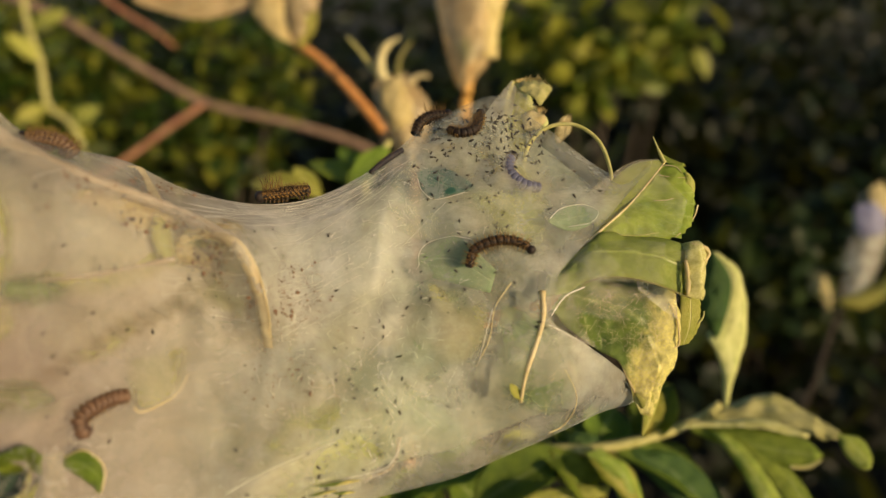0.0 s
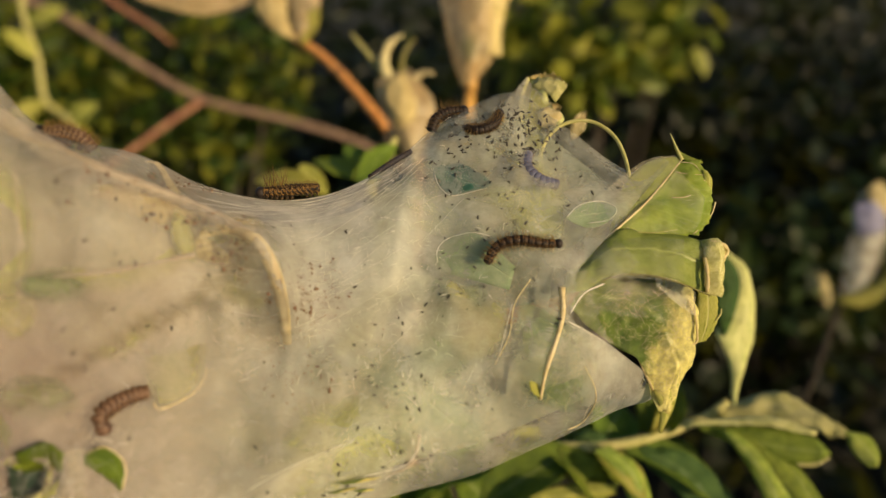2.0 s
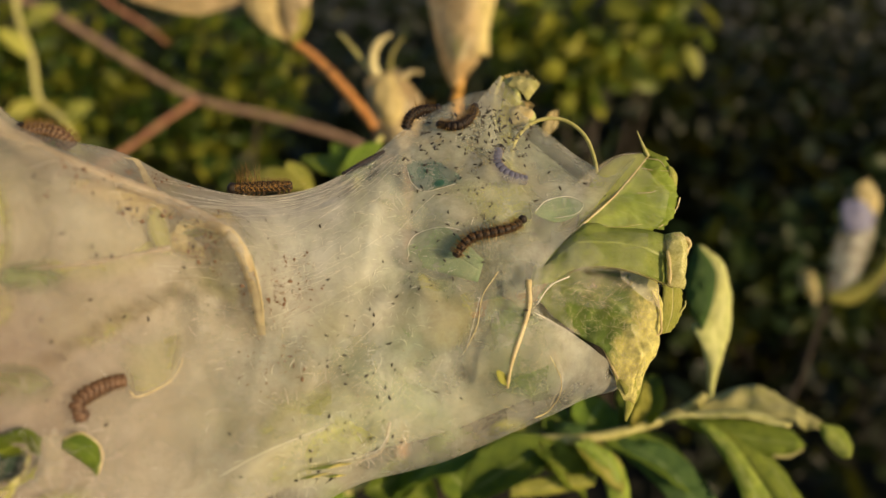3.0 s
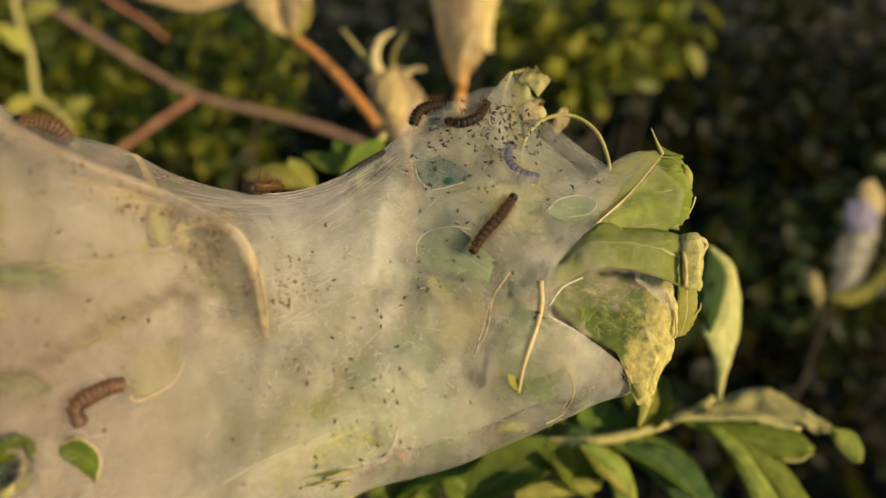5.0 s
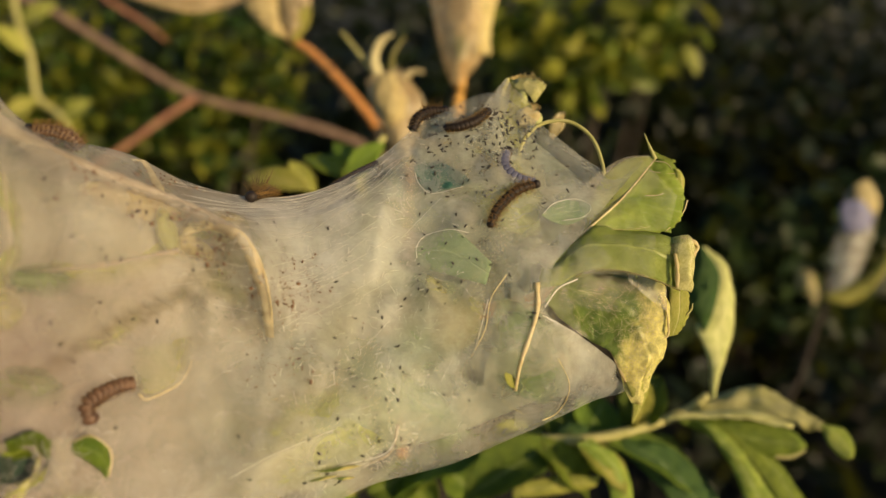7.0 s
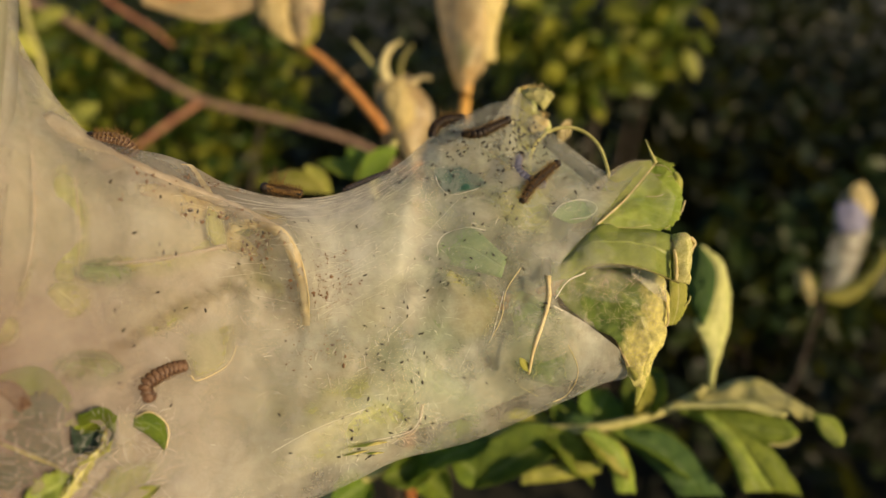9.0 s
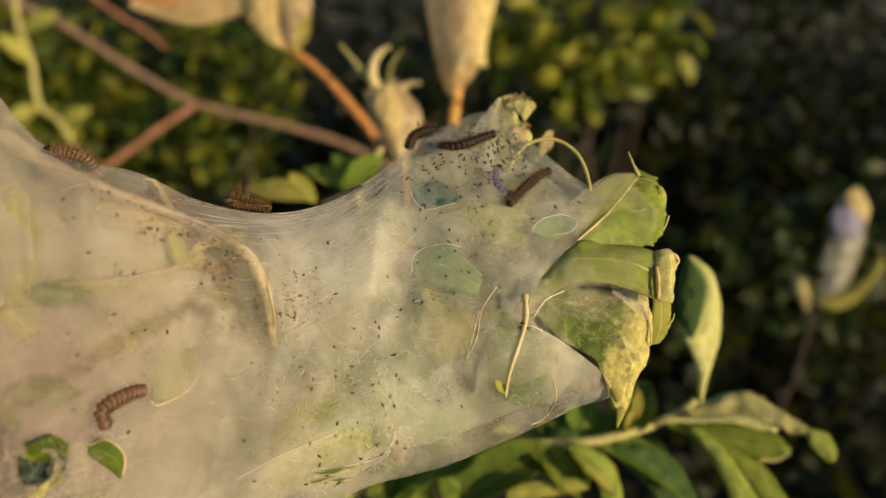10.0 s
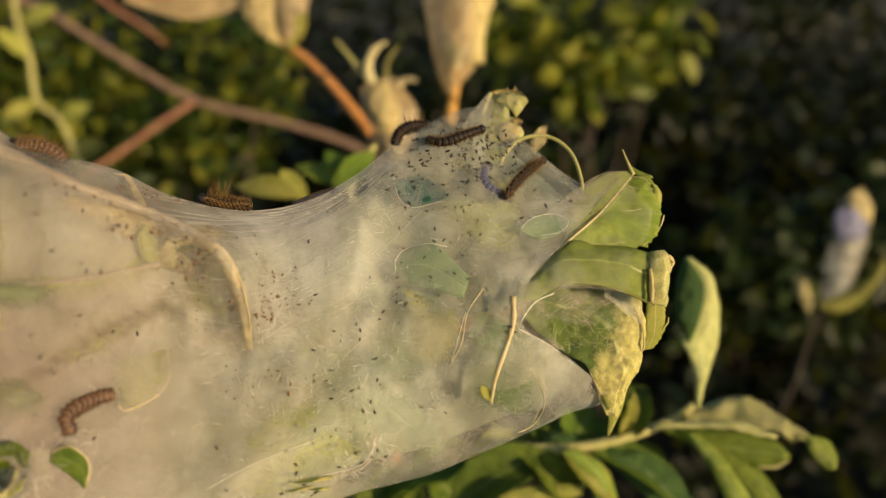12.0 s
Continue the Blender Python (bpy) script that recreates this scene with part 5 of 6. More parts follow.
      [(-5.57, 14.58, -1.57), (-5.19, 13.66, -2.04), (-5.10, 13.23, -2.54), (-5.28, 12.98, -2.91), (-5.71, 12.62, -3.08)],
      LEAF_GLOW, "pale leaf close under the silk", bulge=0.04, crinkle=0.03, seed=83)
# pale cord paints the lit rim of the leaf
part("silk_cord", tube([(-5.03, 13.20, -2.31), (-5.05, 13.10, -2.56), (-5.17, 12.96, -2.82), (-5.45, 12.75, -3.00), (-5.69, 12.53, -3.07), (-5.82, 12.54, -2.96)], 0.006, 0.012, 6, 6, 0.5), STALK_TAN, nest, "pale cord for the lit leaf rim under silk")
blade([(-6.49, 12.86, -3.99), (-6.02, 13.01, -4.59), (-5.26, 13.31, -5.14), (-3.98, 13.53, -5.35)], [(-6.36, 13.04, -3.49), (-5.67, 13.48, -3.63), (-4.84, 13.69, -4.14), (-3.77, 13.61, -4.91)], LEAF_SHADE, "soft-edged leaf inside the web", bulge=0.05, crinkle=0.05, seed=87)
blade([(-7.90, 12.22, -2.76), (-7.47, 12.53, -3.31), (-6.87, 12.78, -3.69)], [(-7.87, 12.25, -2.15), (-7.30, 12.60, -2.31), (-6.39, 13.11, -3.34)], LEAF_SHADE, "soft-edged leaf inside the web", bulge=0.05, crinkle=0.05, seed=88)
blade([(-2.55, 14.45, -2.53), (-1.55, 14.30, -3.47), (-0.46, 14.59, -4.28), (0.40, 14.88, -4.62)], [(-2.08, 14.63, -2.06), (-0.86, 14.73, -2.57), (0.28, 14.83, -3.60), (0.79, 15.02, -4.54)], LEAF_SILKED, "soft-edged leaf inside the web", bulge=0.05, crinkle=0.05, seed=89)
blade([(-1.40, 15.25, -0.60), (-1.00, 14.99, -1.60), (-0.10, 14.84, -2.59)], [(-0.64, 15.43, -0.47), (0.27, 15.13, -1.10), (0.53, 14.86, -2.46)], LEAF_SILKED, "soft-edged leaf inside the web", bulge=0.05, crinkle=0.05, seed=90)
# another lit rim put in as a pale cord
part("silk_cord", tube([(2.53, 13.80, -2.50), (2.79, 13.98, -3.01), (2.79, 14.14, -3.41), (2.61, 14.49, -3.84), (2.30, 14.46, -3.99)], 0.006, 0.012, 6, 6, 0.5), STALK_TAN, nest, "pale cord for the lit leaf rim under silk")
# leaves breaking through the veil low down; dark ones under it imitate shade
nest_leaf((-7.70, 11.20, -4.51), (-7.12, 11.93, -3.66), (0.2, -1, 0.2), 0.9, full=0.5, seed=19, material=LEAF_BLUE_SHADE)
nest_leaf((-7.77, 11.17, -3.65), (-7.00, 11.70, -3.68), (0.2, -1, 0.5), 0.34, full=0.5, seed=67, material=LEAF_GREEN, curl=0.8, wave=0.08, crinkle=0.1)
blade([(-6.66, 11.70, -3.83), (-6.42, 11.73, -3.99), (-6.22, 11.79, -4.18), (-6.10, 11.85, -4.36)], [(-6.65, 11.72, -3.65), (-6.40, 11.83, -3.57), (-6.14, 11.91, -3.77), (-6.04, 11.90, -4.15)],
      LEAF_DEEP, "olive leaf bent out through the tear", bulge=0.07, nl=20, nw=9, crinkle=0.06, seed=84)
# pale tube carries the light on the leaf's right edge
part("leaf_margin", tube([(-6.64, 11.70, -3.65), (-6.38, 11.80, -3.56), (-6.12, 11.88, -3.76), (-6.03, 11.90, -3.99), (-6.06, 11.83, -4.31)], 0.009, 0.015, 7, 6, 0.4, 6), STALK_TAN, nest, "curled pale leaf margin")
blade([(-7.84, 11.67, -4.03), (-7.48, 11.89, -4.09), (-6.85, 11.39, -3.84)], [(-7.42, 11.05, -3.42), (-7.11, 11.30, -3.37), (-6.85, 11.45, -3.55)], LEAF_DEEP, "dark olive leaf in the tear", bulge=0.06, nl=18, nw=7, crinkle=0.06, seed=91)
blade([(-7.47, 10.98, -4.14), (-7.65, 11.83, -4.39), (-6.97, 11.40, -4.02)], [(-7.56, 11.11, -3.65), (-7.72, 11.94, -3.94), (-6.91, 11.49, -3.81)], LEAF_BLUE_SHADE, "blue-grey leaf painting the dark of the tear", bulge=-0.05, nl=14, nw=7, seed=92)
blade([(-7.39, 11.00, -4.39), (-7.12, 11.19, -4.32), (-6.95, 11.37, -4.22)], [(-7.86, 11.70, -4.34), (-7.58, 11.88, -4.35), (-6.94, 11.42, -4.02)], LEAF_YELLOW, "curled yellow leaf edge", bulge=0.06, nl=14, nw=6, crinkle=0.06, seed=93)
blade([(-6.94, 11.58, -3.54), (-6.85, 11.52, -3.87), (-6.91, 11.40, -4.13), (-7.00, 11.26, -4.40)], [(-6.64, 11.76, -3.57), (-6.62, 11.67, -3.87), (-6.58, 11.63, -4.20), (-6.58, 11.52, -4.50)], SILK_FILM, "torn silk strip", "silk_gauze", bulge=0.02, thick=0, nl=18, nw=6, crinkle=0.03, seed=94)
nest_leaf((-7.60, 10.76, -5.00), (-7.12, 11.30, -4.12), (0.6, -1, 0.2), 0.36, full=0.35, seed=21, material=LEAF_GOLD, curl=1.4, wave=0.14, teeth=0.5, crinkle=0.12)
nest_leaf((-7.09, 11.28, -4.21), (-7.07, 11.47, -3.73), (0.6, -1, 0.2), 0.14, full=0.3, seed=61, material=LEAF_PALE, curl=1.4, wave=0.14, teeth=0.3)
nest_leaf((-7.46, 10.96, -4.59), (-8.05, 10.36, -4.84), (0.3, -1, 0.4), 0.75, full=0.5, seed=29, material=LEAF_FOLD, curl=1.4, wave=0.16, teeth=0.35, crinkle=0.16)
nest_leaf((-7.58, 10.99, -4.49), (-8.49, 10.26, -3.69), (0.3, -1, 0.4), 0.12, full=0.5, seed=43, material=LEAF_GLOW, curl=1.0, wave=0.10)
nest_leaf((-7.80, 11.19, -4.40), (-8.60, 10.59, -3.68), (0.1, -1, 0.2), 1.1, full=0.5, seed=42, material=LEAF_BLUE_SHADE, crinkle=0.05, teeth=0.3)
nest_leaf((-7.79, 11.37, -3.51), (-8.49, 10.74, -3.30), (0.1, -1, 0.2), 0.8, full=0.5, seed=74, material=LEAF_BLUE_SHADE, crinkle=0.05, teeth=0.3)
nest_leaf((-8.10, 10.78, -4.58), (-8.72, 10.15, -4.16), (0.1, -1, 0.2), 0.8, full=0.5, seed=75, material=LEAF_BLUE_SHADE, crinkle=0.05, teeth=0.3)
nest_leaf((-6.07, 12.65, -5.12), (-4.41, 13.31, -4.84), (0.1, -1, 0.2), 1.8, full=0.5, seed=69, material=LEAF_BLUE_SHADE, crinkle=0.05)
nest_leaf((-5.53, 12.84, -5.93), (-3.57, 13.55, -5.56), (0.1, -1, 0.2), 1.5, full=0.5, seed=71, material=LEAF_BLUE_SHADE, crinkle=0.05)
nest_leaf((-8.90, 10.41, -2.81), (-7.77, 11.53, -3.39), (0.1, -1, 0.2), 1.2, full=0.5, seed=72, material=LEAF_DEEP, crinkle=0.05)
nest_leaf((-6.86, 11.26, -5.30), (-6.12, 11.72, -5.03), (0.3, -1, 0.4), 0.35, full=0.5, seed=30, material=LEAF_FOLD, curl=1.0, wave=0.1)
nest_leaf((-7.33, 11.12, -5.14), (-6.25, 11.91, -4.63), (0.3, -1, 0.4), 0.6, full=0.5, seed=70, material=LEAF_FOLD, wave=0.08, crinkle=0.12, teeth=0.3)
for sliver in (((-2.47, 13.02, -4.65), (-1.62, 13.24, -4.59), 0.07), ((-2.63, 12.99, -4.83), (-2.06, 13.19, -4.77), 0.05), ((-2.16, 13.16, -4.84), (-1.74, 13.32, -4.86), 0.05)):
    nest_leaf(sliver[0], sliver[1], (0, -1, 0.3), sliver[2], full=0.5, seed=31, material=LEAF_CUP)

blade([(-5.03, 12.73, 0.09), (-4.55, 12.81, 0.20), (-4.06, 12.57, 0.05), (-3.81, 12.63, -0.31), (-3.70, 12.92, -0.86), (-3.65, 13.23, -1.42), (-3.66, 13.58, -2.01)],
      [(-5.00, 12.73, 0.26), (-4.50, 12.79, 0.35), (-3.89, 12.49, 0.22), (-3.60, 12.67, -0.18), (-3.44, 12.87, -0.76), (-3.41, 13.14, -1.37), (-3.47, 13.58, -2.01)],
      SILK_RIM, "silk over the leaf edge along the fold", "silk_fold", bulge=0.07, thick=0, nl=44, nw=9, crinkle=0.06, seed=81)
# pale strip paints the sun on the fold's steep edge
part("leaf_margin", tube([(-3.68, 12.51, -0.07), (-3.56, 12.67, -0.31), (-3.44, 12.79, -0.78), (-3.41, 13.09, -1.36), (-3.47, 13.41, -1.78)], 0.006, 0.015, 8, 6, 0.9, 3), STALK_TAN, nest, "pale strip for the sunlit fold edge")
blade([(-6.43, 13.55, 1.69), (-6.28, 13.74, 1.62), (-5.94, 13.33, 1.26), (-5.59, 12.79, 0.93)], [(-6.36, 13.76, 1.70), (-6.21, 13.93, 1.60), (-5.82, 13.51, 1.21), (-5.39, 12.98, 0.90)],
      SILK_RIM, "raised silk ridge", "silk_fold", bulge=0.05, thick=0, nl=20, nw=5, crinkle=0.04, seed=85)
# the next two cords stand in for bright creases in the silk
part("silk_cord", tube([(-7.60, 11.74, -0.59), (-6.72, 11.95, -0.52), (-5.96, 12.47, -0.39), (-5.17, 12.87, -0.19)], 0.03, 0.05, 8, 6, 0.5), SILK_HEM, nest, "pale cord for a bright crease")
part("silk_cord", tube([(-4.10, 12.59, -4.63), (-3.30, 12.82, -4.23), (-2.18, 13.26, -3.86)], 0.008, 0.006, 6), THREAD, nest, "taut silk cord")
part("silk_cord", tube([(-2.07, 13.27, -4.60), (-1.18, 13.41, -4.42), (-0.90, 13.42, -4.08)], 0.012, 0.007, 6), THREAD, nest, "taut silk cord")
part("leaf_stalk", tube([(1.95, 16.30, 1.53), (2.06, 16.40, 2.45), (2.53, 16.50, 2.98), (3.21, 16.40, 3.06), (3.76, 16.20, 2.65), (3.99, 15.90, 1.90), (3.99, 15.60, 1.07)], 0.055, 0.045, 8), STALK, nest, "bare bent leaf stalk")
part("leaf_stalk", tube([(2.12, 14.19, -0.89), (2.11, 14.04, -1.42), (1.97, 13.85, -1.87), (1.72, 13.74, -2.55), (1.61, 13.84, -3.18)], 0.062, 0.04, 8, 6, 0.3, 2), STALK_TAN, nest, "bare tan leaf stalk")
nest_leaf((1.65, 13.82, -3.13), (1.38, 13.77, -2.79), (0.5, -1, 0.2), 0.22, full=0.5, seed=62, material=LEAF_YELLOW)
part("leaf_stalk", tube([(1.45, 14.15, -0.71), (1.10, 14.06, -1.24), (0.97, 13.92, -1.88), (0.68, 13.91, -2.46)], 0.012, 0.006, 6, 6, 0.4, 3), STALK_TAN, nest, "thin dry leaf stalk")
part("leaf_stalk", tube([(2.30, 14.20, -1.43), (2.62, 14.30, -1.02), (3.06, 14.40, -0.82)], 0.012, 0.018, 6), THREAD, nest, "thick silk cord")

part("stalk_scar", tube([(1.97, 13.95, -1.52), (2.07, 13.94, -1.53)], 0.030, 0.026, 6, 3), FRASS, nest, "dark scar on the stalk")
part("stalk_scar", tube([(1.97, 13.95, -1.66), (2.07, 13.94, -1.67)], 0.030, 0.026, 6, 3), FRASS, nest, "dark scar on the stalk")

def threads(count, seed):
    """Loose threads of silk that lie on the veil."""
    rng = random.Random(seed)
    V, Fs = [], []
    for i in range(count):
        f, th = rng.gauss(0.52, 0.08), math.radians(rng.uniform(20, 170))
        p = Vector(skin(f, th))
        q = Vector(skin(min(f + 0.01, 1), th)) - p
        r = Vector(skin(f, th + 0.02)) - p
        saddle = math.exp(-((f - 0.47) / 0.08) ** 2) * (1 if th < 1.6 else 0.3)
        ang = rng.gauss(0, 0.25) if rng.random() < saddle else rng.uniform(-1.6, 1.6)
        d = (q.normalized() * math.cos(ang) + r.normalized() * math.sin(ang)).normalized()
        nrm = q.cross(r).normalized()
        if nrm.y > 0:
            nrm = -nrm
        L = min(rng.expovariate(1 / 0.09) + 0.05, 0.6)
        bend = rng.uniform(-0.25, 0.25) * L
        s = d.cross(nrm)
        w = rng.uniform(0.0016, 0.0045)
        k = len(V)
        for j in range(5):
            g = j / 4
            c = p + d * (L * (g - 0.5)) + s * (bend * (4 * g * (1 - g))) + nrm * 0.012
            for m in range(3):
                a = 2.094 * m
                V.append(W(c + s * (w * math.cos(a)) + nrm * (w * math.sin(a))))
        for j in range(4):
            for m in range(3):
                Fs.append((k + j * 3 + m, k + j * 3 + (m + 1) % 3, k + j * 3 + 3 + (m + 1) % 3, k + j * 3 + 3 + m))
    return V, Fs


for hem, width in (
        ([(-8.52, 11.92, 2.38), (-7.53, 11.95, 1.77), (-6.44, 11.99, 1.27), (-5.72, 12.87, 0.95), (-4.86, 13.06, 0.58), (-3.98, 12.72, 0.17)], 0.18),
        ([(-7.70, 11.43, 1.31), (-7.56, 11.35, 0.19), (-7.65, 11.47, -0.81)], 0.02),
        ([(-9.21, 11.92, 3.65), (-8.42, 11.22, 1.83), (-8.23, 11.03, 0.18), (-8.37, 10.91, -1.00)], 0.03),
        ([(-0.87, 13.52, -3.83), (-1.08, 13.51, -4.45), (-1.97, 13.36, -4.72)], 0.035),
        ([(2.58, 13.91, -2.35), (2.83, 14.05, -2.96), (2.63, 14.38, -3.71)], 0.025)):
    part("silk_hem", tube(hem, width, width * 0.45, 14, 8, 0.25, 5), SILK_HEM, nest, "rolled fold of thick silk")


def tangle(corners, count, seed, mean=0.22, fine=1.0):
    """Loose curled threads across a gap between leaves."""
    rng = random.Random(seed)
    a, b, c, d = (Vector(v) for v in corners)
    V, Fs = [], []
    for i in range(count):
        u, v = rng.random(), rng.random()
        p = (a * (1 - u) + b * u) * (1 - v) + (d * (1 - u) + c * u) * v
        t = rng.uniform(0, 6.28)
        L = min(rng.expovariate(1 / mean) + 0.05, 1.1)
        e = Vector((math.cos(t), rng.uniform(-0.3, 0.3), math.sin(t))) * L
        s = Vector((-math.sin(t), 0, math.cos(t))) * (L * rng.uniform(-0.4, 0.4))
        w = rng.uniform(0.0016, 0.0045) * fine
        g = tube([p - e / 2, p + s, p + e / 2], w, w * 0.7, 3, 3)
        k = len(V)
        V += g[0]
        Fs += [tuple(j + k for j in f) for f in g[1]]
    return V, Fs


part("silk_tangle", tangle(((2.54, 14.50, -1.17), (4.74, 14.60, -0.87), (4.77, 14.70, -2.06), (3.37, 14.60, -2.05)), 240, 8, 0.10, 0.8), THREAD_GOLD, nest, "loose shining silk threads", "stuff")
def gauze(corners, n, seed):
    """A thin slack sheet of silk between four corners."""
    a, b, c, d = (Vector(v) for v in corners)
    V, Fs = [], []
    for i in range(n + 1):
        for j in range(n + 1):
            u, v = i / n, j / n
            p = (a * (1 - u) + b * u) * (1 - v) + (d * (1 - u) + c * u) * v
            p += Vector((0, 0.35 * math.sin(math.pi * u) * math.sin(math.pi * v) + 0.1 * noise.noise(p * 1.5 + Vector((seed, 0, 0))), 0))
            V.append(W(p))
    for i in range(n):
        for j in range(n):
            k = i * (n + 1) + j
            Fs.append((k, k + 1, k + n + 2, k + n + 1))
    return V, Fs


blade([(0.98, 16.90, 3.30), (1.34, 17.20, 3.85), (1.83, 17.75, 4.49)], [(1.60, 16.50, 2.41), (1.73, 17.00, 3.23), (1.94, 17.60, 4.24)], SILK_VEIL, "thin silk drawn up to the crumpled leaf", "silk_gauze", thick=0, crinkle=0.03, seed=98)
blade([(1.62, 16.70, 2.75), (1.73, 17.00, 3.38), (1.93, 17.50, 4.22)], [(2.41, 16.70, 2.61), (2.51, 17.00, 3.24), (2.41, 17.30, 3.73)], SILK_FILM, "thin silk drawn over the crumpled leaf", "silk_gauze", thick=0, crinkle=0.05, seed=99)
part("leaf_rib", tube([(1.92, 18.30, 4.57), (1.77, 18.00, 3.98), (1.66, 17.50, 3.20), (1.76, 17.00, 2.54)], 0.05, 0.04, 6), STALK, nest, "pale leaf rib")
nest_leaf((1.87, 18.20, 4.46), (2.90, 18.00, 4.32), (0.4, -1, 0.3), 0.6, full=0.5, seed=63, material=LEAF_CREAM, curl=1.3, wave=0.12, teeth=0.3, crinkle=0.12)
nest_leaf((2.14, 17.90, 3.50), (2.78, 17.80, 3.70), (0.4, -1, 0.3), 0.5, full=0.5, seed=64, material=LEAF_CREAM, curl=1.3, wave=0.12, teeth=0.3, crinkle=0.12)
nest_leaf((1.73, 17.60, 3.07), (2.46, 17.70, 3.76), (0.4, -1, 0.3), 0.8, full=0.5, seed=65, material=LEAF_LIME, curl=0.9, wave=0.10, teeth=0.2, crinkle=0.12)
part("silk_gauze", gauze(((2.31, 14.30, -0.59), (5.40, 14.45, 0.01), (4.97, 15.40, -2.86), (2.18, 14.20, -1.67)), 24, 1), SILK_THIN, nest, "thin silk gauze before the leaf tips")
part("silk_cord", tube([(2.26, 14.20, -1.61), (3.06, 14.70, -2.06), (3.92, 15.10, -2.70), (4.52, 15.50, -3.53)], 0.012, 0.012, 6), THREAD, nest, "taut silk cord")


for rim in ([(-0.52, 14.61, -0.36), (-0.53, 14.68, -0.11), (-0.32, 14.71, 0.14), (0.20, 14.56, 0.28), (0.64, 14.48, 0.21)],
            [(2.36, 14.79, 0.66), (2.63, 14.93, 0.90), (3.14, 15.07, 1.01), (3.48, 14.97, 0.85), (3.29, 14.81, 0.59), (2.76, 14.76, 0.49)],
            [(-0.59, 15.35, 1.64), (-0.48, 15.19, 1.34), (-0.17, 15.05, 1.12), (0.52, 14.95, 1.28)],
                    [(1.05, 14.06, -1.24), (0.87, 13.94, -1.88), (0.73, 13.89, -2.40)]):
    part("silk_cord", tube(rim, 0.007, 0.004, 5, 5, 0.5), THREAD, nest, "fine silk edge drawn over a leaf")


def long_threads(count, seed):
    """Taut threads drawn along the saddle of the nest."""
    rng = random.Random(seed)
    geos = []
    for i in range(count):
        f, th = rng.gauss(0.50, 0.06), math.radians(abs(rng.gauss(0, 38)) + 3)
        span, drift = rng.uniform(0.02, 0.10), rng.gauss(0, 0.10)
        pts = []
        for k in range(5):
            p = Vector(skin(f + span * (k / 4 - 0.5), th + drift * (k / 4 - 0.5)))
            pts.append(p + Vector((0, -0.02, 0.008)))
        w = rng.uniform(0.0014, 0.0034)
        geos.append(tube(pts, w, w * 0.8, 3, 2))
    return joined(geos)[:2]


part("long_silk_threads", long_threads(120, 6), THREAD, nest, "taut silk threads across the saddle", "stuff")
part("silk_tangle", tangle(((3.93, 14.60, -2.05), (5.17, 14.75, -1.31), (4.78, 14.70, -3.06), (4.23, 14.62, -3.17)), 420, 18, 0.07, 0.9), THREAD_GOLD, nest, "felt of short golden threads", "stuff")
part("silk_tangle", tangle(((1.43, 13.92, -1.76), (2.80, 14.02, -2.13), (2.69, 14.04, -3.32), (1.54, 13.86, -3.28)), 45, 28), STALK, nest, "curled golden threads", "stuff")
part("silk_tangle", tangle(((-8.34, 10.18, -3.16), (-6.07, 12.04, -3.51), (-5.84, 11.74, -5.21), (-8.26, 10.06, -4.63)), 200, 9), THREAD, nest, "loose shining silk threads", "stuff")
def glints(count, seed, w0, w1):
    """Short white strands set a little off the veil to imitate its glints."""
    rng = random.Random(seed)
    geos = []
    for i in range(count):
        p = Vector(skin(rng.gauss(0.55, 0.075), math.radians(rng.uniform(45, 150)))) + Vector((0, -0.03, 0))
        t = rng.choice((rng.gauss(0.0, 0.35), rng.gauss(1.6, 0.4)))
        e = Vector((math.cos(t), rng.uniform(-0.3, 0.3), math.sin(t))) * rng.uniform(0.05, 0.22) * (0.6 if w1 > 0.01 else 1.0)
        w = rng.uniform(w0, w1)
        geos.append(tube([p - e / 2, p + Vector((0, -0.01, 0.01)), p + e / 2], w, w * 0.6, 4, 2))
    return joined(geos)[:2]


part("strand_felt", glints(30, 16, 0.006, 0.009), THREAD, nest, "short thick shining silk strands", "stuff")
part("strand_felt", glints(420, 15, 0.002, 0.005), THREAD, nest, "short bright silk strands", "stuff")
part("silk_tangle", tangle(((-3.55, 12.79, -0.40), (-2.53, 14.30, -0.44), (-2.37, 13.47, -2.81), (-3.73, 13.43, -2.80)), 160, 41, 0.05, 0.7), CRUMB, nest, "short rusty fibres in the silk", "stuff")
part("silk_tangle", tangle(((2.02, 13.86, -1.95), (3.97, 14.98, -2.61), (3.38, 14.61, -3.42), (1.92, 13.96, -3.39)), 120, 42, 0.06, 0.9), THREAD, nest, "short bright silk strands", "stuff")
part("silk_threads", threads(130, 5), THREAD, nest, "loose shining silk threads", "stuff")


# ---- caterpillars ----
def ring_body(length, r, angles=None, grow=1.0, belly=0.82, sides=14):
    """One body ring along x, round like a bead; angles limits it to a band of the back (degrees from the top)."""
    prof = ((-0.62, 0.70), (-0.48, 0.90), (-0.22, 1.0), (0.0, 0.97), (0.22, 1.0), (0.48, 0.90), (0.62, 0.70))
    full = angles is None
    if full:
        ang = [2 * math.pi * k / sides for k in range(sides)]
    else:
        m = 4 if angles[1] - angles[0] < 60 else 12
        ang = [math.radians(angles[0] + (angles[1] - angles[0]) * k / (m - 1)) for k in range(m)]
        prof = prof[1:6]
    V, Fs, m = [], [], len(ang)
    for x, q in prof:
        for a in ang:
            z = math.cos(a)
            V.append((x * length, grow * r * q * math.sin(a), grow * r * q * (z if z > 0 else z * belly)))
    for i in range(len(prof) - 1):
        for k in range(m if full else m - 1):
            a, b = i * m + k, i * m + (k + 1) % m
            Fs.append((a, b, b + m, a + m))
    if full:
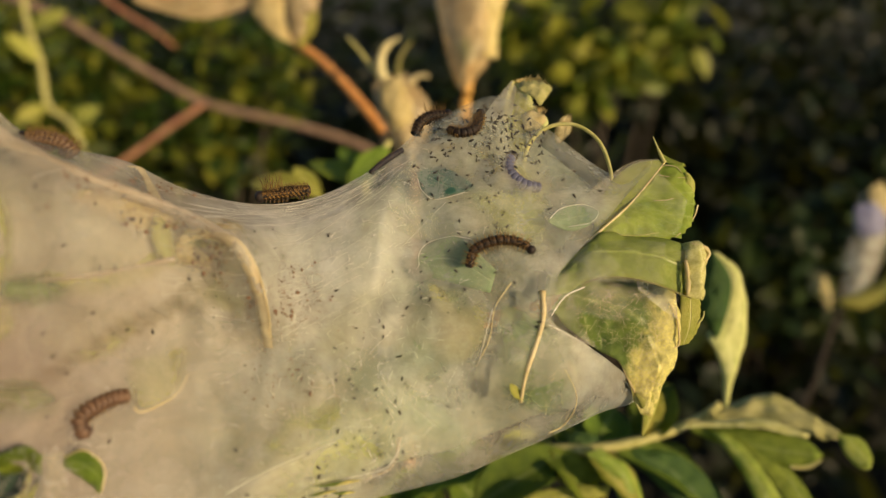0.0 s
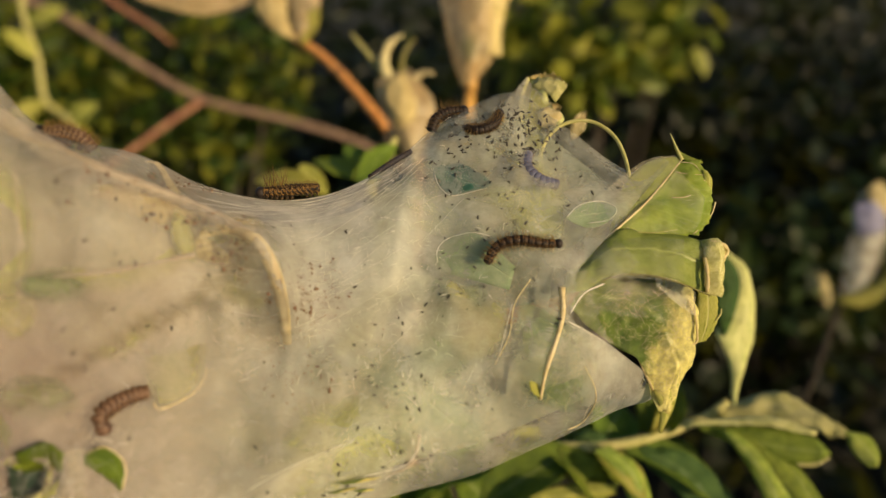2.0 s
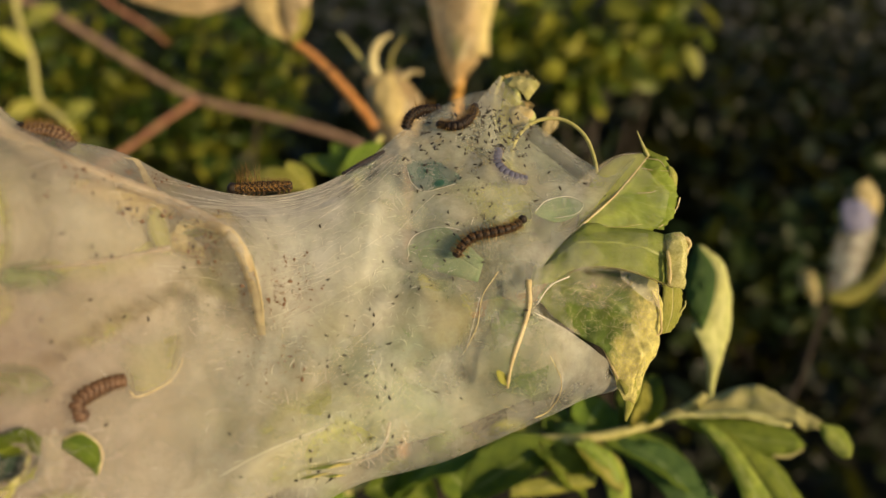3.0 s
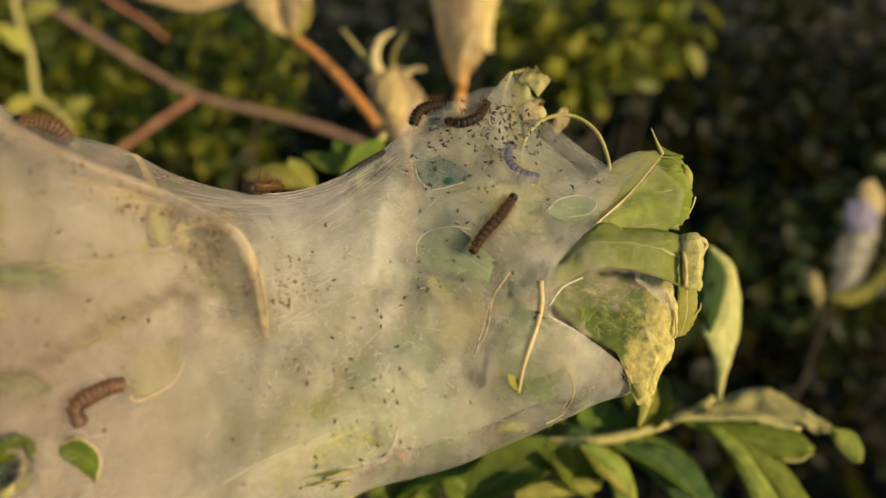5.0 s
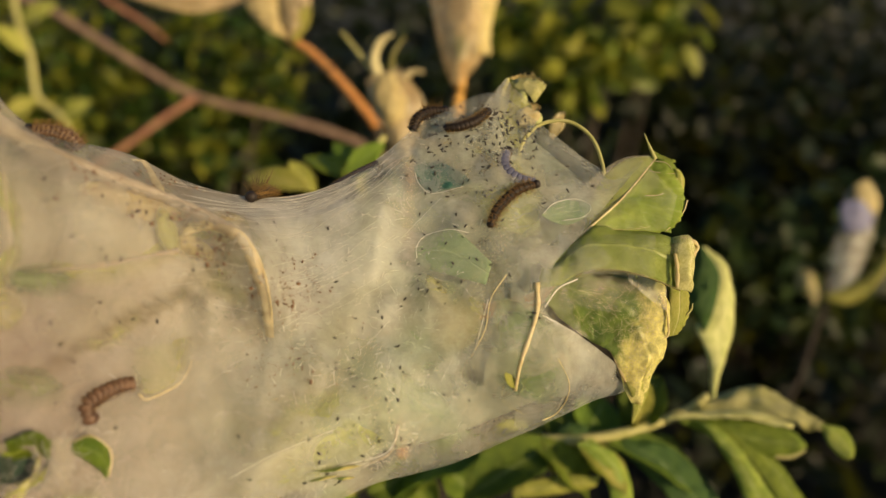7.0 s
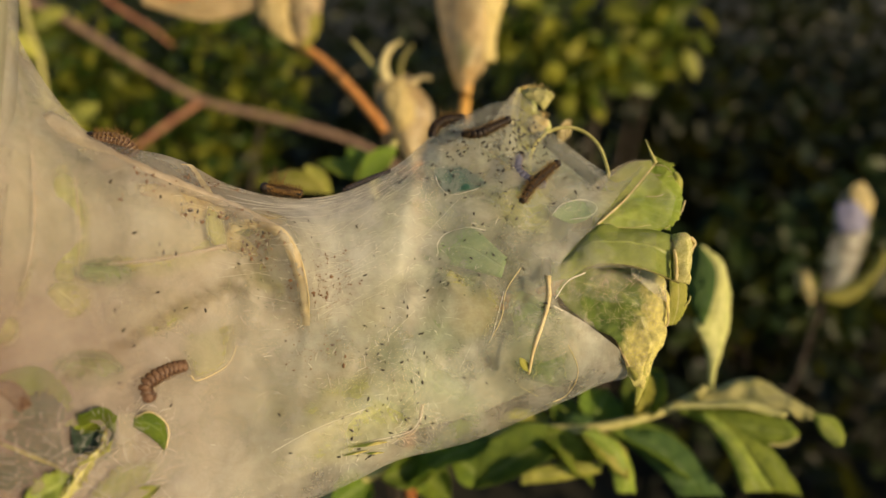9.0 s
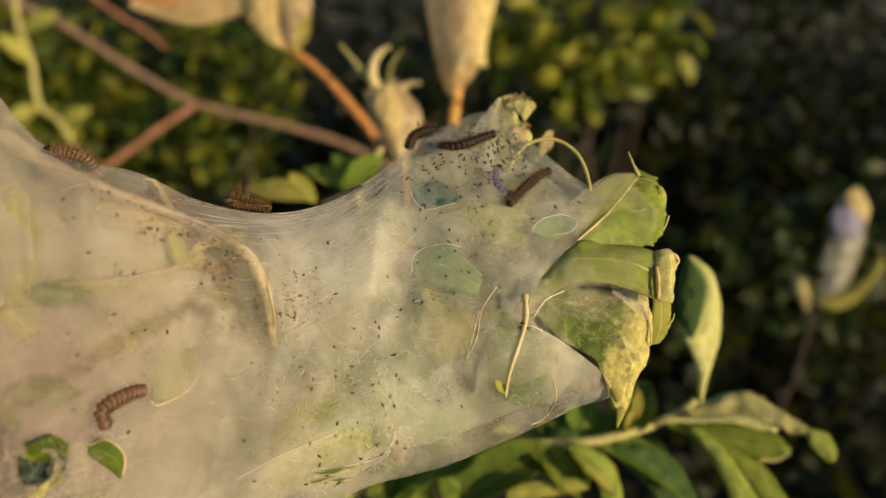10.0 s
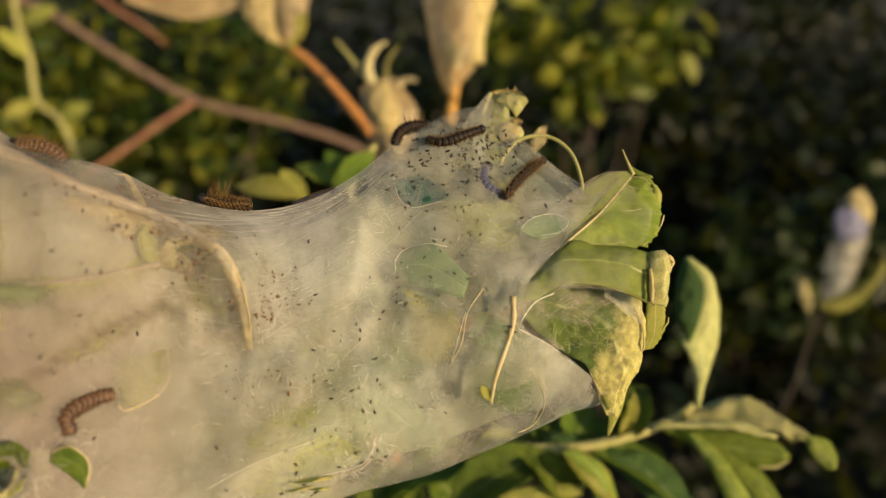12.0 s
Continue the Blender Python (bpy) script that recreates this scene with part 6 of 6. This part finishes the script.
        Fs.append(tuple(range(m))[::-1])
        Fs.append(tuple((len(prof) - 1) * m + k for k in range(m)))
    return V, Fs


def spikes(items):
    """Thin three-sided hairs: (root, tip, radius)."""
    V, Fs = [], []
    for a, b, r in items:
        a, b = Vector(a), Vector(b)
        d = (b - a).normalized()
        s = d.orthogonal().normalized()
        q = d.cross(s)
        mid = (a + b) / 2 + q * (0.06 * (b - a).length)
        k = len(V)
        for c, w in ((a, r), (mid, r * 0.7)):
            for j in range(3):
                V.append(c + s * (w * math.cos(2.094 * j)) + q * (w * math.sin(2.094 * j)))
        V.append(b)
        for j in range(3):
            n = (j + 1) % 3
            Fs += [(k + j, k + n, k + 3 + n, k + 3 + j), (k + 3 + j, k + 3 + n, k + 6)]
    return V, Fs


def ball(rx, ry, rz, n=12, m=8):
    V, Fs = [], []
    for i in range(m + 1):
        a = math.pi * i / m
        for j in range(n):
            b = 2 * math.pi * j / n
            V.append((rx * math.cos(a), ry * math.sin(a) * math.cos(b), rz * math.sin(a) * math.sin(b)))
    for i in range(m):
        for j in range(n):
            Fs.append((i * n + j, i * n + (j + 1) % n, (i + 1) * n + (j + 1) % n, (i + 1) * n + j))
    return V, Fs


def rigid(name, geo, material, parent, label=""):
    ob = new(name, mesh_of(name, geo[0], geo[1], material))
    ob.parent = parent
    if label:
        ob["label"] = label
    return ob


def caterpillar(label, at, r, skin_mat, stripe_mat, length, hair, seed, tuft=0.0, cross=False, head_mat=None):
    """A caterpillar of eleven body rings and a head, which creep one by one. Centimetres; hair is the usual length of its hairs,
    tuft that of the long hairs on the back of its fore part."""
    ob = thing("caterpillar", at, label, "caterpillar", "caterpillars on the nest")
    rng = random.Random(seed)
    n = 11
    step = length / (n + 0.7) * 0.01
    pieces = []
    r = r * 0.01
    for i in range(n):
        q = r * (0.80 + 0.24 * math.sin(math.pi * (i + 0.9) / (n + 0.8)))
        seg = rigid("body_ring", ring_body(step, q), skin_mat, ob)
        if stripe_mat:
            if cross:
                rigid("band", ring_body(step * 0.22, q, (-105, 105), 1.06), stripe_mat, seg)
            for a in () if cross else ((20, 29), (-29, -20), (68, 78), (-78, -68)):
                rigid("stripe", ring_body(step * 0.80, q, a, 1.05), stripe_mat, seg)
        hairs = []
        for a in (-100, -70, -35, 0, 35, 70, 100):
            for x in (-0.2, 0.25):
                for k in range(3):
                    b = math.radians(a + rng.uniform(-14, 14))
                    nrm = Vector((rng.uniform(-0.35, 0.35), math.sin(b), math.cos(b)))
                    root = Vector((x * step, math.sin(b) * q * 0.95, math.cos(b) * q * 0.95))
                    L = 0.01 * hair * rng.uniform(0.5, 1.3)
                    if tuft and i >= 6 and abs(a) <= 40 and rng.random() < 0.45:
                        L = 0.01 * tuft * rng.uniform(0.35, 1.1)
                    hairs.append((root, root + nrm.normalized() * L, 0.00005 if L < 0.0042 else 0.00009))
        rigid("hairs", spikes(hairs), HAIR, seg)
        if i not in (3, 4):
            for sgn in (-1, 1):
                V, Fs = ball(q * 0.22, q * 0.20, q * 0.42, 8, 5)
                rigid("leg", ([Vector(v) + Vector((0, sgn * q * 0.5, -q * 0.86)) for v in V], Fs), skin_mat, seg)
        pieces.append(seg)
    head = rigid("head", ball(r * 0.85, r * 0.93, r * 0.95), head_mat or HEAD, ob, "rounded brown head" if head_mat else "glossy black head")
    for sgn in (-1, 1):
        rigid("feeler", spikes([((r * 0.5, sgn * r * 0.4, -r * 0.3), (r * 1.15, sgn * r * 0.5, -r * 0.45), r * 0.09)]), HEAD, head)
    pieces.append(head)
    return ob, pieces


def body_poses(ob, pieces, line, up):
    """Poses of the rings along a line from tail to head, in the thing's space."""
    pts = spline(line, 8)
    acc = [0.0]
    for a, b in zip(pts, pts[1:]):
        acc.append(acc[-1] + (b - a).length)
    out = []
    n = len(pieces)
    for i in range(n):
        s = acc[-1] * (i + 0.5) / n if i < n - 1 else acc[-1] * 0.968
        k = max(j for j in range(len(acc) - 1) if acc[j] <= s)
        f = (s - acc[k]) / (acc[k + 1] - acc[k])
        p = W(pts[k].lerp(pts[k + 1], f))
        lo, hi = max(k - 2, 0), min(k + 3, len(pts) - 1)
        x = (W(pts[hi]) - W(pts[lo])).normalized()
        u = BASE.to_3x3() @ Vector(up)
        z = (u - x * u.dot(x)).normalized()
        y = z.cross(x)
        m = Matrix((x, y, z)).transposed().to_4x4()
        m.translation = p - ob.location
        out.append(m)
    return out


def rest(ob, pieces, line, up):
    for piece, m in zip(pieces, body_poses(ob, pieces, line, up)):
        piece.matrix_basis = m


def creep(ob, pieces, rows):
    """Key every ring of a caterpillar. Rows: seconds, the way up, the line of its body from tail to head."""
    poses = [(t, body_poses(ob, pieces, line, up)) for t, up, *line in rows]
    for i, piece in enumerate(pieces):
        walk(piece, [(t, ms[i]) for t, ms in poses])


HAIRY = "dark bristly caterpillar with rusty flecks"
crawler = caterpillar(HAIRY + " crawling over the silk", W((1.28, 14.30, 0.01)), 0.114, BODY_DARK, BODY_RUST, 1.8, 0.13, 1)
curled = caterpillar(HAIRY + " on the crest of the nest", W((0.58, 16.80, 3.15)), 0.125, BODY_BLACK, None, 1.55, 0.09, 2)
rearing = caterpillar("rusty brown caterpillar with long upright hairs on the nest's rim", W((-3.66, 15.20, 1.20)), 0.15, BODY_RUST, BODY_DARK, 1.45, 0.12, 3, 0.62)
sliding = caterpillar("slate-dark slender caterpillar on the sloping rim of the nest", W((-1.27, 15.90, 2.10)), 0.08, BODY_SLATE, None, 1.2, 0.03, 4)

striped = caterpillar("brown caterpillar with pale cross bands behind the shoulder of the nest", W((-7.82, 13.20, 2.14)), 0.17, BODY_BROWN, BODY_TAN, 1.3, 0.16, 5, cross=True)
rest(*striped, [(-7.35, 13.30, 1.88), (-7.52, 13.20, 2.07), (-7.82, 13.10, 2.16), (-8.20, 13.00, 2.16)], (0, -0.2, 1))
veiled = caterpillar("brown caterpillar lying bent under the thin silk", W((-5.58, 10.90, -2.67)), 0.185, BODY_BROWN, None, 1.25, 0.04, 6, head_mat=BODY_BROWN)
rest(*veiled, [(-5.97, 12.63, -2.77), (-6.20, 12.43, -2.81), (-6.46, 12.21, -2.94), (-6.59, 12.11, -3.12), (-6.50, 12.10, -3.35)], (0, -1, 0.3))
slate = caterpillar("slate-grey caterpillar lying bent inside the web", W((1.73, 15.60, 1.73)), 0.15, BODY_GREY, None, 1.35, 0.03, 7)
rest(*slate, [(2.21, 15.25, 1.40), (1.81, 15.16, 1.48), (1.53, 15.23, 1.72), (1.52, 15.39, 2.00), (1.63, 15.57, 2.20)], (0, -1, 0.3))
arched = caterpillar("dark caterpillar arched behind the crest of the nest", W((-0.34, 16.60, 3.18)), 0.14, BODY_BLACK, None, 1.2, 0.07, 8, 0.34)
rest(*arched, [(-0.69, 16.40, 2.82), (-0.56, 16.50, 3.12), (-0.27, 16.60, 3.31), (0.16, 16.70, 3.37)], (0, -0.3, 1))
hidden = caterpillar("brown caterpillar half hidden in the lower silk", W((-8.53, 10.80, -2.89)), 0.15, BODY_BROWN, None, 1.1, 0.03, 9)
rest(*hidden, [(-8.21, 10.70, -3.21), (-8.36, 10.70, -2.98), (-8.57, 10.70, -2.85), (-8.99, 10.70, -2.87)], (0, -1, 0.3))


# ---- droppings ----
def pellets(zones, seed):
    rng = random.Random(seed)
    geos = []
    for f0, f1, a0, a1, n, size, sink in zones:
        for i in range(n):
            f, th = rng.uniform(f0, f1), math.radians(rng.uniform(a0, a1))
            if n > 60:
                f, th = rng.gauss((f0 + f1) / 2, (f1 - f0) / 3.6), math.radians(rng.gauss((a0 + a1) / 2, (a1 - a0) / 3.6))
            p = Vector(skin(f, th)) + Vector((0, -0.02 + (sink if rng.random() < 0.5 else 0.0), 0))
            s = size * rng.uniform(0.55, 1.2)
            V, Fs = ball(s * 1.1, s * 0.42, s * 0.48, 6, 4)
            turn = Euler((rng.uniform(-0.4, 0.4), rng.uniform(0, 6.28), rng.uniform(-0.4, 0.4))).to_matrix()
            geos.append(([W(p + turn @ (Vector(v) * rng.uniform(0.85, 1.15))) for v in V], Fs))
    V, Fs, _ = joined(geos)
    ob = part("droppings", (V, Fs), FRASS)
    tagged(ob, "scattered tiny black caterpillar droppings on the silk", "droppings", kind="stuff")


pellets((
    (0.648, 0.813, 24, 60, 175, 0.052, 0.04),
    (0.691, 0.757, 53, 79, 35, 0.04, 0.05),
    (0.396, 0.643, 31, 137, 55, 0.04, 0.05),
    (0.474, 0.613, 96, 151, 30, 0.045, 0.0),
    (0.509, 0.761, 77, 144, 25, 0.04, 0.0),
    (0.613, 0.796, 60, 103, 28, 0.04, 0.0),
    (0.291, 0.457, 36, 41, 18, 0.04, 0.1),
    (0.278, 0.370, 53, 110, 20, 0.05, 0.08),
    (0.787, 0.796, 106, 110, 5, 0.05, 0.0),
    (0.400, 0.443, 36, 79, 25, 0.028, 0.05),
    (0.313, 0.448, 24, 34, 12, 0.035, 0.1),
), 12)


def dust(zones, seed):
    """Brown crumbs and dust caught in the silk: zones are a middle on the veil, half widths across and up, a count, a size."""
    rng = random.Random(seed)
    geos = []
    pool = [(Vector(skin(0.2 + 0.006 * i, th)), Vector(skin(0.2 + 0.006 * (i + 1), th + 0.035))) for i in range(118) for th in [0.2 + 0.035 * j for j in range(76)]]
    for (cx, _, cz), rx, rz, n, size in zones:
        left, tries = n, 0
        near = [q for q in pool if math.hypot((q[0].x - cx) / rx, (q[0].z - cz) / rz) < 1.2]
        while left and tries < 60000:
            tries += 1
            p = rng.choice(near)
            p = Vector([p[0][c] + (p[1][c] - p[0][c]) * rng.random() for c in range(3)])
            d = math.hypot((p.x - cx) / rx, (p.z - cz) / rz)
            if d > 1 or rng.random() < d * 0.7:
                continue
            left -= 1
            s = size * rng.expovariate(1.0) * 0.6 + size * 0.35
            V, Fs = ball(s, s * 0.6, s * 0.7, 5, 3)
            turn = Euler((rng.uniform(-1, 1), rng.uniform(0, 6.28), rng.uniform(-1, 1))).to_matrix()
            q = p + Vector((0, rng.uniform(-0.015, 0.08), 0))
            geos.append(([W(q + turn @ (Vector(v) * rng.uniform(0.8, 1.2))) for v in V], Fs))
    V, Fs, _ = joined(geos)
    ob = part("silk_dust", (V, Fs), CRUMB)
    tagged(ob, "brown crumbs and dust caught in the silk", "dust", kind="stuff")


dust((
    ((-4.36, 12.79, -0.24), 0.60, 0.60, 220, 0.020),
    ((-3.12, 13.76, -1.01), 0.85, 0.80, 480, 0.018),
    ((-3.31, 13.57, -2.49), 0.9, 0.8, 300, 0.015),
    ((-5.95, 13.36, 1.26), 0.9, 0.28, 160, 0.020),
    ((-5.06, 12.79, 0.46), 0.9, 0.22, 60, 0.020),
    ((-6.20, 11.90, 0.92), 1.0, 0.5, 90, 0.018),
    ((-1.49, 13.67, -2.39), 1.2, 1.2, 120, 0.010),
), 33)


def motions():
    creep(*crawler, [
        (0, (0, -1, 0.25), (0.55, 14.20, -0.37), (0.69, 14.26, -0.00), (1.19, 14.27, 0.19), (1.66, 14.31, 0.13), (1.93, 14.24, -0.05)),
        (0.5, (0, -1, 0.25), (0.57, 14.20, -0.38), (0.71, 14.25, -0.01), (1.15, 14.27, 0.17), (1.58, 14.23, -0.01), (1.76, 14.12, -0.32)),
        (1, (0, -1, 0.25), (0.54, 14.20, -0.40), (0.75, 14.27, 0.02), (1.15, 14.25, 0.17), (1.60, 14.21, -0.08), (1.75, 14.10, -0.38)),
        (1.5, (0, -1, 0.25), (0.48, 14.21, -0.39), (0.75, 14.25, -0.01), (1.17, 14.22, 0.12), (1.67, 14.23, -0.01), (2.02, 14.19, -0.14)),
        (2, (0, -1, 0.25), (0.52, 14.21, -0.36), (0.77, 14.25, -0.00), (1.22, 14.22, 0.12), (1.74, 14.29, 0.05), (2.13, 14.34, 0.05)),
        (2.5, (0, -1, 0.25), (0.49, 14.21, -0.40), (0.76, 14.24, -0.06), (1.25, 14.21, 0.09), (1.74, 14.32, 0.13), (2.14, 14.45, 0.24)),
        (3, (0, -1, 0.25), (0.51, 14.21, -0.36), (0.84, 14.26, 0.02), (1.41, 14.27, 0.17), (1.81, 14.40, 0.28), (2.07, 14.54, 0.49)),
        (5, (0, -1, 0.25), (0.66, 14.20, -0.28), (0.87, 14.27, 0.07), (1.23, 14.39, 0.47), (1.61, 14.68, 0.96)),
        (5.5, (0, -1, 0.25), (0.74, 14.20, -0.21), (0.98, 14.30, 0.17), (1.31, 14.47, 0.63), (1.69, 14.77, 1.13)),
        (6, (0, -1, 0.25), (0.92, 14.25, -0.02), (1.12, 14.38, 0.44), (1.45, 14.65, 0.92), (1.77, 14.81, 1.23)),
        (6.5, (0, -1, 0.25), (0.97, 14.25, 0.10), (1.12, 14.39, 0.46), (1.49, 14.68, 0.95), (2.05, 14.90, 1.29)),
        (7, (0, -1, 0.25), (1.10, 14.36, 0.36), (1.30, 14.55, 0.76), (1.74, 14.79, 1.17), (2.27, 14.99, 1.36)),
        (9, (0, -1, 0.25), (1.55, 14.67, 0.93), (1.86, 14.88, 1.38), (2.31, 15.26, 1.78), (2.61, 15.48, 2.00)),
        (9.5, (0, -1, 0.25), (1.70, 14.76, 1.08), (2.00, 14.93, 1.38), (2.43, 15.26, 1.76), (2.85, 15.65, 2.08)),
        (10, (0, -1, 0.25), (1.80, 14.81, 1.23), (2.12, 15.06, 1.59), (2.59, 15.47, 1.98), (2.94, 15.78, 2.18)),
        (10.5, (0, -1, 0.25), (1.90, 14.87, 1.30), (2.26, 15.18, 1.70), (2.64, 15.55, 2.06), (3.00, 15.99, 2.37)),
        (11, (0, -1, 0.25), (1.99, 14.95, 1.43), (2.31, 15.25, 1.78), (2.76, 15.70, 2.18), (3.08, 16.16, 2.40)),
        (12, (0, -1, 0.25), (1.98, 14.90, 1.37), (2.31, 15.25, 1.78), (2.66, 15.59, 2.12), (3.09, 16.17, 2.42)),
    ])
    creep(*curled, [
        (0, (0, -0.8, 0.6), (0.15, 15.87, 2.85), (0.43, 15.69, 2.73), (0.76, 15.80, 2.87), (0.92, 16.24, 3.33)),
        (1, (0, -0.8, 0.6), (0.09, 15.85, 2.80), (0.42, 15.67, 2.70), (0.75, 15.79, 2.86), (0.88, 16.20, 3.28)),
        (1.5, (0, -0.8, 0.6), (0.06, 15.92, 2.86), (0.35, 15.72, 2.75), (0.73, 15.77, 2.84), (0.88, 16.24, 3.33)),
        (2, (0, -0.8, 0.6), (0.16, 15.80, 2.77), (0.43, 15.68, 2.71), (0.79, 15.80, 2.87), (0.97, 16.09, 3.21)),
        (2.5, (0, -0.8, 0.6), (0.16, 15.79, 2.76), (0.49, 15.69, 2.73), (0.83, 15.83, 2.92), (1.00, 16.14, 3.24)),
        (3, (0, -0.8, 0.6), (0.15, 15.86, 2.82), (0.53, 15.69, 2.74), (0.86, 15.85, 2.93), (1.06, 16.21, 3.33)),
        (5, (0, -0.8, 0.6), (0.14, 15.85, 2.81), (0.47, 15.70, 2.73), (0.86, 15.84, 2.92), (1.10, 16.19, 3.31)),
        (5.5, (0, -0.8, 0.6), (0.17, 15.79, 2.77), (0.47, 15.67, 2.70), (0.83, 15.82, 2.90), (1.10, 16.19, 3.31)),
        (6.5, (0, -0.8, 0.6), (0.14, 15.80, 2.77), (0.47, 15.70, 2.74), (0.85, 15.85, 2.93), (1.15, 16.19, 3.29)),
        (7, (0, -0.8, 0.6), (0.15, 15.79, 2.76), (0.50, 15.77, 2.80), (0.87, 15.86, 2.96), (1.20, 16.14, 3.26)),
        (9, (0, -0.8, 0.6), (0.15, 15.84, 2.79), (0.54, 15.72, 2.78), (0.96, 15.90, 3.00), (1.39, 16.13, 3.23)),
        (9.5, (0, -0.8, 0.6), (0.15, 15.84, 2.80), (0.61, 15.73, 2.78), (1.13, 15.86, 2.95), (1.51, 16.06, 3.15)),
        (10.5, (0, -0.8, 0.6), (0.15, 15.86, 2.83), (0.58, 15.74, 2.80), (1.08, 15.90, 3.02), (1.56, 16.12, 3.19)),
        (11, (0, -0.8, 0.6), (0.20, 15.88, 2.88), (0.58, 15.76, 2.82), (1.07, 15.92, 3.04), (1.52, 16.06, 3.15)),
        (12, (0, -0.8, 0.6), (0.16, 15.87, 2.86), (0.55, 15.72, 2.77), (1.04, 15.87, 2.97), (1.55, 16.11, 3.19)),
    ])
    creep(*rearing, [
        (0, (0, -0.25, 1), (-3.10, 15.45, 1.36), (-3.71, 15.40, 1.28), (-4.23, 15.30, 1.19)),
        (0.5, (0, -0.25, 1), (-3.08, 15.45, 1.33), (-3.75, 15.40, 1.26), (-4.32, 15.30, 1.16)),
        (1, (0, -0.25, 1), (-3.17, 15.45, 1.30), (-3.81, 15.40, 1.25), (-4.40, 15.30, 1.14)),
        (1.5, (0, -0.25, 1), (-3.17, 15.45, 1.34), (-3.89, 15.40, 1.28), (-4.52, 15.30, 1.21)),
        (2, (0, -0.25, 1), (-3.26, 15.45, 1.31), (-3.95, 15.40, 1.25), (-4.60, 15.30, 1.19)),
        (2.5, (0, -0.25, 1), (-3.31, 15.45, 1.26), (-4.11, 15.40, 1.20), (-4.79, 15.30, 1.16)),
        (3, (0, -0.25, 1), (-3.34, 15.45, 1.27), (-4.07, 15.40, 1.23), (-4.73, 15.30, 1.20)),
        (5, (0, -0.25, 1), (-3.91, 16.30, 1.26), (-4.08, 15.60, 1.21), (-4.27, 14.95, 1.11)),
        (5.5, (0, -0.25, 1), (-3.94, 16.30, 1.24), (-4.07, 15.60, 1.20), (-4.23, 14.95, 1.09)),
        (6, (0, -0.25, 1), (-3.95, 16.30, 1.22), (-4.03, 15.60, 1.17), (-4.04, 14.95, 1.04)),
        (6.5, (0, -0.25, 1), (-4.12, 16.30, 1.27), (-4.18, 15.60, 1.20), (-4.25, 14.95, 1.05)),
        (7, (0, -0.25, 1), (-4.11, 16.30, 1.19), (-4.23, 15.60, 1.14), (-4.35, 14.95, 1.01)),
        (9, (0, -0.25, 1), (-4.05, 15.45, 1.15), (-4.51, 15.40, 1.23), (-4.97, 15.30, 1.31)),
        (9.5, (0, -0.25, 1), (-4.07, 15.45, 1.18), (-4.62, 15.40, 1.22), (-5.15, 15.30, 1.25)),
        (10, (0, -0.25, 1), (-4.09, 15.45, 1.16), (-4.65, 15.40, 1.24), (-5.16, 15.30, 1.33)),
        (10.5, (0, -0.25, 1), (-4.15, 15.45, 1.19), (-4.69, 15.40, 1.25), (-5.20, 15.30, 1.34)),
        (11, (0, -0.25, 1), (-4.13, 15.45, 1.13), (-4.66, 15.40, 1.18), (-5.17, 15.30, 1.26)),
        (11.5, (0, -0.25, 1), (-4.14, 15.45, 1.18), (-4.68, 15.40, 1.24), (-5.19, 15.30, 1.31)),
        (12, (0, -0.25, 1), (-4.06, 15.45, 1.14), (-4.64, 15.40, 1.20), (-5.18, 15.30, 1.29)),
    ])
    creep(*sliding, [
        (0, (0, -0.2, 1), (-0.96, 15.87, 2.36), (-1.35, 15.87, 2.11), (-1.72, 15.87, 1.81)),
        (1.5, (0, -0.2, 1), (-1.15, 15.87, 2.29), (-1.63, 15.87, 1.97), (-2.10, 15.87, 1.62)),
        (2.5, (0, -0.2, 1), (-1.15, 15.87, 2.18), (-1.63, 15.87, 1.91), (-2.15, 15.87, 1.61)),
        (5, (0, -0.2, 1), (-1.32, 15.87, 2.08), (-1.87, 15.87, 1.76), (-2.43, 15.87, 1.41)),
        (5.5, (0, -0.2, 1), (-1.37, 15.87, 2.07), (-1.92, 15.87, 1.75), (-2.51, 15.87, 1.40)),
        (7, (0, -0.2, 1), (-1.51, 15.87, 1.94), (-2.09, 15.87, 1.64), (-2.68, 15.87, 1.32)),
        (9, (0, -0.2, 1), (-1.77, 15.87, 1.81), (-2.41, 15.87, 1.55), (-3.04, 15.87, 1.28)),
        (9.5, (0, -0.2, 1), (-1.80, 15.87, 1.74), (-2.28, 15.87, 1.52), (-2.80, 15.87, 1.29)),
        (10.5, (0, -0.2, 1), (-1.90, 15.87, 1.75), (-2.47, 15.87, 1.53), (-3.06, 15.87, 1.31)),
        (11, (0, -0.2, 1), (-1.91, 15.87, 1.72), (-2.43, 15.87, 1.51), (-2.99, 15.87, 1.29)),
        (12, (0, -0.2, 1), (-2.09, 15.87, 1.59), (-2.60, 15.87, 1.42), (-3.15, 15.87, 1.22)),
    ])


motions()
